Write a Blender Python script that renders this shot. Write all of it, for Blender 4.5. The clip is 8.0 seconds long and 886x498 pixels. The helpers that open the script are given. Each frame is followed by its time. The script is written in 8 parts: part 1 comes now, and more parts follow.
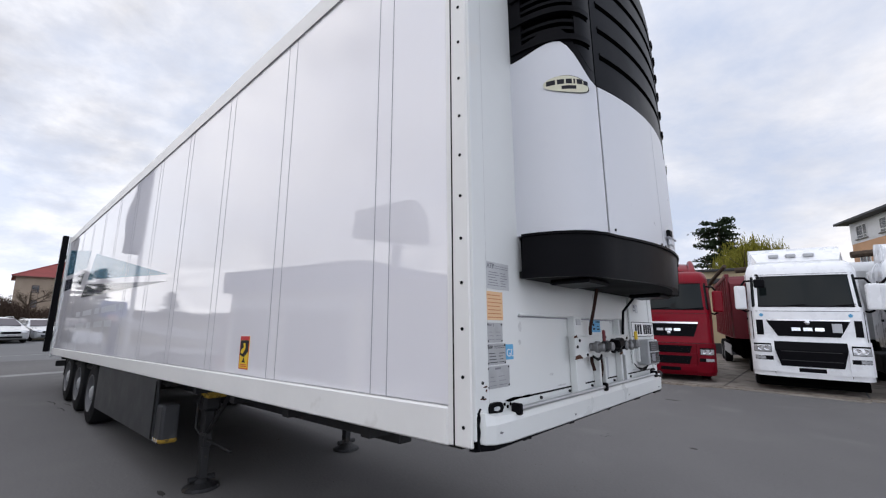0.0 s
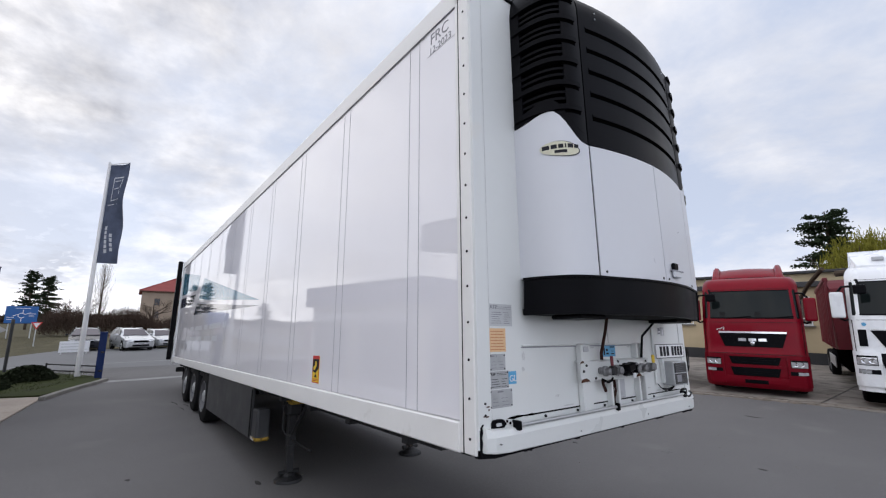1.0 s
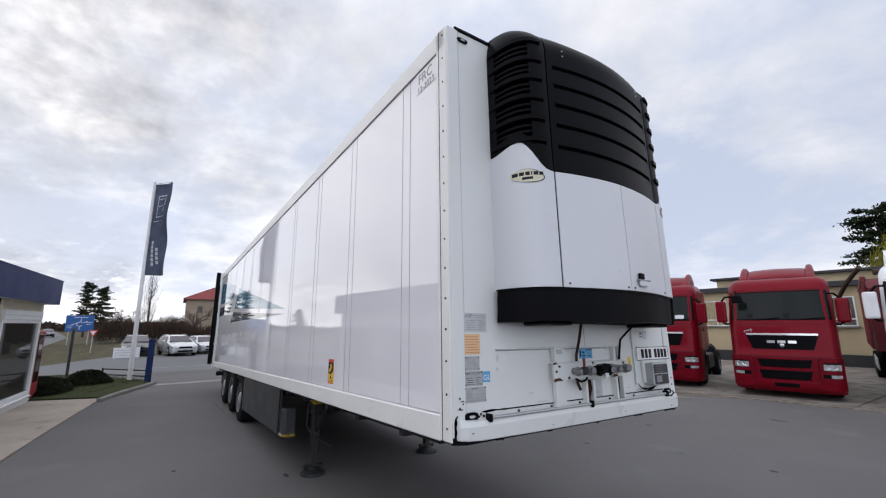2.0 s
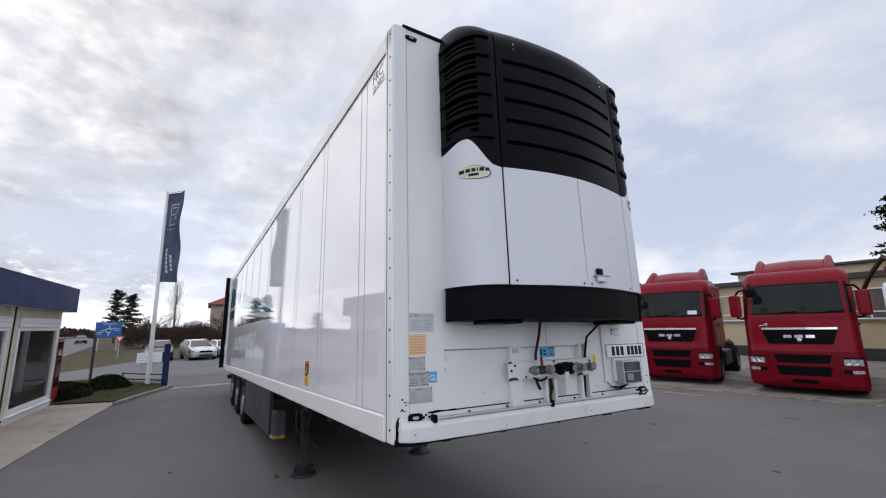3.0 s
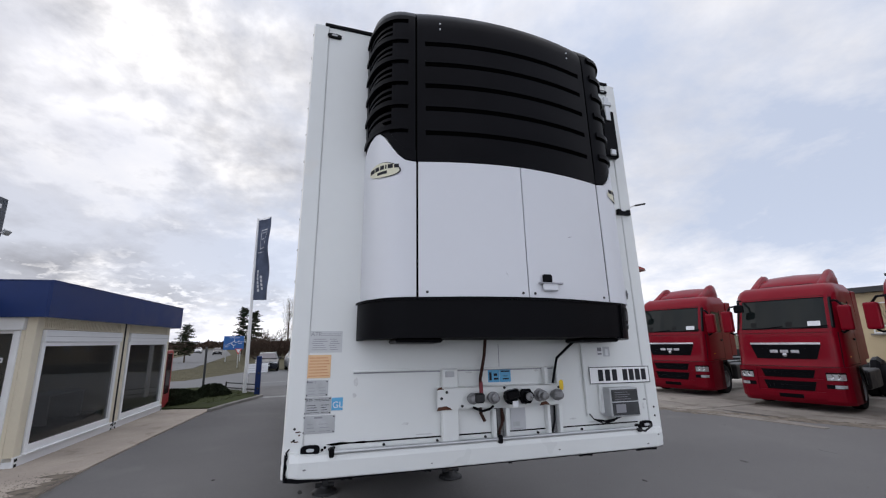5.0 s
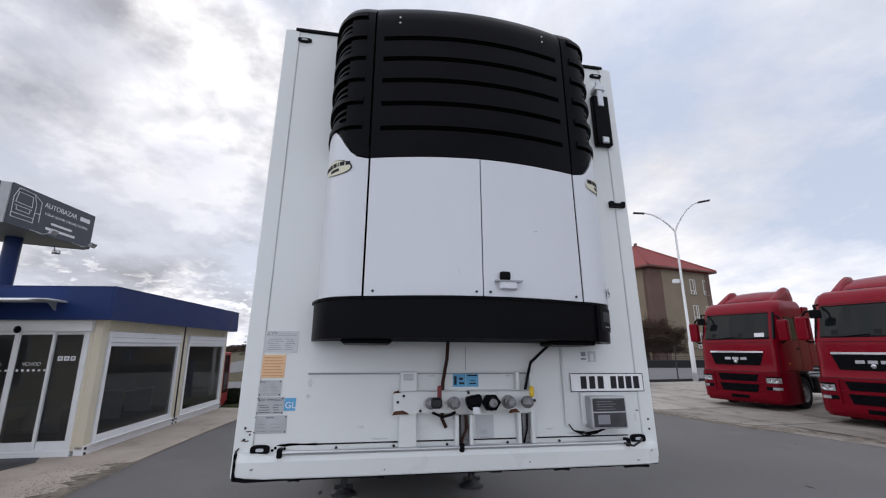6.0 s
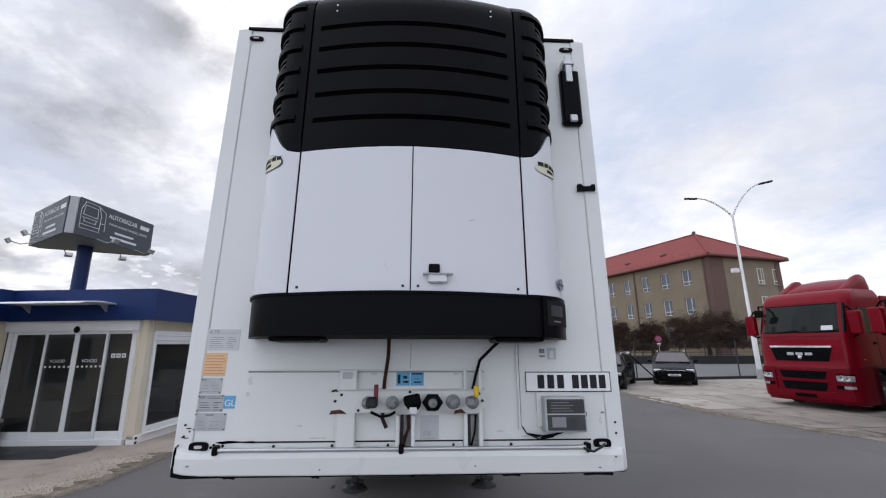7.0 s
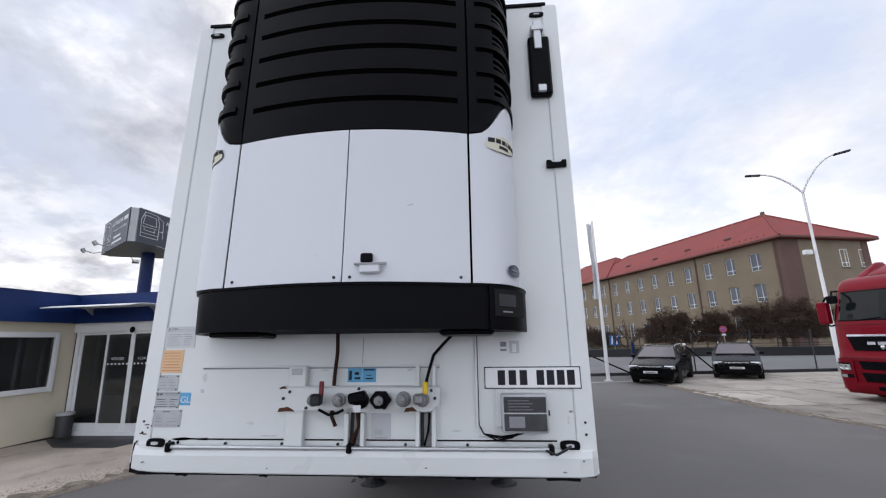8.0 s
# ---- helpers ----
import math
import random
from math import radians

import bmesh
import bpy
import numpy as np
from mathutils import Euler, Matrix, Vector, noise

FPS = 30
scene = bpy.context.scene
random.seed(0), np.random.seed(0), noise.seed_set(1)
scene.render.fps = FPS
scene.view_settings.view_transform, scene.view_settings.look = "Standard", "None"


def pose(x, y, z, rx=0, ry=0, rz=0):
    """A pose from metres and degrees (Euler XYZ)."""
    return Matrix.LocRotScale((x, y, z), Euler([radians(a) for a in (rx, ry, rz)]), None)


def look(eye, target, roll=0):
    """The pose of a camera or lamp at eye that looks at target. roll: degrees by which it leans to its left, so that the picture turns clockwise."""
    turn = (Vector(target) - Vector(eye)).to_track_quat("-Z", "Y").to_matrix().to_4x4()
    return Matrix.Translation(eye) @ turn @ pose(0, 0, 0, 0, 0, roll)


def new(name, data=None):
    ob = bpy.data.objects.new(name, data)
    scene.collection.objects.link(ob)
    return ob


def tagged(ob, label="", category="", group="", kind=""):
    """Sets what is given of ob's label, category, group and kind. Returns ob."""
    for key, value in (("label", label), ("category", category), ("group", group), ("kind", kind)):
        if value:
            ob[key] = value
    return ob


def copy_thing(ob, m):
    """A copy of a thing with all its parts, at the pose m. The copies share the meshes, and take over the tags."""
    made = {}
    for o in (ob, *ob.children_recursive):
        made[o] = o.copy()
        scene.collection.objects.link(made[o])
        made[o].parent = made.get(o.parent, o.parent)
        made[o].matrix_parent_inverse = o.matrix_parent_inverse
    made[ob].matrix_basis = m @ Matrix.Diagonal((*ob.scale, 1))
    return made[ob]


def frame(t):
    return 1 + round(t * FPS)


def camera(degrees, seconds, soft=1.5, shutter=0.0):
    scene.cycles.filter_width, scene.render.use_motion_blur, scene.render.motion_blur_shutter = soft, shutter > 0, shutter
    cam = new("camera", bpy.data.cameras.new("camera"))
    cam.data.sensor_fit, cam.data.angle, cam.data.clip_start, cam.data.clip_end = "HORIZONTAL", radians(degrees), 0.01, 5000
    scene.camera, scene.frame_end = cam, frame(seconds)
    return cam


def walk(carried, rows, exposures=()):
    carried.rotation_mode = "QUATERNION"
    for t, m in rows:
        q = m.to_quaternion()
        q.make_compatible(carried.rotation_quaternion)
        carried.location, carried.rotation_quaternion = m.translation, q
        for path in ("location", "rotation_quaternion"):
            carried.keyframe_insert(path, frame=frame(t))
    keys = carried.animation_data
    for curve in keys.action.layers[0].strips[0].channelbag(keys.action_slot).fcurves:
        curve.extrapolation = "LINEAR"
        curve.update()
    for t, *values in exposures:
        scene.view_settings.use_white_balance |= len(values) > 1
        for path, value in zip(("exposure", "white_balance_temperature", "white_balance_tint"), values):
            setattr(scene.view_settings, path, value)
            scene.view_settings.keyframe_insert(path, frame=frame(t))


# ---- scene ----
# The trailer stands nose-up on its legs: LEVEL turns its own frame into the level world.
PIVOT = Vector((-4.1, -0.83, 0.0))
LEVEL = Matrix.Translation(PIVOT) @ Vector((0.044, -0.015, 1.0)).rotation_difference(Vector((0, 0, 1))).to_matrix().to_4x4() @ Matrix.Translation(-PIVOT)
cam = camera(93.7, 8.0, soft=1.2)
PATH = [
    (0, (1.126, -2.759, 1.633), (-0.18, -1.297, 2.029), -0.3),
    (0.5, (1.398, -2.859, 1.716), (-0.048, -1.54, 2.125), -0.3),
    (1, (1.727, -2.894, 1.759), (0.192, -1.685, 2.186), -0.3),
    (1.5, (2.006, -2.953, 1.757), (0.421, -1.818, 2.202), -0.4),
    (1.7, (2.11, -2.938, 1.766), (0.51, -1.824, 2.212), -0.5),
    (2.8, (2.479, -2.561, 1.742), (0.828, -1.526, 2.192), -1.4),
    (3, (2.494, -2.441, 1.748), (0.83, -1.427, 2.198), -1.6),
    (3.5, (2.537, -2.131, 1.754), (0.835, -1.187, 2.216), -1.8),
    (4, (2.629, -1.79, 1.767), (0.884, -0.939, 2.248), -1.8),
    (4.5, (2.63, -1.516, 1.756), (0.838, -0.787, 2.266), -1.4),
    (4.7, (2.634, -1.405, 1.776), (0.822, -0.729, 2.288), -1.3),
    (5.8, (2.701, -0.706, 1.771), (0.815, -0.322, 2.315), -0.1),
    (6, (2.687, -0.593, 1.753), (0.791, -0.262, 2.299), -0.0),
    (6.5, (2.636, -0.287, 1.767), (0.721, -0.079, 2.306), 0.1),
    (7, (2.635, 0.087, 1.765), (0.709, 0.184, 2.293), -0.0),
    (7.5, (2.586, 0.408, 1.76), (0.653, 0.388, 2.276), -0.2),
    (8, (2.456, 0.677, 1.767), (0.526, 0.534, 2.271), -0.5),
]
walk(cam, [(t, LEVEL @ look(eye, target, roll)) for t, eye, target, roll in PATH], exposures=[(0, 0.10), (1.5, 0.05), (4, 0.0), (6, 0.02), (8, 0.25)])

# ---- world and sun: a bright sky with broken cloud, the sun veiled ----
SUN_DIR = Vector((-0.785, -0.387, 0.485)).normalized()
world = bpy.data.worlds.new("sky")
scene.world = world
world.use_nodes = True
wn, wl = world.node_tree.nodes, world.node_tree.links
wn.clear()
w_out, w_bg = wn.new("ShaderNodeOutputWorld"), wn.new("ShaderNodeBackground")
w_sky = wn.new("ShaderNodeTexSky")
w_sky.sky_type, w_sky.sun_disc = "NISHITA", False
w_sky.sun_elevation = math.asin(SUN_DIR.z)
w_sky.sun_rotation = math.atan2(SUN_DIR.x, SUN_DIR.y)
w_sky.air_density, w_sky.dust_density, w_sky.ozone_density = 1.0, 2.0, 1.0
w_co, w_sep = wn.new("ShaderNodeTexCoord"), wn.new("ShaderNodeSeparateXYZ")
wl.new(w_co.outputs["Generated"], w_sep.inputs[0])


def wmath(op, a, b=0.0, c=None, clamp=False):
    n = wn.new("ShaderNodeMath")
    n.operation, n.use_clamp = op, clamp
    for i, v in enumerate((a, b) if c is None else (a, b, c)):
        if isinstance(v, (int, float)):
            n.inputs[i].default_value = v
        else:
            wl.new(v, n.inputs[i])
    return n.outputs[0]


# cloud sheet: directions laid onto a flat layer overhead
w_up = wmath("ADD", wmath("MAXIMUM", w_sep.outputs[2], 0.0), 0.30)
w_xy = wn.new("ShaderNodeCombineXYZ")
wl.new(wmath("DIVIDE", w_sep.outputs[0], w_up), w_xy.inputs[0])
wl.new(wmath("DIVIDE", w_sep.outputs[1], w_up), w_xy.inputs[1])


def wnoise(scale, detail, rough, shift):
    m, n = wn.new("ShaderNodeMapping"), wn.new("ShaderNodeTexNoise")
    m.inputs["Location"].default_value = shift
    wl.new(w_xy.outputs[0], m.inputs[0])
    wl.new(m.outputs[0], n.inputs["Vector"])
    n.inputs["Scale"].default_value, n.inputs["Detail"].default_value, n.inputs["Roughness"].default_value = scale, detail, rough
    n.inputs["Distortion"].default_value = 0.15
    return n.outputs[0]


def wtoward(v, power):
    """How near a direction lies to v: 1 at v, falling off all round."""
    n = wn.new("ShaderNodeVectorMath")
    n.operation = "DOT_PRODUCT"
    wl.new(w_co.outputs["Generated"], n.inputs[0])
    n.inputs[1].default_value = Vector(v).normalized()
    return wmath("POWER", wmath("MAXIMUM", n.outputs["Value"], 0.0), power)


# broken cloud: large banks, billows within them and a fine fleece; it thins out to a smooth veil towards the north
cover = wmath("MULTIPLY_ADD", wnoise(1.05, 7, 0.62, (3.1, 1.7, 0)), 4.4, -1.75, True)
banks, billows, fleece = wnoise(1.5, 7, 0.54, (2.4, 5.2, 2)), wnoise(4.2, 7, 0.56, (7.7, 0.2, 4)), wnoise(11.0, 6, 0.55, (1.3, 4.4, 7))
shape = wmath("MULTIPLY_ADD", wmath("SUBTRACT", banks, 0.5), 2.4, wmath("MULTIPLY_ADD", wmath("SUBTRACT", billows, 0.5), 2.6, wmath("MULTIPLY", wmath("SUBTRACT", fleece, 0.5), 1.1)))
broken = wmath("MULTIPLY_ADD", w_sep.outputs[1], -1.5, 0.55, True)
shape = wmath("MULTIPLY", shape, wmath("MULTIPLY_ADD", broken, 0.95, 0.28))
# it brightens towards the western horizon
low = wmath("POWER", wmath("SUBTRACT", 1.0, wmath("MAXIMUM", w_sep.outputs[2], 0.0)), 5.0)
shape = wmath("MULTIPLY_ADD", wmath("MULTIPLY", low, wmath("MAXIMUM", wmath("MULTIPLY", w_sep.outputs[0], -1.0), 0.0)), 0.5, shape)
# heavier grey banks low in the west
for v, power, depth in (((-0.915, -0.10, 0.39), 40.0, 0.42), ((-0.73, -0.58, 0.36), 30.0, 0.3)):
    heavy = wmath("MULTIPLY", wtoward(v, power), wmath("MULTIPLY_ADD", billows, 2.0, -0.35, True))
    shape = wmath("MULTIPLY_ADD", heavy, -depth, shape)
# a few small cumulus clouds near the horizon
puffs = wmath("MULTIPLY_ADD", wmath("MULTIPLY_ADD", wnoise(16.0, 5, 0.5, (3.3, 1.4, 5)), 0.8, fleece), 6.0, -4.6, True)
for v, power in (((-0.955, -0.265, 0.145), 300.0), ((-0.985, -0.10, 0.115), 900.0), ((-0.86, -0.49, 0.15), 260.0)):
    shape = wmath("MULTIPLY_ADD", wmath("MULTIPLY", puffs, wtoward(v, power)), -2.0, shape)
shade = wmath("ADD", shape, 0.65, None, True)
w_ramp = wn.new("ShaderNodeMix")
w_ramp.data_type = "RGBA"
w_ramp.inputs[6].default_value = (5.0, 5.1, 5.7, 1)
w_ramp.inputs[7].default_value = (12.4, 12.2, 12.4, 1)
wl.new(shade, w_ramp.inputs[0])
w_mix = wn.new("ShaderNodeMix")
w_mix.data_type = "RGBA"
wl.new(cover, w_mix.inputs[0])
w_blue = wn.new("ShaderNodeMix")
w_blue.data_type, w_blue.inputs[0].default_value = "RGBA", 0.90
wl.new(w_sky.outputs[0], w_blue.inputs[6])
w_blue.inputs[7].default_value = (6.9, 7.7, 9.6, 1)
wl.new(w_blue.outputs[2], w_mix.inputs[6])
wl.new(w_ramp.outputs[2], w_mix.inputs[7])
# the sun's veil: a broad bright patch of cloud round the sun
w_dot = wn.new("ShaderNodeVectorMath")
w_dot.operation = "DOT_PRODUCT"
wl.new(w_co.outputs["Generated"], w_dot.inputs[0])
w_dot.inputs[1].default_value = SUN_DIR
halo = wmath("POWER", wmath("MAXIMUM", w_dot.outputs["Value"], 0.0), 6.0)
w_add = wn.new("ShaderNodeMix")
w_add.data_type, w_add.blend_type, w_add.inputs[0].default_value = "RGBA", "ADD", 1.0
w_glow = wn.new("ShaderNodeCombineColor")
disc = wmath("MULTIPLY", wtoward(SUN_DIR, 420.0), wmath("MULTIPLY_ADD", billows, 3.0, -0.7, True))
# cloud edges lit through by the sun
edges = wmath("MULTIPLY", wmath("MAXIMUM", wmath("SUBTRACT", shade, 0.58), 0.0), wmath("POWER", halo, 0.6))
glow = wmath("MULTIPLY_ADD", disc, 6.0, wmath("MULTIPLY_ADD", edges, 3.0, wmath("MULTIPLY", halo, 0.15)))
for i, k in enumerate((1.0, 0.97, 0.93)):
    wl.new(wmath("MULTIPLY", glow, k), w_glow.inputs[i])
wl.new(w_mix.outputs[2], w_add.inputs[6])
wl.new(w_glow.outputs[0], w_add.inputs[7])
# unseen sky overhead, opposite the sun and south-east is raised to brighten the walls
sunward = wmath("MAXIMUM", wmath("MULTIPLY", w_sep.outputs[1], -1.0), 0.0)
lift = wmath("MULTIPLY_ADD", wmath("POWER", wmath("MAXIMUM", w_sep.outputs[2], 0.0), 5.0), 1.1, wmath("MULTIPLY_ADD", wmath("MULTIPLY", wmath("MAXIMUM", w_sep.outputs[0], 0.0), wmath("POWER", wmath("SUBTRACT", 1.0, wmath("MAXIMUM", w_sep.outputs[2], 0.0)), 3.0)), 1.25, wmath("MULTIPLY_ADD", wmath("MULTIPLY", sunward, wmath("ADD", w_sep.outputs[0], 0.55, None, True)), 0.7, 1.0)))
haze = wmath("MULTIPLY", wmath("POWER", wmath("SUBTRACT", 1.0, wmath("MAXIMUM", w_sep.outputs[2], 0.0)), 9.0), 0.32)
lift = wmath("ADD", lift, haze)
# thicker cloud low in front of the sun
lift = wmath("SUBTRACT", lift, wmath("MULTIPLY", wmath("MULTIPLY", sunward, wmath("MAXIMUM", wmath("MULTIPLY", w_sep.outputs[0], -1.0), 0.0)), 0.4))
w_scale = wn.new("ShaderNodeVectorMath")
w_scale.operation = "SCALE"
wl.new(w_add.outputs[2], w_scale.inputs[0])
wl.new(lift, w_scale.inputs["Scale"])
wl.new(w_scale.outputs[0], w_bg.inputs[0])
w_bg.inputs[1].default_value = 0.086
wl.new(w_bg.outputs[0], w_out.inputs[0])

sun = new("sun", bpy.data.lights.new("sun", "SUN"))
sun.data.energy, sun.data.angle, sun.data.color = 0.55, radians(80), (1.0, 0.96, 0.9)
sun.matrix_world = look(SUN_DIR * 50, (0, 0, 0))


# ---- materials ----
def surf(name, base, rough=0.5, metal=0.0, var=0.12, scale=3.0, fine=60.0, bump=0.0, coat=0.0, dirt=None, dirt_at=0.6, spread=0.0, spec=None, coat_rough=0.03, chips=None, coat_ior=1.5):
    """A surface: its colour drifts at a large and a fine scale, with optional stains, relief and drift from piece to piece."""
    m = bpy.data.materials.new(name)
    m.use_nodes = True
    n, l = m.node_tree.nodes, m.node_tree.links
    b = n["Principled BSDF"]
    co = n.new("ShaderNodeTexCoord")

    def tex(s, d):
        t = n.new("ShaderNodeTexNoise")
        t.inputs["Scale"].default_value, t.inputs["Detail"].default_value = s, d
        l.new(co.outputs["Object"], t.inputs["Vector"])
        return t.outputs[0]

    def mix(kind, f, a, c):
        x = n.new("ShaderNodeMix")
        x.data_type, x.blend_type = "RGBA", kind
        for s, v in ((x.inputs[0], f), (x.inputs[6], a), (x.inputs[7], c)):
            if isinstance(v, (int, float)):
                s.default_value = v
            elif isinstance(v, tuple):
                s.default_value = (*v, 1)
            else:
                l.new(v, s)
        return x.outputs[2]

    def span(v, lo, hi, a, c):
        x = n.new("ShaderNodeMapRange")
        for s, k in zip(x.inputs[1:5], (lo, hi, a, c)):
            s.default_value = k
        l.new(v, x.inputs[0])
        return x.outputs[0]

    big, small = tex(scale, 4), tex(fine, 3)
    dark = tuple(c * (1 - var) for c in base)
    light = tuple(min(1, c * (1 + var)) for c in base)
    col = mix("MIX", span(big, 0.3, 0.7, 0, 1), dark, light)
    col = mix("MIX", span(small, 0.35, 0.65, 0, var * 1.6), col, tuple(c * 0.72 for c in base))
    if dirt:
        col = mix("MIX", span(tex(scale * 2.3, 8), dirt_at, dirt_at + 0.12, 0, 0.8), col, dirt)
    if chips:
        col = mix("MIX", span(tex(170, 2), 0.58, 0.70, 0, 0.75), col, chips)
        col = mix("MULTIPLY", span(tex(scale * 0.5, 9), 0.46, 0.56, 0, 0.55), col, (0.72, 0.72, 0.73))
    if spread:
        info = n.new("ShaderNodeObjectInfo")
        col = mix("MULTIPLY", 1.0, col, mix("MIX", info.outputs["Random"], (1 - spread,) * 3, (1 + spread,) * 3))
    l.new(col, b.inputs["Base Color"])
    l.new(span(big, 0.3, 0.7, max(0.02, rough * 0.85), min(1, rough * 1.18)), b.inputs["Roughness"])
    b.inputs["Metallic"].default_value = metal
    b.inputs["Specular IOR Level"].default_value = (0.5 if rough < 0.6 else 0.06) if spec is None else spec
    b.inputs["Coat IOR"].default_value = coat_ior
    b.inputs["Coat Weight"].default_value, b.inputs["Coat Roughness"].default_value = coat, coat_rough
    if bump:
        u = n.new("ShaderNodeBump")
        u.inputs["Strength"].default_value, u.inputs["Distance"].default_value = min(1, bump), 0.004
        l.new(small, u.inputs["Height"])
        l.new(u.outputs[0], b.inputs["Normal"])
    return m


def glass(name, tint, rough=0.02, through_light=0.25, ior=1.52):
    """Tinted pane: mirror gloss over a dark, partly clear body."""
    m = bpy.data.materials.new(name)
    m.use_nodes = True
    b = m.node_tree.nodes["Principled BSDF"]
    b.inputs["Base Color"].default_value = (*tint, 1)
    b.inputs["Roughness"].default_value = rough
    b.inputs["Alpha"].default_value = 1 - through_light
    b.inputs["IOR"].default_value = ior
    return m


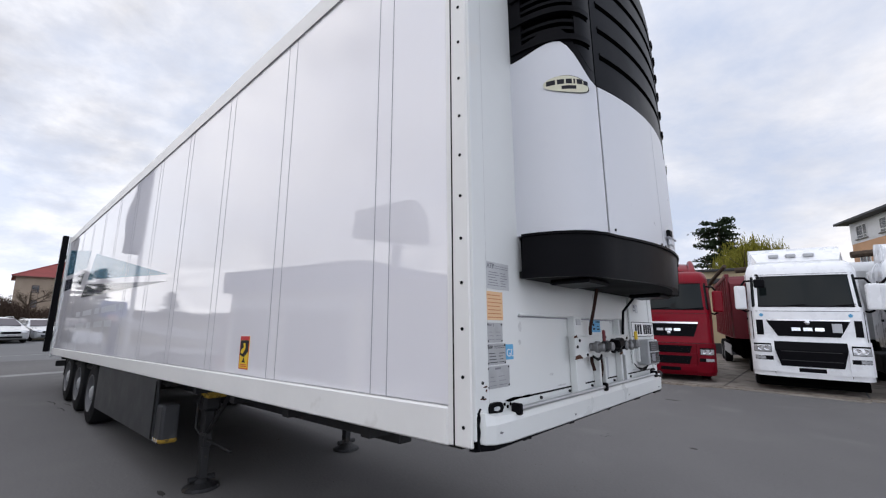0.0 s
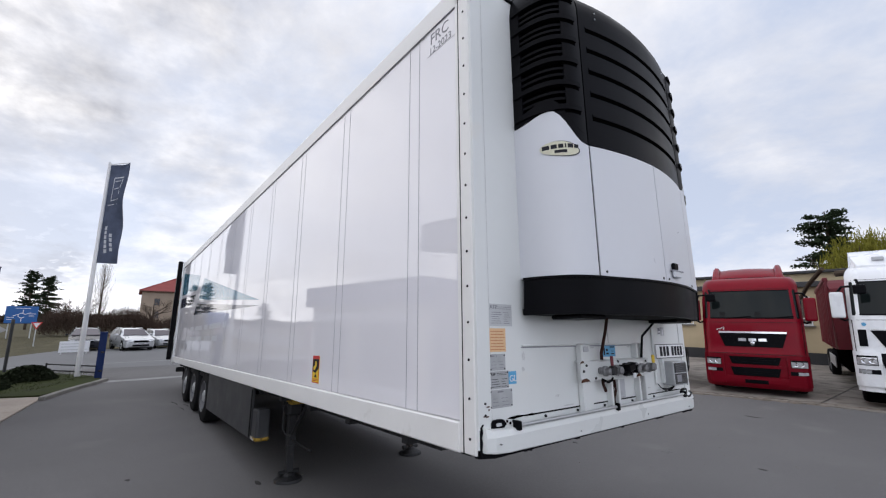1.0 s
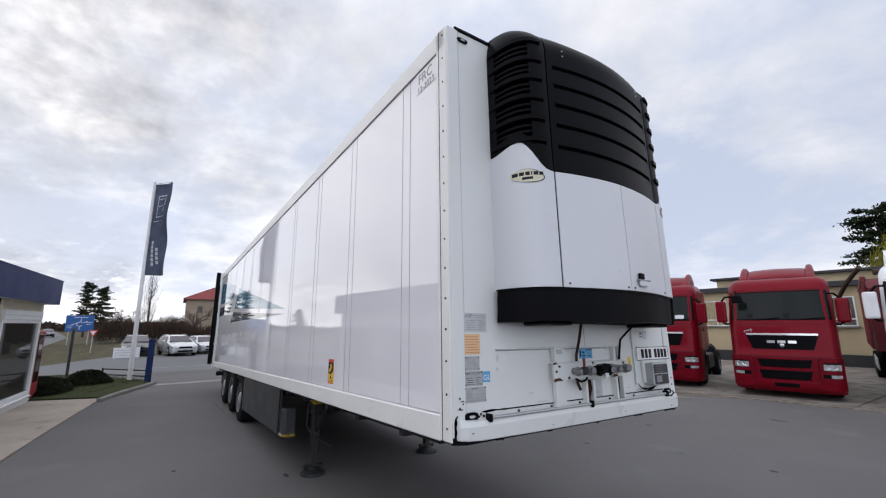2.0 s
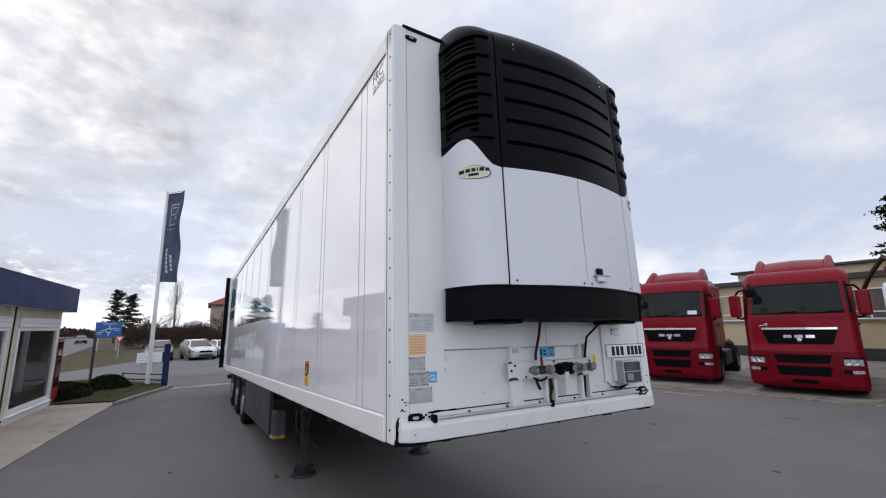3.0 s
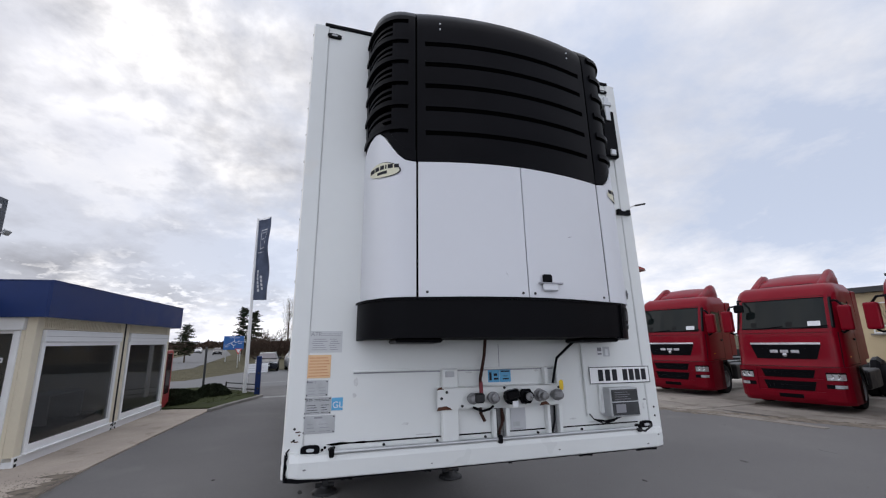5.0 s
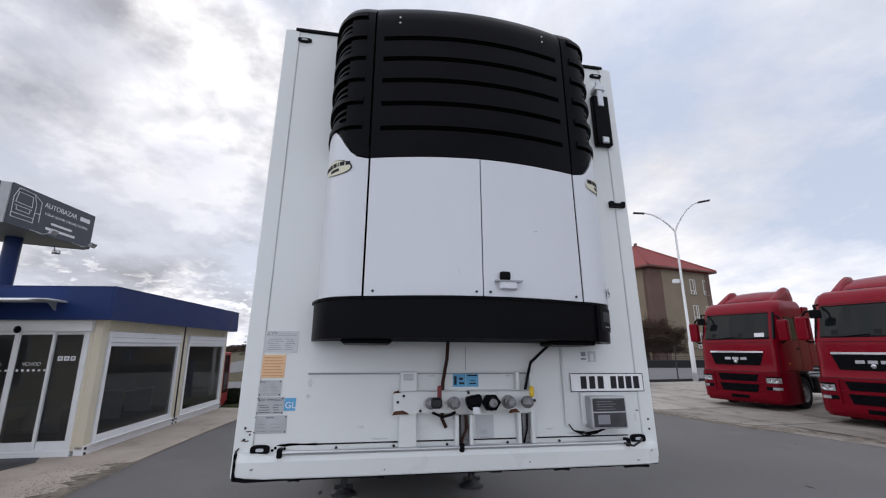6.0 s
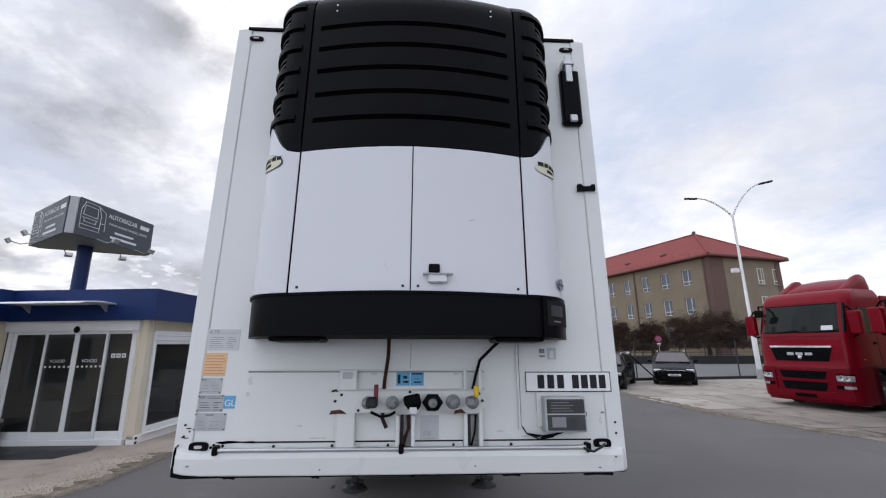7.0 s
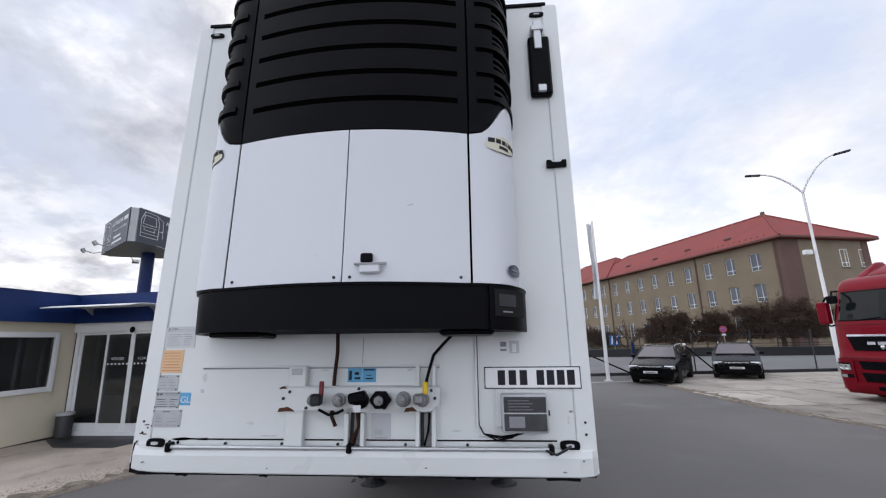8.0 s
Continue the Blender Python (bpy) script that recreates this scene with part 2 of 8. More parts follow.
M = dict(
    asphalt=surf("asphalt", (0.142, 0.137, 0.135), 0.88, var=0.15, scale=0.35, fine=26, bump=1.0, dirt=(0.156, 0.151, 0.147), dirt_at=0.58, chips=(0.24, 0.235, 0.23), spec=0.12),
    road=surf("road_asphalt", (0.17, 0.17, 0.172), 0.85, var=0.12, scale=0.3, fine=60, bump=0.3),
    paleconcrete=surf("lighter_concrete", (0.365, 0.333, 0.297), 0.9, var=0.2, scale=0.7, fine=30, bump=0.6, dirt=(0.20, 0.18, 0.155), dirt_at=0.55, spread=0.12),
    concrete=surf("concrete", (0.25, 0.225, 0.20), 0.9, var=0.25, scale=0.7, fine=30, bump=0.6, dirt=(0.14, 0.125, 0.105), dirt_at=0.52, spread=0.12),
    paving=surf("pavement_concrete", (0.37, 0.32, 0.275), 0.9, var=0.2, scale=0.9, fine=26, bump=0.9, dirt=(0.24, 0.205, 0.17), dirt_at=0.58, spread=0.08),
    kerb=surf("kerb_stone", (0.21, 0.20, 0.185), 0.85, var=0.15, bump=0.4, spread=0.1),
    earth=surf("dry_grass_ground", (0.085, 0.077, 0.048), 0.95, var=0.2, scale=0.5, fine=9, bump=0.6, dirt=(0.11, 0.095, 0.058), dirt_at=0.5),
    grass=surf("grass", (0.040, 0.048, 0.018), 0.95, var=0.3, scale=1.5, fine=30, bump=1.0, spread=0.2),
    gelcoat=surf("white_gelcoat", (0.83, 0.815, 0.85), 0.6, var=0.012, scale=0.4, fine=5, coat=1.0, coat_rough=0.03, spec=0.05, coat_ior=1.95),
    white=surf("white_paint", (0.70, 0.715, 0.705), 0.32, var=0.02, scale=1.2, fine=12, dirt=(0.72, 0.70, 0.66), dirt_at=0.66),
    unitwhite=surf("unit_white_plastic", (0.64, 0.65, 0.685), 0.34, var=0.015, scale=1.0, fine=14),
    rail=surf("rail_white_enamel", (0.80, 0.79, 0.77), 0.35, var=0.03, scale=1.6, fine=20, dirt=(0.58, 0.56, 0.52), dirt_at=0.66),
    alu=surf("worn_aluminium", (0.56, 0.57, 0.58), 0.42, metal=0.8, var=0.08, scale=5, fine=60),
    dullplate=surf("data_plate", (0.42, 0.43, 0.44), 0.42, metal=0.35, var=0.12, scale=10, fine=80),
    # near-black that puts the shade of gaps, slots and undersides into the colour
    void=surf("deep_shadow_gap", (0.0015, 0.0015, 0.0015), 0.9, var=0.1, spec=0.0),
    steel=surf("dark_steel", (0.020, 0.020, 0.022), 0.55, metal=0.3, var=0.25, scale=4, fine=40, dirt=(0.07, 0.05, 0.035), dirt_at=0.62),
    rust=surf("rusty_steel", (0.095, 0.045, 0.03), 0.8, var=0.4, scale=14, fine=80, bump=0.5),
    black=surf("black_plastic", (0.0048, 0.0048, 0.0062), 0.36, var=0.2, scale=3, fine=90, bump=0.06, spec=0.05),
    seam=surf("black_seam", (0.02, 0.02, 0.02), 0.7, var=0.1),
    greyseam=surf("grey_seam", (0.34, 0.34, 0.37), 0.6, var=0.1),
    rubber=surf("tyre_rubber", (0.013, 0.013, 0.014), 0.75, var=0.2, scale=6, fine=60, bump=0.3),
    rim=surf("wheel_rim", (0.14, 0.14, 0.145), 0.5, metal=0.3, var=0.12, scale=6),
    skirt=surf("grey_side_skirt", (0.027, 0.028, 0.031), 0.5, var=0.15, scale=2, fine=40, dirt=(0.06, 0.058, 0.055), dirt_at=0.6),
    red=surf("red_truck_paint", (0.19, 0.001, 0.010), 0.34, var=0.08, scale=1.4, fine=20, coat=0.14, coat_rough=0.04, spec=0.10),
    redlow=surf("red_bumper_plastic", (0.155, 0.001, 0.009), 0.42, var=0.08, scale=2, fine=30, spec=0.15, dirt=(0.13, 0.012, 0.014), dirt_at=0.66),
    darkred=surf("dark_red_body", (0.16, 0.012, 0.02), 0.5, var=0.15, scale=2, fine=20),
    whitetruck=surf("white_truck_paint", (0.80, 0.81, 0.83), 0.28, var=0.03, coat=0.6),
    chrome=surf("chrome", (0.75, 0.75, 0.76), 0.15, metal=1.0, var=0.03),
    silver=surf("silver_car_paint", (0.50, 0.51, 0.53), 0.3, metal=0.4, var=0.05, coat=0.8),
    blackcar=surf("black_car_paint", (0.003, 0.003, 0.004), 0.25, var=0.1, coat=0.03, spec=0.08),
    darkcar=surf("dark_blue_car_paint", (0.012, 0.014, 0.02), 0.3, var=0.1, coat=0.3, spec=0.3),
    lens=surf("clear_lamp_lens", (0.62, 0.63, 0.65), 0.12, metal=0.5, var=0.3, scale=12, fine=50, coat=1.0),
    amber=surf("amber_lens", (0.7, 0.26, 0.02), 0.25, var=0.1, coat=0.5),
    yellow=surf("yellow_plastic", (0.75, 0.50, 0.02), 0.4, var=0.08),
    windscreen=glass("windscreen_glass", (0.008, 0.011, 0.011), 0.03, 0.0, 1.30),
    pane=glass("office_glass", (0.02, 0.022, 0.024), 0.015, 0.5, 1.75),
    housepane=glass("house_window_glass", (0.10, 0.115, 0.14), 0.05, 0.0),
    # pinkish tint painted in for the bright sky mirrored in the windscreen
    carscreen=glass("car_screen_reflection_tint", (0.10, 0.082, 0.085), 0.05, 0.0),
    carglass=glass("car_glass", (0.015, 0.018, 0.02), 0.02, 0.2),
    cream=surf("cream_panel", (0.66, 0.60, 0.47), 0.5, var=0.05, scale=1.4, fine=20, dirt=(0.5, 0.45, 0.36), dirt_at=0.68),
    navy=surf("navy_blue_fascia", (0.009, 0.025, 0.105), 0.42, spec=0.2, var=0.1, scale=1.2, fine=12),
    pvc=surf("white_pvc_frame", (0.78, 0.79, 0.80), 0.35, var=0.03),
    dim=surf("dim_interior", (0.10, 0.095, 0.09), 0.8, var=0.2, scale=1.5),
    billboard=surf("slate_billboard_sheet", (0.045, 0.054, 0.072), 0.5, var=0.1, scale=1.0, fine=20),
    billgrey=surf("billboard_corner_metal", (0.42, 0.43, 0.44), 0.5, var=0.08),
    ink=surf("white_print", (0.72, 0.73, 0.75), 0.5, var=0.03),
    blackink=surf("black_print", (0.03, 0.03, 0.035), 0.6, var=0.05),
    greyink=surf("grey_print", (0.25, 0.25, 0.27), 0.6, var=0.05),
    signblue=surf("sign_blue", (0.01, 0.10, 0.33), 0.4, var=0.06),
    flag=surf("flag_cloth", (0.085, 0.10, 0.145), 0.85, var=0.25, scale=3, fine=50),
    polewhite=surf("white_pole_paint", (0.72, 0.72, 0.72), 0.4, var=0.05),
    galv=surf("galvanised_steel", (0.48, 0.49, 0.50), 0.5, metal=0.5, var=0.12, scale=4),
    orange=surf("orange_label", (0.74, 0.50, 0.30), 0.6, var=0.05),
    cream_label=surf("cream_badge", (0.62, 0.60, 0.46), 0.4, var=0.06),
    platewhite=surf("plate_white", (0.82, 0.82, 0.82), 0.4, var=0.03),
    hose=surf("brown_hose", (0.045, 0.022, 0.018), 0.6, var=0.2),
    smoked=surf("smoked_cover", (0.055, 0.058, 0.062), 0.2, var=0.25, scale=9, fine=40),
    wornyellow=surf("worn_yellow_paint", (0.42, 0.27, 0.05), 0.7, var=0.3, scale=12, dirt=(0.06, 0.045, 0.03), dirt_at=0.5),
    zinc=surf("dull_zinc", (0.24, 0.24, 0.245), 0.5, metal=0.4, var=0.2, scale=20, fine=90, dirt=(0.07, 0.06, 0.055), dirt_at=0.58),
    grime=surf("grey_grime", (0.60, 0.605, 0.60), 0.7, var=0.2, scale=20),
    gravel=surf("gravel_flecks", (0.21, 0.185, 0.155), 0.9, var=0.3, scale=5),
    dirtstrip=surf("brown_grit", (0.20, 0.17, 0.14), 0.95, var=0.35, scale=2.5, fine=18, bump=1.0, dirt=(0.08, 0.07, 0.06), dirt_at=0.5),
    sheetmetal=surf("silvery_foil_sticker", (0.52, 0.53, 0.54), 0.45, metal=0.25, var=0.06, scale=10, fine=80),
    rusttext=surf("faint_red_print", (0.55, 0.24, 0.12), 0.6, var=0.1),
    label=surf("white_label", (0.70, 0.71, 0.73), 0.5, var=0.04),
    greylabel=surf("grey_label", (0.48, 0.49, 0.51), 0.5, var=0.05),
    bluelabel=surf("blue_label", (0.10, 0.36, 0.60), 0.5, var=0.08),
    redlabel=surf("red_label", (0.55, 0.03, 0.03), 0.5, var=0.06),
    olive=surf("olive_render", (0.25, 0.205, 0.15), 0.9, var=0.1, scale=0.4, fine=12, bump=0.3),
    brownband=surf("brown_render", (0.15, 0.10, 0.085), 0.9, var=0.1, scale=0.4),
    rooftile=surf("red_roof_tile", (0.245, 0.07, 0.066), 0.75, var=0.14, scale=0.6, fine=8, bump=0.4),
    pinkhouse=surf("buff_render", (0.36, 0.29, 0.23), 0.9, var=0.1, scale=0.5),
    peach=surf("peach_render", (0.62, 0.38, 0.24), 0.9, var=0.08, scale=0.6),
    beige=surf("beige_render", (0.50, 0.41, 0.27), 0.9, var=0.1, scale=0.6),
    bark=surf("bark", (0.085, 0.065, 0.05), 0.95, var=0.3, scale=8, fine=60, bump=0.8),
    twig=surf("brown_twigs", (0.065, 0.045, 0.035), 0.95, var=0.3, scale=2),
    needle=surf("dark_needles", (0.028, 0.042, 0.022), 0.9, var=0.4, scale=2),
    willow=surf("spring_willow_leaves", (0.21, 0.20, 0.035), 0.9, var=0.3, scale=2),
    hedge=surf("dark_juniper", (0.040, 0.050, 0.030), 0.95, var=0.4, scale=3),
    oil=surf("oil_stain", (0.055, 0.052, 0.05), 0.8, var=0.3, scale=8, fine=60),
    smear=surf("pale_asphalt_smear", (0.17, 0.168, 0.165), 0.9, var=0.25, scale=6, fine=60),
    paintline=surf("worn_road_paint", (0.26, 0.26, 0.255), 0.8, var=0.2, scale=2, fine=30),
    teal=surf("teal_print", (0.02, 0.17, 0.27), 0.5, var=0.05, coat=1.0, coat_rough=0.035, spec=0.05),
    navyprint=surf("navy_print", (0.018, 0.024, 0.055), 0.5, var=0.05, coat=1.0, coat_rough=0.035, spec=0.05),
    verge=surf("dry_verge_grass", (0.085, 0.077, 0.047), 0.95, var=0.15, scale=1.5, fine=30),
    orangered=surf("red_vending_panel", (0.28, 0.012, 0.015), 0.5, var=0.1),
)


# ---- mesh helpers ----
def part(name, bm, material, parent=None, label="", smooth=False):
    """Links a bmesh as one mesh object, under a thing or a part."""
    bmesh.ops.recalc_face_normals(bm, faces=bm.faces)
    me = bpy.data.meshes.new(name)
    bm.to_mesh(me)
    bm.free()
    me.materials.append(material)
    if smooth:
        me.shade_smooth()
        me.set_sharp_from_angle(angle=radians(38))
    ob = new(name, me)
    ob.parent = parent
    if label:
        ob["label"] = label
    return ob


def thing(name, label, category, m=None, group="", kind=""):
    """An Empty at a thing's base, to carry its parts."""
    ob = new(name)
    ob.empty_display_size = 0.2
    if m is not None:
        ob.matrix_basis = m
    return tagged(ob, label, category, group, kind)


def box(lo, hi, bevel=0.0, bm=None, turn=None, seg=1):
    bm = bm or bmesh.new()
    c, s = [(a + b) / 2 for a, b in zip(lo, hi)], [abs(b - a) for a, b in zip(lo, hi)]
    m = Matrix.Translation(c) @ (turn or Matrix.Identity(4)) @ Matrix.Diagonal((*s, 1))
    made = bmesh.ops.create_cube(bm, size=1, matrix=m)["verts"]
    if bevel:
        edges = {e for v in made for e in v.link_edges}
        bmesh.ops.bevel(bm, geom=list(edges), offset=min(bevel, min(s) * 0.45), segments=seg, affect="EDGES", profile=0.6)
    return bm


def rod(a, b, r, bm=None, n=10, r2=None):
    """A round bar from a to b."""
    bm = bm or bmesh.new()
    a, b = Vector(a), Vector(b)
    d = b - a
    m = Matrix.Translation((a + b) / 2) @ d.to_track_quat("Z", "Y").to_matrix().to_4x4()
    bmesh.ops.create_cone(bm, cap_ends=True, segments=n, radius1=r, radius2=r if r2 is None else r2, depth=d.length, matrix=m)
    return bm


def tube(points, r, bm=None, n=8):
    """A bent round bar through the points; r may be a list."""
    bm = bm or bmesh.new()
    pts = [Vector(p) for p in points]
    rs = r if isinstance(r, (list, tuple)) else [r] * len(pts)
    rings, side = [], None
    for i, p in enumerate(pts):
        d = (pts[min(i + 1, len(pts) - 1)] - pts[max(i - 1, 0)]).normalized()
        if side is None:
            side = d.orthogonal().normalized()
        side = (side - d * side.dot(d)).normalized()
        up = d.cross(side)
        rings.append([bm.verts.new(p + (side * math.cos(k * 2 * math.pi / n) + up * math.sin(k * 2 * math.pi / n)) * rs[i]) for k in range(n)])
    for a, b in zip(rings, rings[1:]):
        for k in range(n):
            bm.faces.new((a[k], a[(k + 1) % n], b[(k + 1) % n], b[k]))
    bm.faces.new(rings[0][::-1])
    bm.faces.new(rings[-1])
    return bm


def loft(rings, bm=None, closed=True):
    """A skin over rings of equally many points, capped at both ends."""
    bm = bm or bmesh.new()
    vs = [[bm.verts.new(p) for p in ring] for ring in rings]
    n = len(vs[0])
    for a, b in zip(vs, vs[1:]):
        for k in range(n if closed else n - 1):
            bm.faces.new((a[k], a[(k + 1) % n], b[(k + 1) % n], b[k]))
    bm.faces.new(vs[0][::-1])
    bm.faces.new(vs[-1])
    return bm


def prism(outline, axis, a, b, bm=None):
    """An outline in two axes, drawn out along the third from a to b."""
    def at(p, k):
        q = list(p)
        q.insert("xyz".index(axis), k)
        return q
    return loft([[at(p, a) for p in outline], [at(p, b) for p in outline]], bm)


def spin(profile, centre, axis="z", n=24, bm=None):
    """A turned body: (radius, height) pairs about an axis through centre."""
    def at(r, h, k):
        c, s = r * math.cos(k * 2 * math.pi / n), r * math.sin(k * 2 * math.pi / n)
        v = {"z": (c, s, h), "y": (c, h, s), "x": (h, c, s)}[axis]
        return Vector(centre) + Vector(v)
    return loft([[at(max(r, 0.001), h, k) for k in range(n)] for r, h in profile], bm)


def hollow(bm):
    """Opens the flat ends of a turned body."""
    bmesh.ops.delete(bm, geom=[f for f in bm.faces if len(f.verts) > 4], context="FACES_ONLY")
    return bm


def shell(fn, us, v0, v1, nv, off, thick, bm=None):
    """A plate of a given thickness lying on the surface fn(u, v); v0 and v1 may follow u."""
    bm = bm or bmesh.new()
    f0 = v0 if callable(v0) else (lambda u: v0)
    f1 = v1 if callable(v1) else (lambda u: v1)

    def at(u, v, d):
        e = 1e-3
        p = Vector(fn(u, v))
        n = (Vector(fn(u + e, v)) - Vector(fn(u - e, v))).cross(Vector(fn(u, v + e)) - Vector(fn(u, v - e))).normalized()
        return p + n * d
    outer = [[bm.verts.new(at(u, f0(u) + (f1(u) - f0(u)) * j / nv, off)) for j in range(nv + 1)] for u in us]
    inner = [[bm.verts.new(at(u, f0(u) + (f1(u) - f0(u)) * j / nv, off - thick)) for j in range(nv + 1)] for u in us]
    m = len(us)
    for i in range(m - 1):
        for j in range(nv):
            bm.faces.new((outer[i][j], outer[i + 1][j], outer[i + 1][j + 1], outer[i][j + 1]))
            bm.faces.new((inner[i][j], inner[i][j + 1], inner[i + 1][j + 1], inner[i + 1][j]))
        for j in (0, nv):
            bm.faces.new((outer[i][j], outer[i + 1][j], inner[i + 1][j], inner[i][j]))
    for i in (0, m - 1):
        for j in range(nv):
            bm.faces.new((outer[i][j], outer[i][j + 1], inner[i][j + 1], inner[i][j]))
    return bm


def stuff(ob):
    ob["kind"] = "stuff"
    return ob


def lin(a, b, n):
    return [a + (b - a) * i / (n - 1) for i in range(n)]


def lettering(name, text, m, size, material, parent, depth=0.0015, align="LEFT"):
    """Printed words as a thin mesh, reading along x and upright along y of the pose m."""
    cu = bpy.data.curves.new(name, "FONT")
    cu.body, cu.size, cu.extrude, cu.align_x = text, size, depth, align
    tmp = new(name, cu)
    me = bpy.data.meshes.new_from_object(tmp.evaluated_get(bpy.context.evaluated_depsgraph_get()))
    bpy.data.objects.remove(tmp)
    me.materials.clear()
    me.materials.append(material)
    ob = new(name, me)
    ob.parent, ob.matrix_basis = parent, m
    return ob


# ---- ground: one sheet to the horizon, with yard, street, kerbs and pavement on it ----
def flat(name, outline, z, depth, material, label, category, parent=None):
    bm = prism(outline, "z", z - depth, z)
    ob = part(name, bm, material, parent)
    return tagged(ob, label, category, kind="structure")


ground = part("ground", prism([(-1500, -1500), (1500, -1500), (1500, 1500), (-1500, 1500)], "z", -0.6, -0.05), M["earth"])
tagged(ground, "dry rough grassland reaching to the horizon", "ground", kind="structure")
flat("road", [(-21, -70), (-27, -70), (-26.4, -8), (-33.5, -5.2), (-35, 3), (-43.5, 17), (-44.5, 90), (-19.3, 90), (-19.3, 10), (-21, -8)], -0.004, 0.05, M["road"], "grey asphalt side street with parking bays", "road")
flat("yard", [(-21, -8), (-20, 12), (-19.2, 40), (40, 40), (40, -40), (-6, -40), (-6, -5.2), (-14, -5.2), (-18.5, -3.6), (-19.8, -8)], 0.0, 0.06, M["asphalt"], "dark worn asphalt of a vehicle yard", "yard")

# ---- refrigerated semi-trailer ----
trailer = thing("semi_trailer", "white refrigerated box semi-trailer standing on its landing legs", "trailer", LEVEL)
XR = -13.45
body = part("box_body", box((XR, -1.285, 1.17), (-0.03, 1.285, 4.165), 0.01), M["gelcoat"], trailer)


def side_panel(sgn):
    return box((XR, sgn * 1.285, 1.32), (-0.14, sgn * 1.300, 4.02), 0.003)


for sgn in (-1, 1):
    part("side_wall", side_panel(sgn), M["gelcoat"], trailer, "glossy white side wall panel")
    part("bottom_rail", box((XR, sgn * 1.28, 1.155), (-0.14, sgn * 1.318, 1.315), 0.008), M["rail"], trailer, "white bottom rail")
    part("top_rail", box((XR, sgn * 1.27, 4.0), (-0.02, sgn * 1.312, 4.18), 0.02, seg=2), M["rail"], trailer, "white top rail")
    part("corner_post", box((-0.145, sgn * 1.27, 1.16), (-0.012, sgn * 1.312, 4.17), 0.006), M["rail"], trailer, "white corner post")
# joint covers along the side, in pairs
for sgn in (-1, 1):
    for i in range(11):
        c = -0.635 - 1.19 * i
        for dx in (-0.065, 0.065):
            part("wall_seam", box((c + dx - 0.0022, sgn * 1.2995, 1.32), (c + dx + 0.0022, sgn * 1.3018, 4.0)), M["greyseam"], trailer)
    part("rail_seam", box((XR, sgn * 1.3, 4.003), (-0.14, sgn * 1.3125, 4.008)), M["greyseam"], trailer)
part("roof_skin", box((XR, -1.29, 4.15), (0.0, 1.29, 4.186), 0.015), M["white"], trailer, "white roof skin")
front = part("front_wall", box((-0.06, -1.2045, 1.28), (0.0, 1.2045, 4.16), 0.002), M["white"], trailer, "white front bulkhead")
part("roof_trim", box((-0.05, -1.235, 4.158), (0.012, 1.235, 4.19), 0.006), M["black"], trailer, "black edge trim")
for sgn in (-1, 1):
    part("front_corner_cap", box((-0.10, sgn * 1.205, 1.19), (0.006, sgn * 1.305, 4.165), 0.007, seg=2), M["white"], trailer, "white riveted corner cap")
    part("corner_seam", box((-0.02, sgn * 1.200, 1.30), (0.002, sgn * 1.2035, 4.15)), M["grime"], trailer)
    part("corner_gasket", box((-0.112, sgn * 1.3035, 1.16), (-0.103, sgn * 1.3125, 4.17)), M["seam"], trailer)
    for i in range(15):
        z = 1.24 + i * 0.205
        part("rivet", rod((-0.055, sgn * 1.303, z), (-0.055, sgn * 1.3155, z), 0.008, n=8), M["black"], trailer)
    for z in (1.215, 1.262, 1.36, 1.42):
        part("rivet", rod((0.004, sgn * 1.255, z), (0.010, sgn * 1.255, z), 0.007, n=8), M["steel"], trailer)
    # top clearance lamps and lower marker lamps let into black oval bezels
    for z, half, hz in ((4.085, 0.050, 0.017), (1.305, 0.052, 0.026)):
        ring = [(sgn * 1.165 + half * math.copysign(abs(math.cos(a)) ** 0.6, math.cos(a)), z + hz * math.copysign(abs(math.sin(a)) ** 0.6, math.sin(a))) for a in lin(0, 2 * math.pi, 21)[:-1]]
        bez = part("marker_bezel", prism(ring, "x", 0.0, 0.014), M["black"], trailer, "black oval lamp bezel")
        ring2 = [((y - sgn * 1.165) * 0.40 + sgn * 1.165, (q - z) * 0.32 + z) for y, q in ring]
        part("marker_lamp", prism(ring2, "x", 0.014, 0.019), M["greylabel"], bez, "small clear lamp")

# front beam with its rubber lip, ledge and clamping rail
part("front_beam", loft([[(x, y, z) for x, z in ((-0.05, zb), (px - 0.004, zb), (px, zb + 0.006), (px + 0.004, 1.25), (px - 0.004, zt), (px - 0.03, zt + 0.006), (-0.05, zt + 0.006))] for y, px, zb, zt in
                         ((-1.284, 0.006, 1.180, 1.290), (-1.272, 0.030, 1.176, 1.298), (-1.22, 0.047, 1.170, 1.284), (-1.12, 0.052, 1.164, 1.278), (-0.6, 0.052, 1.160, 1.279), (1.20, 0.052, 1.160, 1.279), (1.27, 0.035, 1.162, 1.279), (1.30, 0.0, 1.164, 1.279))]), M["white"], trailer, "white front cross beam, bent at one end", smooth=False)
part("rubber_lip", loft([[(x, y, z) for x, z in ((-0.04, zl), (px, zl + 0.002), (px, 1.172), (-0.04, 1.172))] for y, px, zl in
                         ((-1.296, -0.006, 1.146), (-1.22, 0.036, 1.146), (-1.05, 0.046, 1.151), (-0.7, 0.046, 1.151), (0.9, 0.046, 1.151), (1.29, 0.0, 1.148))]), M["black"], trailer, "black rubber lip")
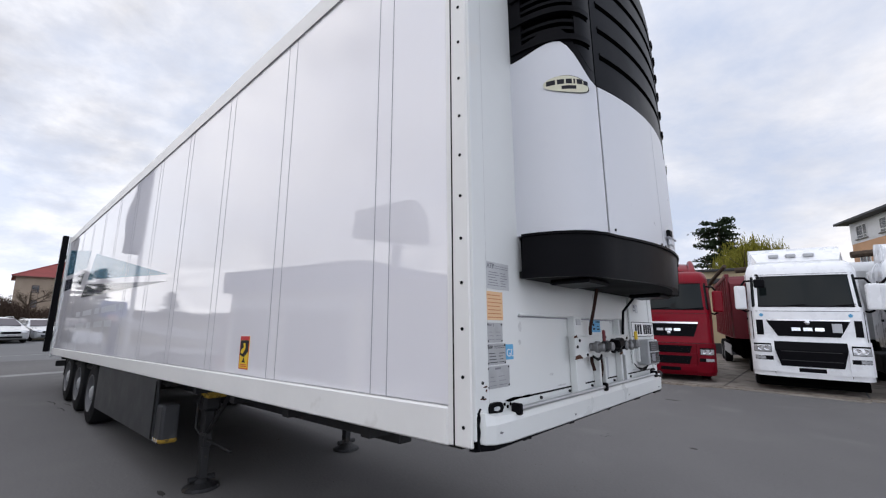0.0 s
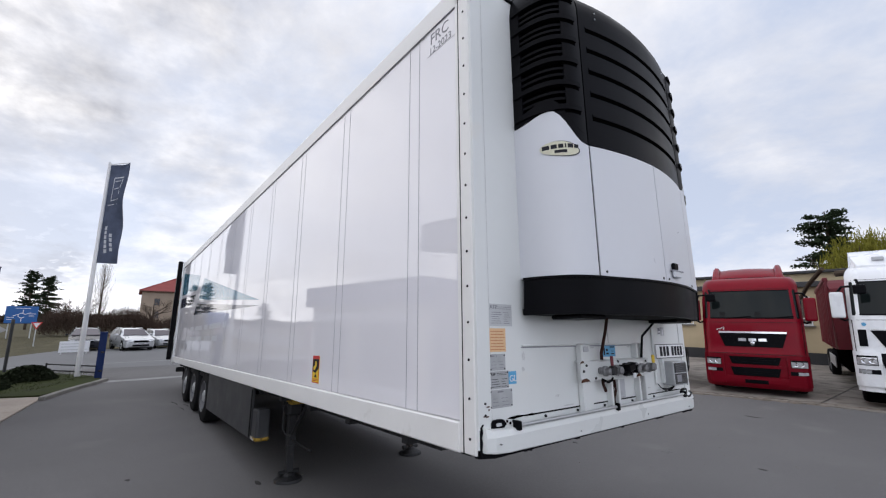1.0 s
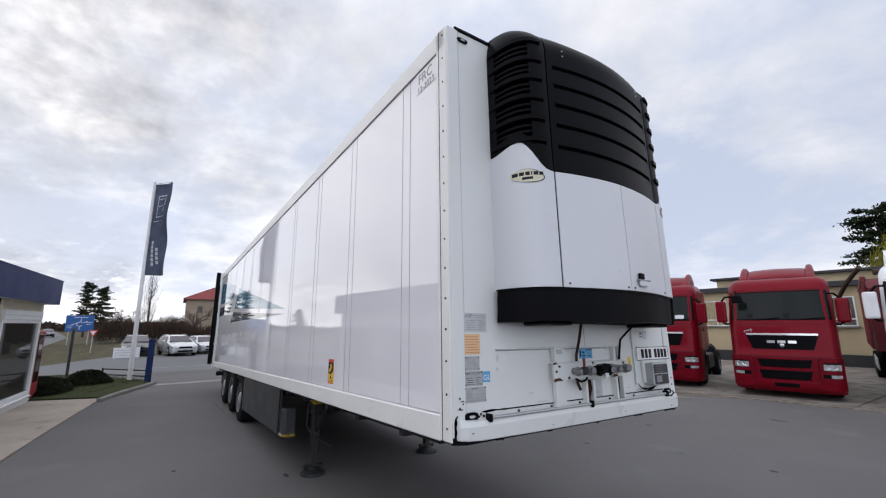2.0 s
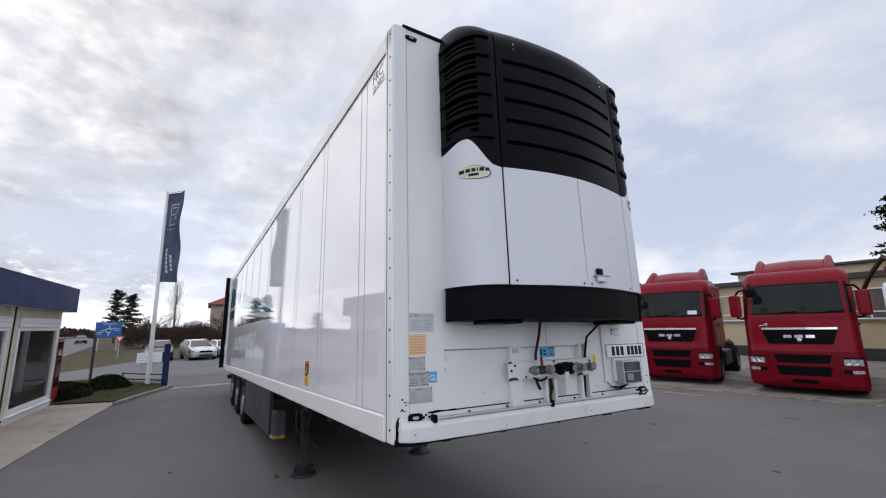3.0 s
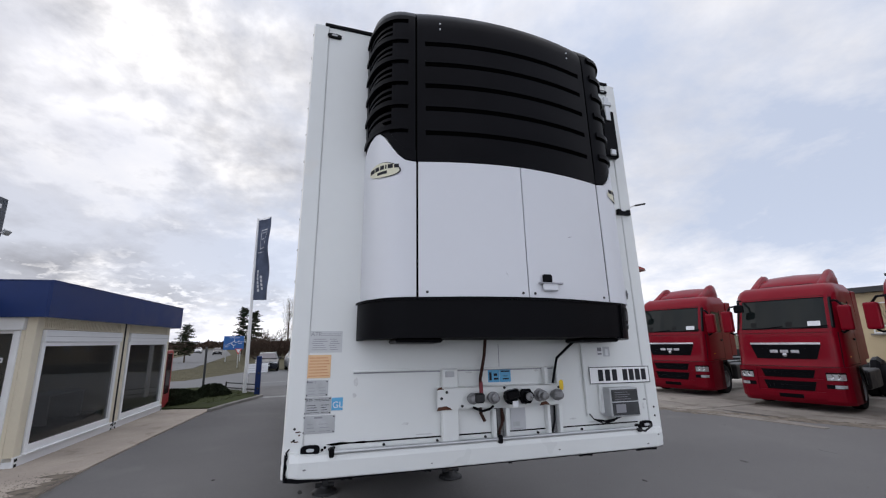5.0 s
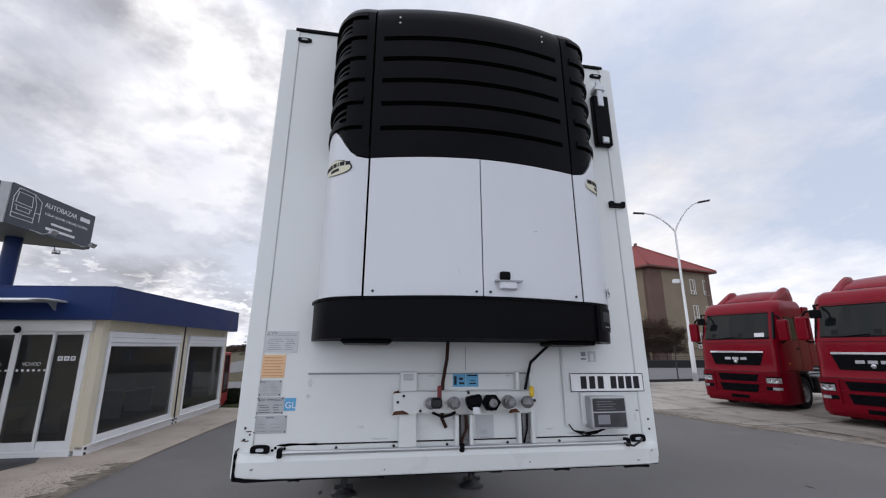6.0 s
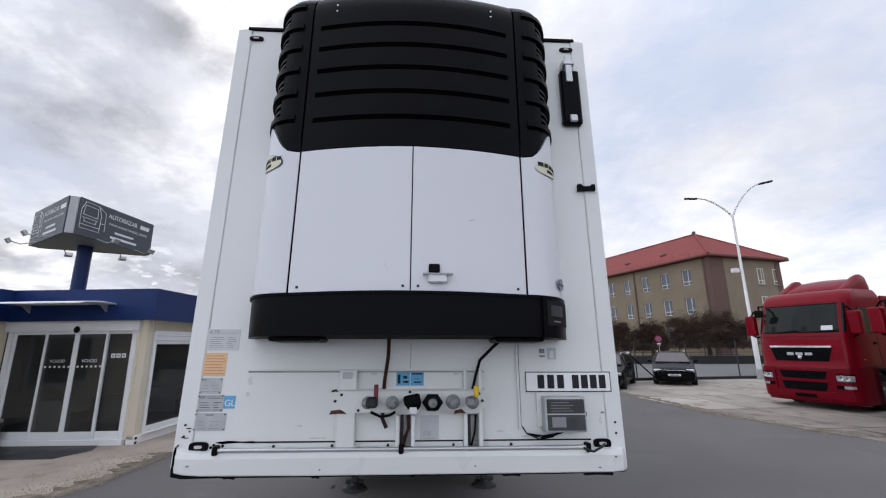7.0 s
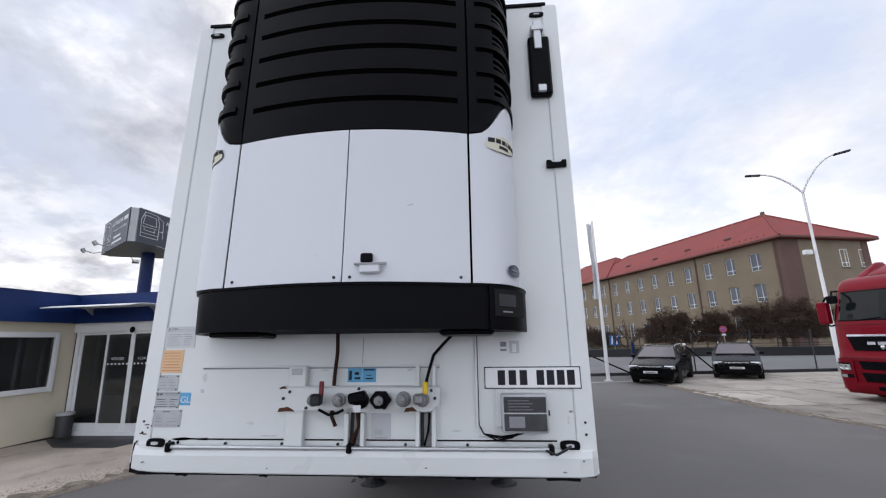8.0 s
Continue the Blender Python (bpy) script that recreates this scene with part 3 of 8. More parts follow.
for y0, y1, zl in ((-1.00, -0.93, 1.146), (-0.52, -0.47, 1.145), (0.03, 0.06, 1.145), (0.55, 0.66, 1.144), (1.02, 1.20, 1.143)):
    part("lip_tatter", prism([(y0, 1.155), (y0 + 0.01, zl), ((y0 + y1) / 2, zl + 0.003), (y1 - 0.004, zl - 0.002), (y1, 1.155)], "x", 0.03, 0.044), M["black"], trailer)
# torn end of the beam: dark opening, hanging rubber, rust specks
part("beam_end_gap", box((-0.03, -1.299, 1.165), (0.0065, -1.289, 1.29)), M["void"], trailer, "dark gap at the torn beam end")
part("torn_rubber", loft([[(0.004, y - w, z), (0.014, y - w * 0.3, z), (0.012, y + w, z), (0.003, y + w * 0.4, z)] for y, z, w in
                          ((-1.276, 1.318, 0.004), (-1.291, 1.300, 0.006), (-1.283, 1.278, 0.005), (-1.294, 1.252, 0.006), (-1.286, 1.226, 0.005), (-1.294, 1.196, 0.006), (-1.290, 1.152, 0.008))]), M["black"], trailer, "torn black rubber", smooth=True)
for y, z, w, h in ((-1.235, 1.402, 0.018, 0.004), (-1.228, 1.386, 0.006, 0.006), (-1.262, 1.355, 0.012, 0.004), (-1.242, 1.352, 0.016, 0.004), (-1.285, 1.182, 0.014, 0.003)):
    part("rust_fleck", prism([(y - w, z), (y - w * 0.3, z - h), (y + w, z - h * 0.3), (y + w * 0.5, z + h), (y - w * 0.4, z + h * 0.6)], "x", 0.005, 0.0075), M["rust"], trailer)
part("ledge_gap", box((0.0, -0.86, 1.322), (0.004, 1.10, 1.330)), M["seam"], trailer)
part("ledge_gap", prism([(-1.08, 1.325), (-1.04, 1.318), (-0.95, 1.324), (-0.86, 1.320), (-0.86, 1.333), (-0.93, 1.330), (-1.0, 1.335), (-1.06, 1.330)], "x", 0.0, 0.004), M["void"], trailer)
for y, z in ((-1.10, 1.300), (-1.085, 1.312), (-1.06, 1.300), (-1.035, 1.308)):
    part("drill_hole", rod((0.001, y, z), (0.004, y, z), 0.008, n=8), M["void"], trailer)
rail = part("clamp_rail", rod((0.052, -1.06, 1.293), (0.052, 1.06, 1.293), 0.011), M["alu"], trailer, "bright metal clamping rail", smooth=True)
for y in (-1.05, -0.02, 1.06):
    part("rail_clip", box((0.02, y - 0.014, 1.268), (0.072, y + 0.014, 1.318), 0.006), M["black"], rail, "black clip")
part("rail_catch", tube([(0.06, 1.03, 1.29), (0.085, 1.08, 1.275), (0.085, 1.13, 1.30), (0.055, 1.16, 1.31)], 0.007), M["steel"], rail)
for y in (-0.75, -0.42, -0.1, 0.28, 0.62):
    part("bolt", rod((0.0, y, 1.305), (0.010, y, 1.305), 0.008, n=8), M["steel"], trailer)

# stiffeners, ledge and valve bracket below the cooling unit
part("upper_ledge", box((0.0, -0.94, 1.716), (0.016, 0.47, 1.728), 0.003), M["white"], trailer)
# grey strip painted as the shadow line of the ledge
part("ledge_shadow_gap", box((0.0, -0.94, 1.708), (0.003, 0.47, 1.7155)), M["greyseam"], trailer)
part("left_post", box((0.0, -0.395, 1.27), (0.046, -0.29, 1.725), 0.005), M["white"], trailer, "white upright")
part("post_pad", box((0.044, -0.375, 1.675), (0.052, -0.315, 1.71), 0.003), M["greylabel"], trailer)
for y in (0.0, 0.395):
    for dy in (-0.045, 0.045):
        part("twin_post", box((0.0, y + dy - 0.012, 1.27), (0.045, y + dy + 0.012, 1.725 if y > 0.2 else 1.47), 0.004), M["white"], trailer, "white upright")
    part("post_recess", box((0.0, y - 0.032, 1.30), (0.004, y + 0.032, 1.47)), M["zinc"], trailer, "grimy channel")
    # dark strip painted as shade down one side of the channel
    part("channel_shadow", box((0.004, y - 0.031, 1.30), (0.007, y - 0.012, 1.47)), M["steel"], trailer, "dark strip painted as shade")
    part("channel_cable", tube([(0.012, y - 0.01, 1.30), (0.016, y + 0.012, 1.38), (0.014, y + 0.018, 1.47)], 0.006, n=6), M["hose"] if y < 0.2 else M["black"], trailer)
    part("post_foot", box((0.0, y - 0.05, 1.272), (0.03, y + 0.05, 1.298), 0.004), M["black"], trailer)
bracket_line = [(-0.42, 1.50), (-0.42, 1.600), (-0.405, 1.612), (0.475, 1.612), (0.488, 1.60), (0.488, 1.52), (0.43, 1.482), (0.31, 1.482), (0.29, 1.497), (-0.02, 1.497), (-0.04, 1.487), (-0.28, 1.487), (-0.30, 1.482), (-0.38, 1.482)]
bracket = part("valve_bracket", prism([(y - 0.012, z) for y, z in bracket_line], "x", 0.048, 0.060), M["white"], trailer, "white steel bracket with chipped, rusty corners")
part("bracket_flange", box((0.0, -0.42, 1.606), (0.060, 0.468, 1.615)), M["white"], bracket)
for a, b in (((-0.425, 1.478), (-0.325, 1.505)), ((0.29, 1.478), (0.365, 1.505)), ((-0.425, 1.598), (-0.375, 1.617))):
    flake = [(a[0], a[1]), ((a[0] + b[0]) / 2, a[1] + 0.004), (b[0], a[1] + 0.003), (b[0] - 0.012, (a[1] + b[1]) / 2), ((a[0] + b[0]) / 2 + 0.01, b[1]), (a[0] + 0.01, b[1] - 0.006)]
    part("rust_patch", prism([(y - 0.012, z) for y, z in flake], "x", 0.0575, 0.0615), M["rust"], bracket, "rust patch")
for y, z in ((-0.395, 1.55), (-0.36, 1.585), (0.46, 1.55), (0.44, 1.59), (0.035, 1.60), (-0.26, 1.50), (0.18, 1.50)):
    part("bracket_bolt", rod((0.059, y - 0.012, z), (0.067, y - 0.012, z), 0.009, n=6), M["steel"], bracket)
for y, r, kind in ((-0.215, 0.030, "red"), (-0.075, 0.032, "cap"), (0.045, 0.040, "plug"), (0.155, 0.036, "ebs"), (0.275, 0.030, "disc"), (0.385, 0.032, "yellow")):
    z = 1.545
    base = part("coupling", spin([(r * 0.8, -0.045), (r * 0.8, -0.01), (r * 1.15, 0.0), (r * 1.15, 0.018), (r * 0.85, 0.022), (r * 0.82, 0.05), (r * 0.5, 0.056)], (0.095, y, z), "x", 16), M["black"] if kind in ("plug", "ebs") else M["zinc"], bracket, "socket" if kind in ("plug", "ebs") else "metal air coupling", smooth=True)
    if kind == "red":
        part("coupling_head", box((0.12, y - 0.005, z - 0.025), (0.165, y + 0.060, z + 0.035), 0.012), M["steel"], base)
        part("coupling_lever", box((0.12, y + 0.035, z + 0.02), (0.135, y + 0.060, z + 0.10), 0.005), M["darkred"], base, "faded red lever")
    if kind == "yellow":
        part("coupling_head", box((0.12, y - 0.045, z - 0.02), (0.165, y + 0.015, z + 0.035), 0.012), M["zinc"], base)
        part("coupling_cap", box((0.125, y + 0.004, z + 0.03), (0.145, y + 0.034, z + 0.095), 0.01), M["yellow"], base, "yellow cap")
    if kind == "plug":
        part("plug_lid", box((0.11, y - 0.055, z - 0.01), (0.165, y + 0.04, z + 0.045), 0.01, turn=pose(0, 0, 0, 12, 0, 0)), M["black"], base)
        part("plug_tag", box((0.165, y - 0.02, z - 0.055), (0.17, y + 0.02, z - 0.02)), M["label"], base)
    if kind == "disc":
        part("blank_disc", spin([(0.042, 0.001), (0.042, 0.006), (0.036, 0.008)], (0.060, y, z), "x", 20), M["zinc"], base, "dull grey blank disc")
    if kind == "ebs":
        part("socket_lid", spin([(0.025, 0.05), (0.025, 0.058), (0.020, 0.061)], (0.097, y, z), "x", 18), M["zinc"], base, "grey socket lid")
        part("socket_flange", prism([(y - 0.062, z), (y - 0.03, z + 0.045), (y + 0.03, z + 0.045), (y + 0.062, z), (y + 0.03, z - 0.045), (y - 0.03, z - 0.045)], "x", 0.097, 0.106), M["black"], base)
part("red_hose", tube([(0.10, -0.105, 1.98), (0.06, -0.11, 1.80), (0.03, -0.13, 1.66), (0.028, -0.135, 1.45), (0.03, -0.11, 1.40)], 0.011), M["hose"], trailer, "dull brown hose", smooth=True)
part("cable_loom", tube([(0.12, 0.60, 1.93), (0.09, 0.52, 1.86), (0.05, 0.44, 1.78), (0.05, 0.41, 1.68), (0.05, 0.39, 1.60)], 0.009), M["black"], trailer, "black cable", smooth=True)
part("lower_cable", tube([(0.06, -0.20, 1.49), (0.07, -0.14, 1.465), (0.07, -0.09, 1.475), (0.06, -0.06, 1.49)], 0.008), M["black"], trailer, smooth=True)
part("brown_cable", tube([(0.03, 0.01, 1.47), (0.03, 0.02, 1.40), (0.03, -0.01, 1.34), (0.03, -0.015, 1.29)], 0.008), M["hose"], trailer, smooth=True)
part("thin_conduit", rod((0.012, 0.675, 1.39), (0.012, 0.675, 1.92), 0.008), M["white"], trailer, smooth=True)
part("conduit_gap", box((0.0, 0.683, 1.40), (0.002, 0.688, 1.92)), M["seam"], trailer)
part("fine_ledge_line", box((0.0, 0.02, 1.73), (0.002, 0.024, 1.88)), M["greyseam"], trailer)
for k, (dy, dz) in enumerate(((0.0, 0.0), (0.02, 0.01), (0.045, 0.018))):
    part("recorder_cable", tube([(0.012, 0.69, 1.40), (0.03, 0.71, 1.365), (0.04, 0.78 + dy / 2, 1.335 + dz), (0.05, 0.86 + dy, 1.35 + dz), (0.05, 0.90 + dy, 1.385)], 0.004), M["black"], trailer, smooth=True)
recorder = part("recorder_box", box((0.0, 0.805, 1.378), (0.10, 1.05, 1.572), 0.012, seg=2), M["dullplate"], trailer, "grey temperature recorder box")
part("recorder_window", box((0.098, 0.818, 1.390), (0.106, 1.039, 1.560), 0.004), M["smoked"], recorder, "smoked window")
part("recorder_screen", box((0.1055, 0.828, 1.482), (0.108, 1.030, 1.552), 0.003), M["skirt"], recorder)
for k in range(4):
    part("recorder_line", box((0.108, 0.841, 1.494 + 0.015 * k), (0.1085, 0.97 - 0.02 * (k % 2), 1.497 + 0.015 * k)), M["greyink"], recorder)
part("recorder_dial", box((0.1055, 0.843, 1.407), (0.1075, 0.925, 1.462), 0.003), M["greyink"], recorder)
part("recorder_rim", box((0.099, 0.816, 1.475), (0.1085, 1.042, 1.481)), M["greylabel"], recorder)
part("recorder_mount", box((0.0, 0.780, 1.40), (0.03, 0.810, 1.59), 0.004), M["white"], recorder)
part("recorder_latch", box((0.05, 1.048, 1.46), (0.075, 1.062, 1.49), 0.004), M["steel"], recorder)


# plates and stickers on the bulkhead; y0, z0 lower corner, y1, z1 upper corner
def sticker(name, y0, z0, y1, z1, material, label, bars, ink, title="", rivets=False, bx=0.0, size=0.030):
    p = part(name, box((bx, y0, z0), (bx + 0.003, y1, z1)), material, trailer, label)
    w, h = y1 - y0, z1 - z0
    for a, b, c, d in bars:
        part("print_line", box((bx + 0.003, y0 + a * w, z0 + b * h), (bx + 0.0038, y0 + c * w, z0 + d * h)), ink, p)
    if title:
        lettering("print_title", title, Matrix.Translation((bx + 0.003, y0 + 0.07 * w, z0 + 0.76 * h)) @ pose(0, 0, 0, 90, 0, 90), size, ink, p)
    if rivets:
        for y in (y0 + 0.008, y1 - 0.008):
            for z in (z0 + 0.008, z1 - 0.008):
                part("plate_rivet", rod((bx + 0.002, y, z), (bx + 0.006, y, z), 0.004, n=6), M["steel"], p)
    return p


fine = lambda n, lo, hi, cols, t=0.022: [(a + 0.015 * ((i * 7 + k) % 3), lo + (hi - lo) * i / n, c - 0.04 * ((i * 5 + k) % 4), lo + (hi - lo) * i / n + t) for i in range(n) for k, (a, c) in enumerate(cols)]
sticker("approval_sticker", -1.212, 1.835, -1.015, 1.962, M["sheetmetal"], "grey metallic approval sticker with printed rows", fine(6, 0.12, 0.70, ((0.12, 0.56), (0.62, 0.92))) + [(0.34, 0.86, 0.97, 0.875), (0.34, 0.78, 0.95, 0.795)], M["greyink"], "ATP", size=0.034)
sticker("orange_sticker", -1.21, 1.69, -1.075, 1.822, M["orange"], "orange sticker with faint reddish rows", fine(7, 0.08, 0.98, ((0.08, 0.94),), 0.03), M["rusttext"])
sticker("data_plate", -1.210, 1.588, -1.084, 1.678, M["dullplate"], "riveted grey data plate", fine(3, 0.15, 0.7, ((0.1, 0.45), (0.55, 0.95))) + [(0.08, 0.84, 0.30, 0.92), (0.42, 0.80, 0.44, 0.95)], M["greyink"], rivets=True)
sticker("data_plate", -1.214, 1.490, -1.062, 1.584, M["dullplate"], "riveted grey data plate", fine(4, 0.10, 0.66, ((0.1, 0.55), (0.62, 0.93)), 0.03) + [(0.38, 0.86, 0.97, 0.885), (0.38, 0.78, 0.93, 0.80)], M["blackink"], "ATP", True, size=0.020)
sticker("data_plate", -1.216, 1.388, -1.036, 1.484, M["dullplate"], "riveted grey data plate", fine(3, 0.12, 0.7, ((0.12, 0.4), (0.5, 0.9))) + [(0.35, 0.84, 0.6, 0.93)], M["greyink"], rivets=True)
blue = sticker("blue_sticker", -1.060, 1.508, -0.996, 1.578, M["bluelabel"], "blue square sticker", [], M["ink"])
lettering("print_letters", "GL", Matrix.Translation((0.0032, -1.056, 1.522)) @ pose(0, 0, 0, 90, 0, 90), 0.050, M["ink"], blue)
sticker("hose_sticker", -0.062, 1.632, 0.020, 1.712, M["bluelabel"], "blue pictogram sticker", [(0.1, 0.15, 0.3, 0.8), (0.5, 0.2, 0.9, 0.35), (0.5, 0.5, 0.8, 0.7)], M["blackink"])
sticker("hose_sticker", 0.023, 1.632, 0.103, 1.712, M["bluelabel"], "blue pictogram sticker", [(0.25, 0.2, 0.8, 0.3), (0.3, 0.45, 0.7, 0.5), (0.1, 0.8, 0.9, 0.9)], M["blackink"])
sticker("grey_plate", 0.085, 1.325, 0.195, 1.465, M["greylabel"], "stained grey plate", [(0.2, 0.06, 0.8, 0.12), (0.15, 0.2, 0.6, 0.4)], M["dullplate"])
plate = sticker("number_plate", 0.722, 1.594, 1.252, 1.712, M["platewhite"], "white number plate with black border", [(0.0, 0.0, 1.0, 0.045), (0.0, 0.955, 1.0, 1.0), (0.0, 0.045, 0.009, 0.955), (0.991, 0.045, 1.0, 0.955)], M["blackink"], bx=0.0075)
for c in (0.14, 0.255, 0.37, 0.545, 0.65, 0.755, 0.86):
    part("plate_bar", box((0.0105, 0.722 + 0.53 * c, 1.614), (0.012, 0.722 + 0.53 * (c + 0.078), 1.693)), M["blackink"], plate)
sticker("small_sticker", 0.812, 1.792, 0.858, 1.852, M["label"], "small pale sticker", [(0.12, 0.5, 0.88, 0.95), (0.12, 0.1, 0.88, 0.3)], M["greyink"])
sticker("faded_sticker", 0.868, 1.785, 0.925, 1.855, M["greylabel"], "faded sticker rest", [(0.3, 0.1, 0.7, 0.75)], M["label"])
docs = part("document_tube", box((0.0, 1.088, 3.42), (0.055, 1.228, 3.87), 0.012), M["black"], trailer, "flat black extinguisher bracket")
part("bracket_strap", box((0.045, 1.125, 3.76), (0.068, 1.175, 3.99), 0.004), M["alu"], docs, "metal strap")
part("bracket_hook", box((0.0, 1.105, 3.90), (0.075, 1.195, 3.945), 0.008), M["alu"], docs, "metal clamp")
part("bracket_latch", box((0.05, 1.13, 3.43), (0.07, 1.185, 3.485), 0.006), M["alu"], docs, "metal latch")
part("grab_clip", prism([(1.155, 2.915), (1.275, 2.915), (1.275, 2.96), (1.25, 2.96), (1.24, 2.945), (1.19, 2.945), (1.18, 2.96), (1.155, 2.96)], "x", 0.0, 0.03), M["black"], trailer, "black clip")
warn = part("warning_sticker", box((-2.35, -1.3035, 1.365), (-2.19, -1.3, 1.615)), M["yellow"], trailer, "yellow and black warning sticker with a red edge")
for x0, x1, z0, z1 in ((-2.35, -2.19, 1.585, 1.615), (-2.35, -2.19, 1.365, 1.373), (-2.35, -2.344, 1.373, 1.585), (-2.196, -2.19, 1.373, 1.585)):
    part("sticker_edge", box((x0, -1.3045, z0), (x1, -1.3035, z1)), M["redlabel"], warn, "red edge")
part("sticker_picture", prism([(-2.343, 1.47), (-2.27, 1.455), (-2.197, 1.50), (-2.197, 1.584), (-2.343, 1.584)], "y", -1.3045, -1.3035), M["blackink"], warn)
part("sticker_shape", prism([(-2.325, 1.485), (-2.29, 1.48), (-2.245, 1.525), (-2.255, 1.56), (-2.29, 1.565), (-2.28, 1.53), (-2.325, 1.51)], "y", -1.3052, -1.3045), M["yellow"], warn)
part("sticker_triangle", prism([(-2.30, 1.415), (-2.24, 1.415), (-2.27, 1.452)], "y", -1.3045, -1.3035), M["blackink"], warn)
for z in (1.383, 1.396):
    part("sticker_line", box((-2.33, -1.3042, z), (-2.21, -1.3035, z + 0.006)), M["redlabel"], warn)
m_side = pose(0, 0, 0, 90, 0, 0)
frc = part("permit_sticker", box((-0.46, -1.3025, 3.80), (-0.15, -1.3, 4.0)), M["gelcoat"], trailer, "permit lettering on the side wall")
lettering("print_letters", "FRC", Matrix.Translation((-0.435, -1.3027, 3.885)) @ m_side, 0.125, M["greyink"], frc)
lettering("print_letters", "12-2023", Matrix.Translation((-0.445, -1.3027, 3.805)) @ m_side, 0.078, M["greyink"], frc)


# arrow-shaped print along the rear of the side wall, two rows of grey bars below
for name, pts, mat in (("side_print", [(-13.4, 3.12), (-10.35, 3.02), (-10.05, 3.36), (-13.4, 3.82)], "teal"), ("side_print", [(-13.4, 2.72), (-10.75, 2.70), (-10.45, 2.92), (-13.4, 3.02)], "navyprint"),
                       ("side_print", [(-9.95, 2.74), (-4.5, 2.325), (-9.45, 3.22)], "teal"), ("side_print", [(-10.45, 2.40), (-4.5, 2.245), (-10.1, 2.66)], "navyprint")):
    part(name, prism(pts, "y", -1.3014, -1.2995), M[mat], trailer, "blue arrow print")
for z, ends in ((2.00, (-10.7, -10.2, -9.9, -9.0, -8.7, -8.3, -8.1, -7.0, -6.8, -6.5)), (1.76, (-10.6, -9.6, -9.3, -8.9, -8.6, -7.9, -7.7, -7.2))):
    for a, b in zip(ends[::2], ends[1::2]):
        part("print_line", box((a, -1.3014, z), (b, -1.2995, z + 0.10)), M["greylabel"], trailer)


# ---- cooling unit on the bulkhead ----
def unit_x(y):
    a = abs(y)
    if a <= 0.66:
        return 0.465 - 0.09 * (a / 0.66) ** 2
    return 0.375 * max(0.0, 1 - ((a - 0.66) / 0.255) ** 2.3) ** 0.5


def unit_pt(u, v):
    """u: round the unit, the flat front within 0.6, the rounded corners out to 1; v: height. The top leans back and rounds off."""
    a = min(abs(u), 1.0)
    if a <= 0.6:
        y, x = 0.66 * a / 0.6, 0.465 - 0.09 * (a / 0.6) ** 2
    else:
        f = (a - 0.6) / 0.4 * math.pi / 2
        y, x = 0.66 + 0.265 * math.sin(f) ** 0.70, 0.375 * max(0.0, math.cos(f)) ** 0.80
    if abs(u) > 1:
        x -= (abs(u) - 1) * 0.4
    top = max(0.0, v - 3.97) / 0.25
    lean = 1 - 0.40 * top ** 2.4
    return (x * lean, math.copysign(y * (1 - 0.03 * top ** 2.4), u), v - 0.05 * a ** 4 * top)


def smooth01(k):
    k = min(1.0, max(0.0, k))
    return k * k * (3 - 2 * k)


def arc(y0, y1, n):
    return [y / 0.66 * 0.6 for y in lin(y0, y1, n)]


TOPZ = 4.22
RIGHT = [0.6] + lin(0.606, 1.0, 13)
LEFT = [-u for u in RIGHT[::-1]]
swoop = lambda u: (abs(u) - 0.6) / 0.4
dip = lambda u: 2.955 + 0.215 * smooth01((swoop(u) - 0.04) / 0.52) - 0.045 * smooth01((swoop(u) - 0.6) / 0.4)
ROUND = LEFT + arc(-0.6, 0.6, 9) + RIGHT
# near-black core: its colour gives the shade seen through the openings
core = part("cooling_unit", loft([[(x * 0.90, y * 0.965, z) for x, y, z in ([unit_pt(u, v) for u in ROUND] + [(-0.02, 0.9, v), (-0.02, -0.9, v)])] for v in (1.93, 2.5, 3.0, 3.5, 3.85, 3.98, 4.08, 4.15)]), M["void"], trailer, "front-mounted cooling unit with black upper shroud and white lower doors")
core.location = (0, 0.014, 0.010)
part("shroud_centre", shell(unit_pt, arc(-0.652, 0.652, 15), lambda u: 2.972 - 0.012 * abs(u), TOPZ, 20, 0.0, 0.03), M["black"], core, "black ribbed centre shroud", smooth=True)
part("shroud_top", loft([[(unit_pt(u, TOPZ)[0] * f, unit_pt(u, TOPZ)[1], unit_pt(u, TOPZ)[2] + dz) for u in ROUND] for f, dz in ((1.0, 0.0), (0.6, 0.015), (0.05, 0.02))], closed=False), M["black"], core, "black shroud top", smooth=True)
for z in (3.845, 3.685, 3.52, 3.35, 3.175):
    part("shroud_rib", shell(unit_pt, arc(-0.60, 0.60, 13), z, z + 0.014, 1, 0.005, 0.03), M["black"], core, "black louvre lip")
    # strip on the surface, painted near-black as the shade inside the slot
    part("shroud_slot", shell(unit_pt, arc(-0.60, 0.60, 13), z - 0.030, z - 0.001, 1, 0.0015, 0.01), M["void"], core, "dark strip painted as shade")
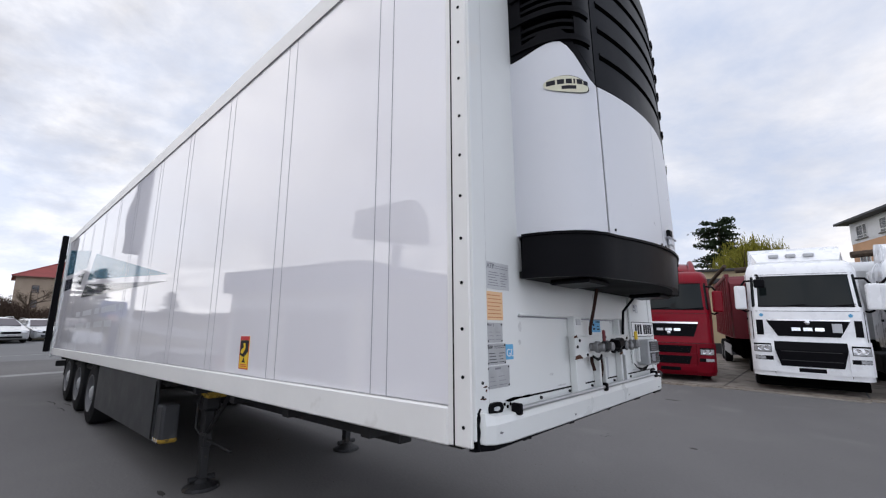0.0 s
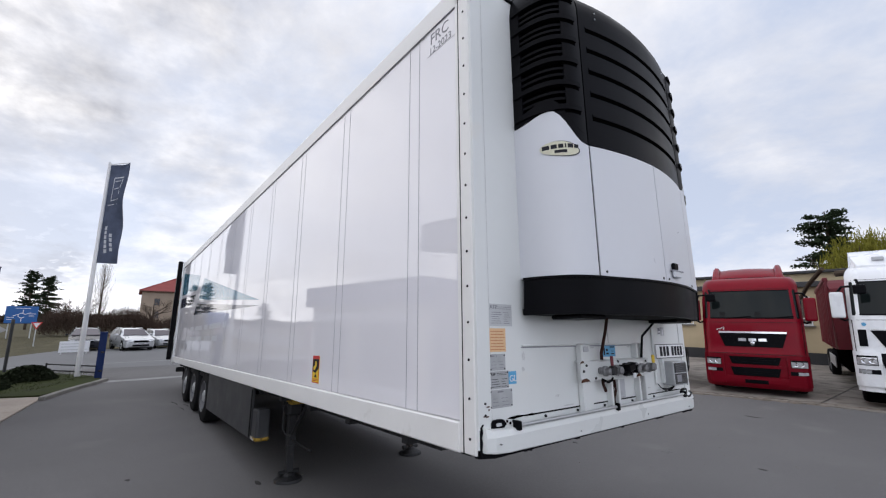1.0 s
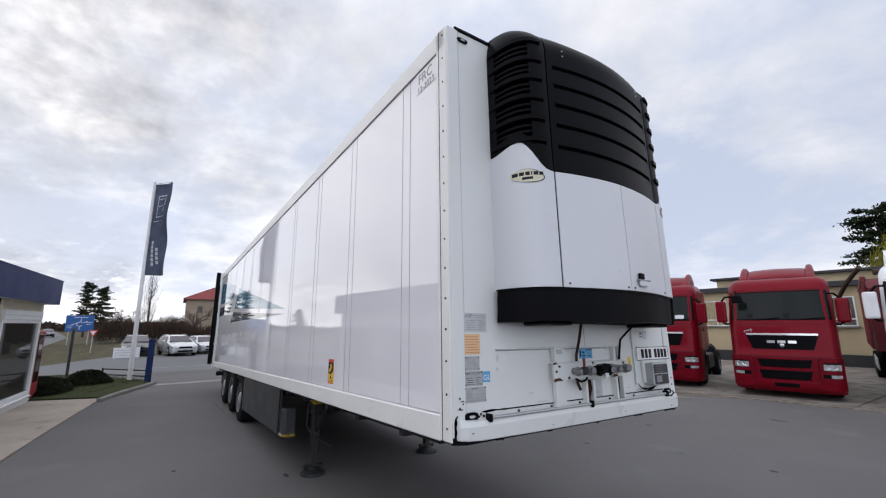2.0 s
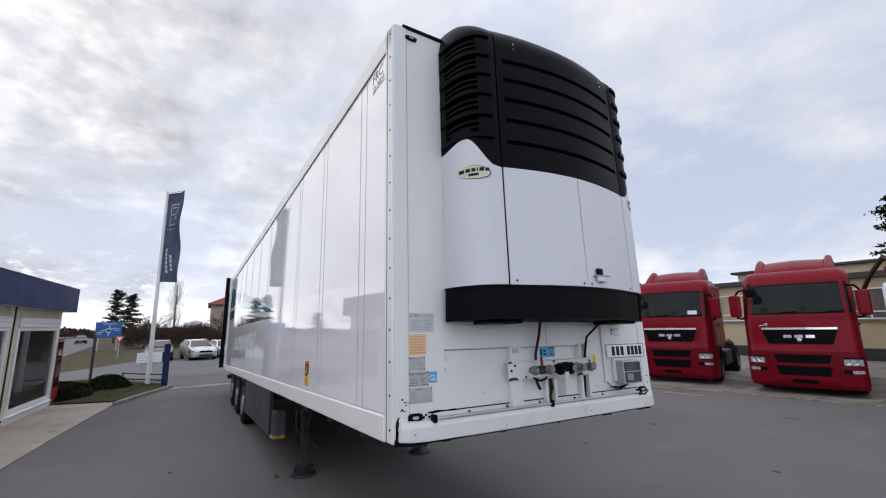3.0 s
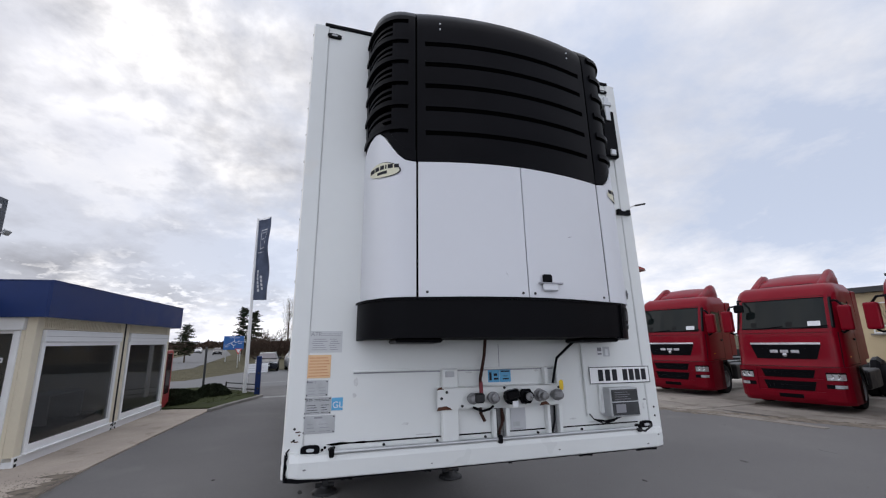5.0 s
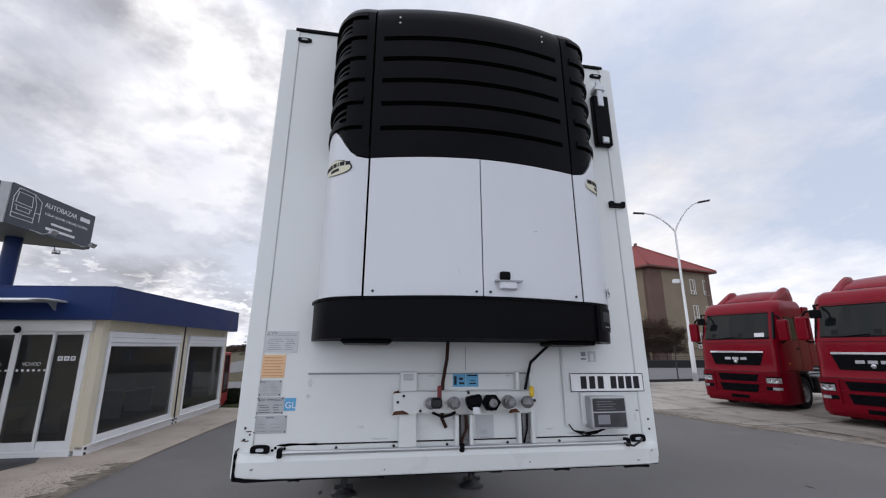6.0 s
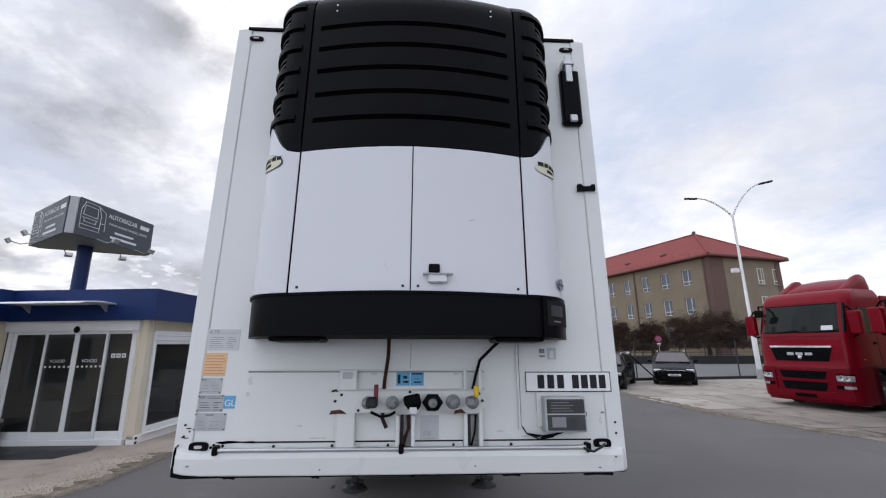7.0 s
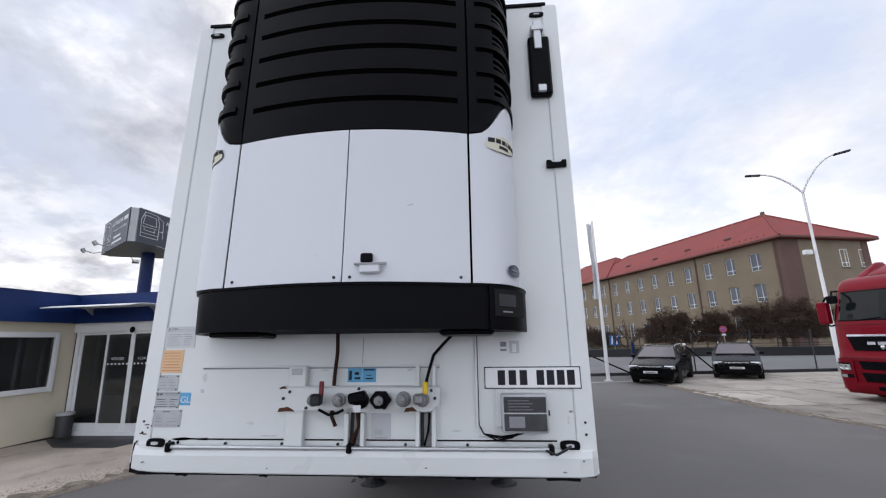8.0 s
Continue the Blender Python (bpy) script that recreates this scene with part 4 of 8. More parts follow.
for us, s in ((LEFT, -1), (RIGHT, 1)):
    part("shroud_corner", shell(unit_pt, us, lambda u: dip(u) + 0.012, lambda u: dip(u) + 0.085, 3, 0.0, 0.03), M["black"], core, "black grille corner", smooth=True)
    part("shroud_corner", shell(unit_pt, us, 4.06, TOPZ, 5, 0.0, 0.03), M["black"], core, "black grille corner", smooth=True)
    near = sorted(s * u for u in [0.6006, 0.603, 0.61, 0.625, 0.65, 0.685, 0.72])
    part("shroud_corner", shell(unit_pt, near, lambda u: dip(u) + 0.08, 4.065, 12, 0.001, 0.03), M["black"], core, "black grille corner", smooth=True)
    far = sorted(s * u for u in lin(0.965, 1.0, 3))
    part("shroud_corner", shell(unit_pt, far, lambda u: dip(u) + 0.08, 4.065, 12, 0.001, 0.03), M["black"], core, "black grille corner", smooth=True)
    # five long lips in line with the slots of the centre, thin slats in the openings between them
    lips = [3.175, 3.35, 3.52, 3.685, 3.845, 4.01]
    across = sorted(s * u for u in [0.625, 0.65, 0.69] + lin(0.73, 0.995, 9))
    inner = sorted(s * u for u in lin(0.715, 0.975, 9))
    for k, z in enumerate(lips):
        part("grille_lip", shell(unit_pt, across, z - 0.004, z + 0.030, 2, 0.014, 0.045), M["black"], core, "black grille lip", smooth=True)
        # near-black strip painted below the lip as its shade
        part("lip_shadow", shell(unit_pt, [u for u in across if abs(u) < 0.74], z - 0.022, z - 0.005, 1, 0.003, 0.006), M["void"], core, "dark strip painted as shade")
        if k < 5:
            for f in (0.36, 0.66):
                zs = z + 0.022 + (lips[k + 1] - z - 0.022) * f
                part("grille_slat", shell(unit_pt, inner, zs - 0.007, zs + 0.011, 1, -0.004, 0.030), M["black"], core, "black grille slat")
    # wedge between the swoop and the lowest slat
    part("grille_wedge", shell(unit_pt, sorted(s * u for u in lin(0.64, 0.80, 6)), lambda u: dip(u) + 0.06, 3.16, 2, -0.002, 0.02), M["black"], core, "black grille corner")
for y in (-0.653, 0.653):
    part("door_gap", shell(unit_pt, arc(y - 0.007, y + 0.007, 2), 2.10, 4.10, 14, -0.003, 0.02), M["void"], core)
doorL = part("unit_door", shell(unit_pt, arc(-0.647, 0.006, 9), 2.115, lambda u: 2.962 - 0.012 * abs(u), 6, 0.004, 0.03), M["unitwhite"], core, "white lower door", smooth=True)
doorR = part("unit_door", shell(unit_pt, arc(0.013, 0.647, 9), 2.115, lambda u: 2.962 - 0.012 * abs(u), 6, 0.004, 0.03), M["unitwhite"], core, "white lower door", smooth=True)
for us in (LEFT, RIGHT):
    cheek = part("unit_cheek", shell(unit_pt, us, 2.115, dip, 10, 0.004, 0.03), M["unitwhite"], core, "white curved cheek panel", smooth=True)
part("door_latch", box((0.468, 0.105, 2.215), (0.492, 0.165, 2.262), 0.006), M["black"], doorR, "black latch")
part("latch_handle", box((0.472, 0.10, 2.160), (0.490, 0.205, 2.210), 0.008), M["unitwhite"], doorR, "white handle flap")
part("latch_edge", box((0.472, 0.075, 2.203), (0.494, 0.235, 2.212)), M["greyseam"], doorR)
for y in (-0.03, 0.05, -0.60, 0.60):
    part("door_screw", rod((unit_x(y) - 0.01, y, 2.145), (unit_x(y) + 0.008, y, 2.145), 0.008, n=8), M["steel"], core)
for us in (LEFT,):
    for z in (2.30, 2.72):
        part("cheek_screw", rod((0.06, -0.90, z), (0.06, -0.924, z), 0.009, n=8), M["steel"], core)
# oval badges with plain print, on both cheeks
BADGE_U, BADGE_Z = 0.77, 2.905
for s in (-1, 1):
    def badge(rx, rz, off, mat, name, parent, label="", du=0.0):
        """An oval lying on the cheek."""
        rings = []
        for k in (0.0, 0.35, 0.7, 1.0):
            ring = []
            for i in range(28):
                a = i * 2 * math.pi / 28
                u, v = s * BADGE_U - du + rx * k * math.cos(a), BADGE_Z + rz * k * math.sin(a) + (0.012 if k else 0) * math.cos(a) * k * s
                e = 1e-3
                n = (Vector(unit_pt(u + e, v)) - Vector(unit_pt(u - e, v))).cross(Vector((0, 0, 1))).normalized()
                ring.append(Vector(unit_pt(u, v)) + n * off)
            rings.append(ring)
        return part(name, loft(rings), mat, parent, label)
    bd = badge(0.114, 0.051, 0.0075, M["skirt"], "oval_badge", core, "cream oval badge with dark rim and plain print")
    badge(0.112, 0.048, 0.0095, M["cream_label"], "badge_field", bd, du=0.007)
    for a, b, z0, z1 in ((-0.062, -0.040, 0.0, 0.022), (-0.035, -0.016, 0.0, 0.022), (-0.011, 0.006, 0.0, 0.022), (0.011, 0.016, 0.0, 0.022), (0.021, 0.040, 0.0, 0.022), (0.044, 0.060, 0.0, 0.020), (-0.024, 0.018, -0.026, -0.010)):
        part("badge_bar", shell(lambda u, v: unit_pt(s * BADGE_U + u, BADGE_Z + v), [a * 1.7, (a + b) / 2 * 1.7, b * 1.7], z0 * 1.2 + 0.002, z1 * 1.2 + 0.002, 1, 0.0108, 0.002), M["blackink"], bd)
def small_oval(u0, z0, rx, rz, off):
    rings = [[Vector(unit_pt(u0 + rx * k * math.cos(i * math.pi / 10), z0 + rz * k * math.sin(i * math.pi / 10))) for i in range(20)] for k in (0.0, 0.5, 1.0)]
    e = 1e-3
    n = (Vector(unit_pt(u0 + e, z0)) - Vector(unit_pt(u0 - e, z0))).cross(Vector((0, 0, 1))).normalized()
    return loft([[p + n * off for p in ring] for ring in rings])


ob_ = part("maker_badge", small_oval(0.80, 2.19, 0.060, 0.033, 0.016), M["navyprint"], core, "dark navy oval badge with plain print")
part("badge_bar", shell(unit_pt, lin(0.77, 0.83, 4), 2.186, 2.194, 1, 0.020, 0.004), M["greyink"], ob_)


# black lower bumper of the unit
def bump_pt(u, v):
    y = u * 0.95
    a = abs(y)
    k = 0.495 - 0.10 * (a / 0.6) ** 2 if a <= 0.6 else 0.395 * max(0, 1 - ((a - 0.6) / 0.352) ** 2.1) ** 0.5
    return (k - 0.012 * (2.115 - v) / 0.2, y, v)


BU = [math.copysign(min(abs(u), 0.9999), u) for u in [-1, -0.995, -0.98, -0.95, -0.90, -0.83, -0.74, -0.65] + lin(-0.55, 0.55, 9) + [0.65, 0.74, 0.83, 0.90, 0.95, 0.98, 0.995, 1]]
bumper = part("unit_bumper", shell(bump_pt, BU, 1.89, 2.108, 5, 0.0, 0.035), M["black"], core, "black plastic lower bumper", smooth=True)
part("unit_floor", prism([(bump_pt(u, 2)[0] - 0.03, bump_pt(u, 2)[1] * 0.98) for u in BU], "z", 1.895, 1.93), M["seam"], core)
part("bumper_lip", shell(bump_pt, BU, 2.104, 2.116, 1, 0.012, 0.04), M["black"], core)
for s in (-1, 1):
    part("bumper_foot", box((0.08, s * 0.62 - 0.14, 1.868), (0.30, s * 0.62 + 0.14, 1.895), 0.01), M["black"], core)
PU = lin(0.775, 0.985, 10)
panel_box = part("control_panel", shell(bump_pt, PU, 1.886, 2.116, 5, 0.012, 0.05), M["black"], core, "black control panel", smooth=True)
part("control_bezel", shell(bump_pt, lin(0.80, 0.96, 8), 1.955, 2.090, 2, 0.017, 0.01), M["seam"], panel_box, "dark bezel")
part("control_screen", shell(bump_pt, lin(0.82, 0.91, 5), 2.005, 2.066, 2, 0.020, 0.006), M["skirt"], panel_box, "dark display")
part("print_line", shell(bump_pt, lin(0.84, 0.89, 4), 1.974, 1.981, 1, 0.019, 0.004), M["greyink"], panel_box)
for k in range(3):
    c = bump_pt(0.935, 1.975 + 0.04 * k)
    part("control_key", spin([(0.010, 0.0), (0.009, 0.022), (0.004, 0.025)], c, "x", 10), M["steel"], panel_box)
part("panel_latch", box((0.10, 0.92, 1.97), (0.15, 0.942, 2.02), 0.006), M["steel"], panel_box)

# screws, scuffs and grime of use
for y in (-0.50, 0.50):
    for z in (3.955, 4.000):
        px_, _, _ = unit_pt(y / 0.66 * 0.6, z)
        part("shroud_screw", rod((px_ - 0.01, y, z), (px_ + 0.004, y, z), 0.006, n=8), M["alu"], core)
SCUFFS = random.Random(19)
for y, z, w, h, mat in ((-0.925, 1.66, 0.030, 0.055, "grime"), (-0.93, 1.585, 0.022, 0.03, "grime"), (1.17, 1.43, 0.02, 0.045, "grime"), (1.185, 1.475, 0.03, 0.012, "greyink"), (-0.62, 1.41, 0.05, 0.015, "grime"),
                        (0.56, 1.375, 0.06, 0.012, "grime"), (-0.20, 1.70, 0.05, 0.012, "grime"), (0.30, 1.70, 0.04, 0.014, "grime"), (-0.50, 1.345, 0.12, 0.01, "grime"), (0.72, 1.345, 0.09, 0.009, "grime")):
    ring = [(y + w * (0.7 + 0.5 * SCUFFS.random()) * 0.5 * math.cos(a), z + h * (0.7 + 0.5 * SCUFFS.random()) * 0.5 * math.sin(a)) for a in lin(0, 6.283, 12)[:-1]]
    part("scuff", prism(ring, "x", 0.0, 0.0012), M[mat], trailer, "grey scuff mark")
for y, z, dy, dz in ((-0.13, 2.262, 0.022, -0.035), (-0.135, 2.27, 0.012, -0.012), (0.33, 2.52, 0.03, 0.008), (-0.42, 2.31, 0.012, 0.03)):
    x0_ = unit_x(y) + 0.003
    part("scratch", rod((x0_, y, z), (x0_, y + dy, z + dz), 0.0016, n=4), M["greyseam"], core)
for y, w, z in ((-1.19, 0.010, 1.215), (-0.47, 0.006, 1.19), (0.40, 0.008, 1.20), (1.12, 0.012, 1.186), (1.22, 0.008, 1.24)):
    part("chip", prism([(y - w, z), (y, z - 0.004), (y + w, z + 0.001), (y, z + 0.005)], "x", 0.050, 0.0575), M["zinc"], trailer, "small chip in the paint")

# ---- running gear ----
part("chassis_rail", box((-12.9, -0.62, 0.86), (-1.2, -0.50, 1.16), 0.01), M["steel"], trailer)
part("chassis_rail", box((-12.9, 0.50, 0.86), (-1.2, 0.62, 1.16), 0.01), M["steel"], trailer)
part("floor_pan", box((XR + 0.05, -1.27, 1.14), (-0.1, 1.27, 1.175)), M["steel"], trailer, "dark underside")
for i in range(14):
    part("cross_member", box((-12.6 + i * 0.9, -1.2, 1.06), (-12.52 + i * 0.9, 1.2, 1.14)), M["steel"], trailer)
part("king_pin_plate", box((-1.9, -0.62, 1.12), (-0.3, 0.62, 1.15)), M["steel"], trailer)


def ground_z(x, y):
    """Height of the level ground in the trailer's own frame."""
    n = Vector((0.044, -0.015, 1.0))
    return -(n.x * (x - PIVOT.x) + n.y * (y - PIVOT.y))


for s in (-1, 1):
    y = -0.85 if s < 0 else 1.03
    gz = ground_z(-4.12, y)
    leg = part("landing_leg", box((-4.185, y - 0.05, gz + 0.42), (-4.06, y + 0.05, 1.15), 0.012), M["steel"], trailer, "dark steel landing leg")
    part("inner_leg", box((-4.175, y - 0.042, gz + 0.10), (-4.075, y + 0.042, gz + 0.45), 0.008), M["steel"], leg)
    part("leg_shoe", spin([(0.06, 0.10), (0.09, 0.07), (0.17, 0.03), (0.18, 0.0)], (-4.12, y, gz), "z", 16), M["steel"], leg, "round steel foot")
    part("leg_axle", rod((-4.12, y - 0.13, gz + 0.10), (-4.12, y + 0.13, gz + 0.10), 0.03), M["steel"], leg)
    part("leg_gearbox", box((-4.24, y - 0.09, 0.80), (-4.0, y + 0.09, 1.0), 0.03), M["steel"], leg)
    part("leg_head", box((-4.06, y - 0.12, 0.95), (-3.88, y + 0.12, 1.12), 0.03), M["wornyellow"], leg, "worn yellow mounting")
    part("crank_handle", tube([(-4.0, y - 0.11, 0.98), (-3.98, y - 0.16, 0.92), (-3.98, y - 0.16, 0.66), (-3.94, y - 0.13, 0.60), (-3.80, y - 0.11, 0.60)], 0.012, n=7), M["steel"], leg, "bent crank handle", smooth=True)
    part("leg_brace", rod((-4.1, y, 0.55), (-3.45, y, 1.12), 0.022), M["steel"], leg)
    part("leg_brace", rod((-4.12, y, gz + 0.5), (-3.55, y - s * 0.05, 0.45), 0.014), M["steel"], leg)
part("leg_cross_shaft", rod((-4.12, -0.98, 0.9), (-4.12, 0.98, 0.9), 0.025), M["steel"], trailer)
for s in (-1, 1):
    sk = part("side_skirt", box((-7.62, s * 1.245, 0.50), (-4.46, s * 1.285, 1.15), 0.012), M["skirt"], trailer, "dark grey side skirt")
    part("skirt_box", box((-4.455, s * 1.10, 0.50), (-4.22, s * 1.27, 0.885), 0.03, seg=2), M["skirt"], trailer, "dark grey storage box end")
    part("skirt_reflector", box((-4.458, s * 1.095, 0.497), (-4.212, s * 1.278, 0.552), 0.02), M["wornyellow"], sk, "worn amber reflecting strip")
    for k in range(3):
        part("strip_mark", box((-4.43 + 0.065 * k, s * 1.277, 0.505), (-4.405 + 0.065 * k, s * 1.2795, 0.545)), M["greylabel"], sk)
    part("skirt_hinge", box((-4.48, s * 1.285, 0.52), (-4.46, s * 1.295, 1.12)), M["seam"], sk)
for i, x in enumerate((-8.20, -9.51, -10.82)):
    part("axle_beam", rod((x, -0.9, ground_z(x, 0) + 0.5), (x, 0.9, ground_z(x, 0) + 0.5), 0.07), M["steel"], trailer)
    for s in (-1, 1):
        gz = ground_z(x, s * 1.1)
        prof = [(0.30, -0.19), (0.40, -0.192), (0.475, -0.17), (0.498, -0.13), (0.50, -0.05), (0.494, 0.0), (0.50, 0.05), (0.498, 0.13), (0.475, 0.17), (0.40, 0.192), (0.30, 0.19)]
        wheel = part("wheel", hollow(spin(prof, (x, s * 1.075, gz + 0.497), "y", 36)), M["rubber"], trailer, "black tyre with grey rim", smooth=True)
        part("rim", hollow(spin([(0.305, s * 0.17), (0.297, s * 0.195), (0.280, s * 0.18), (0.268, s * 0.09), (0.25, s * 0.07), (0.17, s * 0.075), (0.13, s * 0.09), (0.11, s * 0.14), (0.004, s * 0.15)], (x, s * 1.075, gz + 0.497), "y", 28)), M["rim"], wheel, "grey steel rim", smooth=True)
        for k in range(10):
            a = k * math.pi / 5
            part("wheel_nut", rod((x + 0.2 * math.cos(a), s * 1.075 + s * 0.06, gz + 0.497 + 0.2 * math.sin(a)), (x + 0.2 * math.cos(a), s * 1.075 + s * 0.11, gz + 0.497 + 0.2 * math.sin(a)), 0.020, n=6), M["galv"], wheel)
for wheel in [o for o in trailer.children if o.name.startswith("wheel")]:
    c = sum((Vector(v) for v in wheel.bound_box), Vector()) / 8
    sg = 1 if c.y > 0 else -1
    for k in range(10):
        a = (k + 0.5) * math.pi / 5
        part("rim_hole", rod((c.x + 0.222 * math.cos(a), c.y + sg * 0.06, c.z + 0.222 * math.sin(a)), (c.x + 0.222 * math.cos(a), c.y + sg * 0.079, c.z + 0.222 * math.sin(a)), 0.024, n=8), M["void"], wheel)
    part("hub_cap", spin([(0.115, sg * 0.09), (0.11, sg * 0.17), (0.07, sg * 0.19), (0.02, sg * 0.195)], c, "y", 18), M["galv"], wheel, "bright hub cap", smooth=True)
part("mud_guard", box((-11.6, -1.22, 1.02), (-7.6, -0.85, 1.10), 0.02), M["black"], trailer)
part("mud_guard", box((-11.6, 0.85, 1.02), (-7.6, 1.22, 1.10), 0.02), M["black"], trailer)
part("rear_bumper", box((-13.5, -1.2, 0.86), (-13.38, 1.2, 1.0), 0.02), M["steel"], trailer, "rear underrun bar")
for s in (-1, 1):
    part("mud_flap", box((-11.75, s * 0.85, 0.75), (-11.72, s * 1.22, 1.1)), M["rubber"], trailer)
    part("bumper_bracket", box((-13.45, s * 0.7 - 0.05, 0.9), (-13.3, s * 0.7 + 0.05, 1.15)), M["steel"], trailer)
# black rubber-edged rear door frame standing proud of the sides
for s in (-1, 1):
    fr = part("rear_frame_post", box((-13.60, s * 1.27, 1.10), (-13.44, s * 1.33, 4.2), 0.012), M["white"], trailer, "white rear frame post")
    part("door_edge", box((-13.66, s * 1.345, 1.22), (-13.54, s * 1.47, 4.22), 0.012), M["black"], fr, "black edge of the open rear door")
    for z in (1.5, 2.2, 2.9, 3.6):
        part("door_hinge", box((-13.62, s * 1.32, z), (-13.55, s * 1.36, z + 0.10), 0.008), M["steel"], fr)
# ---- sales office of two white-framed modules, with a set-back wing ----
OFFICE = pose(-7.25, -6.0, 0, 0, 0, 176.5)
office = thing("sales_office", "cream modular sales office with navy blue fascia and large windows", "building", OFFICE)
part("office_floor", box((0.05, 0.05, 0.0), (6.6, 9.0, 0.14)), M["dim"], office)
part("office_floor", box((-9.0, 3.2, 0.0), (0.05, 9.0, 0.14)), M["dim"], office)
part("office_ceiling", box((0.05, 0.1, 2.58), (6.6, 9.0, 2.64)), M["pvc"], office)
part("office_ceiling", box((-9.0, 3.2, 2.58), (0.05, 9.0, 2.64)), M["pvc"], office)
part("inner_wall", box((0.1, 4.6, 0.14), (6.6, 4.7, 2.58)), M["cream"], office)
part("back_wall", box((-9.0, 8.9, 0.0), (6.6, 9.0, 2.64)), M["cream"], office)
part("end_wall", box((6.52, 0.12, 0.0), (6.6, 8.9, 2.64)), M["cream"], office)
part("wing_end_wall", box((-9.0, 3.2, 0.0), (-8.9, 8.9, 2.64)), M["cream"], office)
for k, (x0, x1) in enumerate(((0.0, 3.44), (3.50, 6.60))):
    # module frame: cream posts and beams, white base rail
    for px in (x0, x1 - 0.2):
        part("module_post", box((px, 0.0, 0.12), (px + 0.2, 0.16, 2.64), 0.01), M["cream"], office, "cream post")
    part("module_beam", box((x0 + 0.2, 0.0, 2.42), (x1 - 0.2, 0.14, 2.64), 0.006), M["cream"], office, "cream corrugated beam")
    for i in range(int((x1 - x0 - 0.44) / 0.06)):
        part("beam_rib", box((x0 + 0.22 + i * 0.06, -0.012, 2.44), (x0 + 0.25 + i * 0.06, 0.0, 2.62)), M["cream"], office)
    part("base_rail", box((x0, -0.015, 0.0), (x1, 0.16, 0.20), 0.008), M["pvc"], office, "white base rail")
    a, b = x0 + 0.22, x1 - 0.22
    win = part("window_frame", box((a, -0.03, 0.22), (a + 0.09, 0.07, 2.18), 0.008), M["pvc"], office, "white window frame")
    part("window_stile", box((b - 0.09, -0.03, 0.22), (b, 0.07, 2.18), 0.008), M["pvc"], win)
    part("window_rail", box((a + 0.09, -0.03, 0.22), (b - 0.09, 0.07, 0.34), 0.008), M["pvc"], win)
    part("window_sill", box((a - 0.02, -0.08, 0.19), (b + 0.02, 0.02, 0.222), 0.006), M["pvc"], win)
    part("window_rail", box((a + 0.09, -0.03, 2.10), (b - 0.09, 0.07, 2.18), 0.008), M["pvc"], win)
    part("shutter_box", box((a - 0.01, -0.06, 2.18), (b + 0.01, 0.12, 2.41), 0.01), M["pvc"], win, "white roller shutter box")
    part("shutter_line", box((a, -0.063, 2.285), (b, -0.06, 2.292)), M["greyseam"], win)
    pane = part("window_pane", box((a + 0.09, 0.02, 0.34), (b - 0.09, 0.03, 2.10)), M["pane"], win, "dark glass")
    pane.visible_shadow = False
    for px in (x0 + 0.03, x1 - 0.10):
        for pz in (0.03, 0.12):
            part("lifting_slot", box((px, -0.018, pz), (px + 0.07, -0.014, pz + 0.05)), M["seam"], office)
part("module_gap", box((3.44, 0.02, 0.05), (3.50, 0.10, 2.64)), M["seam"], office)
part("module_pipe", rod((3.47, 0.0, 0.1), (3.47, 0.0, 2.64), 0.022), M["steel"], office)
# entrance face with automatic sliding doors
part("module_post", box((0.0, 0.16, 0.12), (0.14, 0.24, 2.64), 0.006), M["cream"], office, "cream post")
part("door_header", box((-0.09, 0.16, 2.40), (0.12, 3.16, 2.63), 0.012), M["pvc"], office, "white door operator box")
part("door_sensor", spin([(0.001, 0.0), (0.06, -0.008), (0.075, -0.02), (0.03, -0.05), (0.001, -0.055)], (-0.09, 1.52, 2.44), "x", 14), M["black"], office, "black door sensor")
part("door_sill", box((-0.05, 0.2, 0.0), (0.12, 3.12, 0.14), 0.01), M["pvc"], office, "white threshold")
part("door_post", box((-0.03, 0.22, 0.14), (0.10, 0.31, 2.40), 0.008), M["pvc"], office)
part("door_post", box((-0.03, 3.03, 0.14), (0.10, 3.12, 2.40), 0.008), M["pvc"], office)
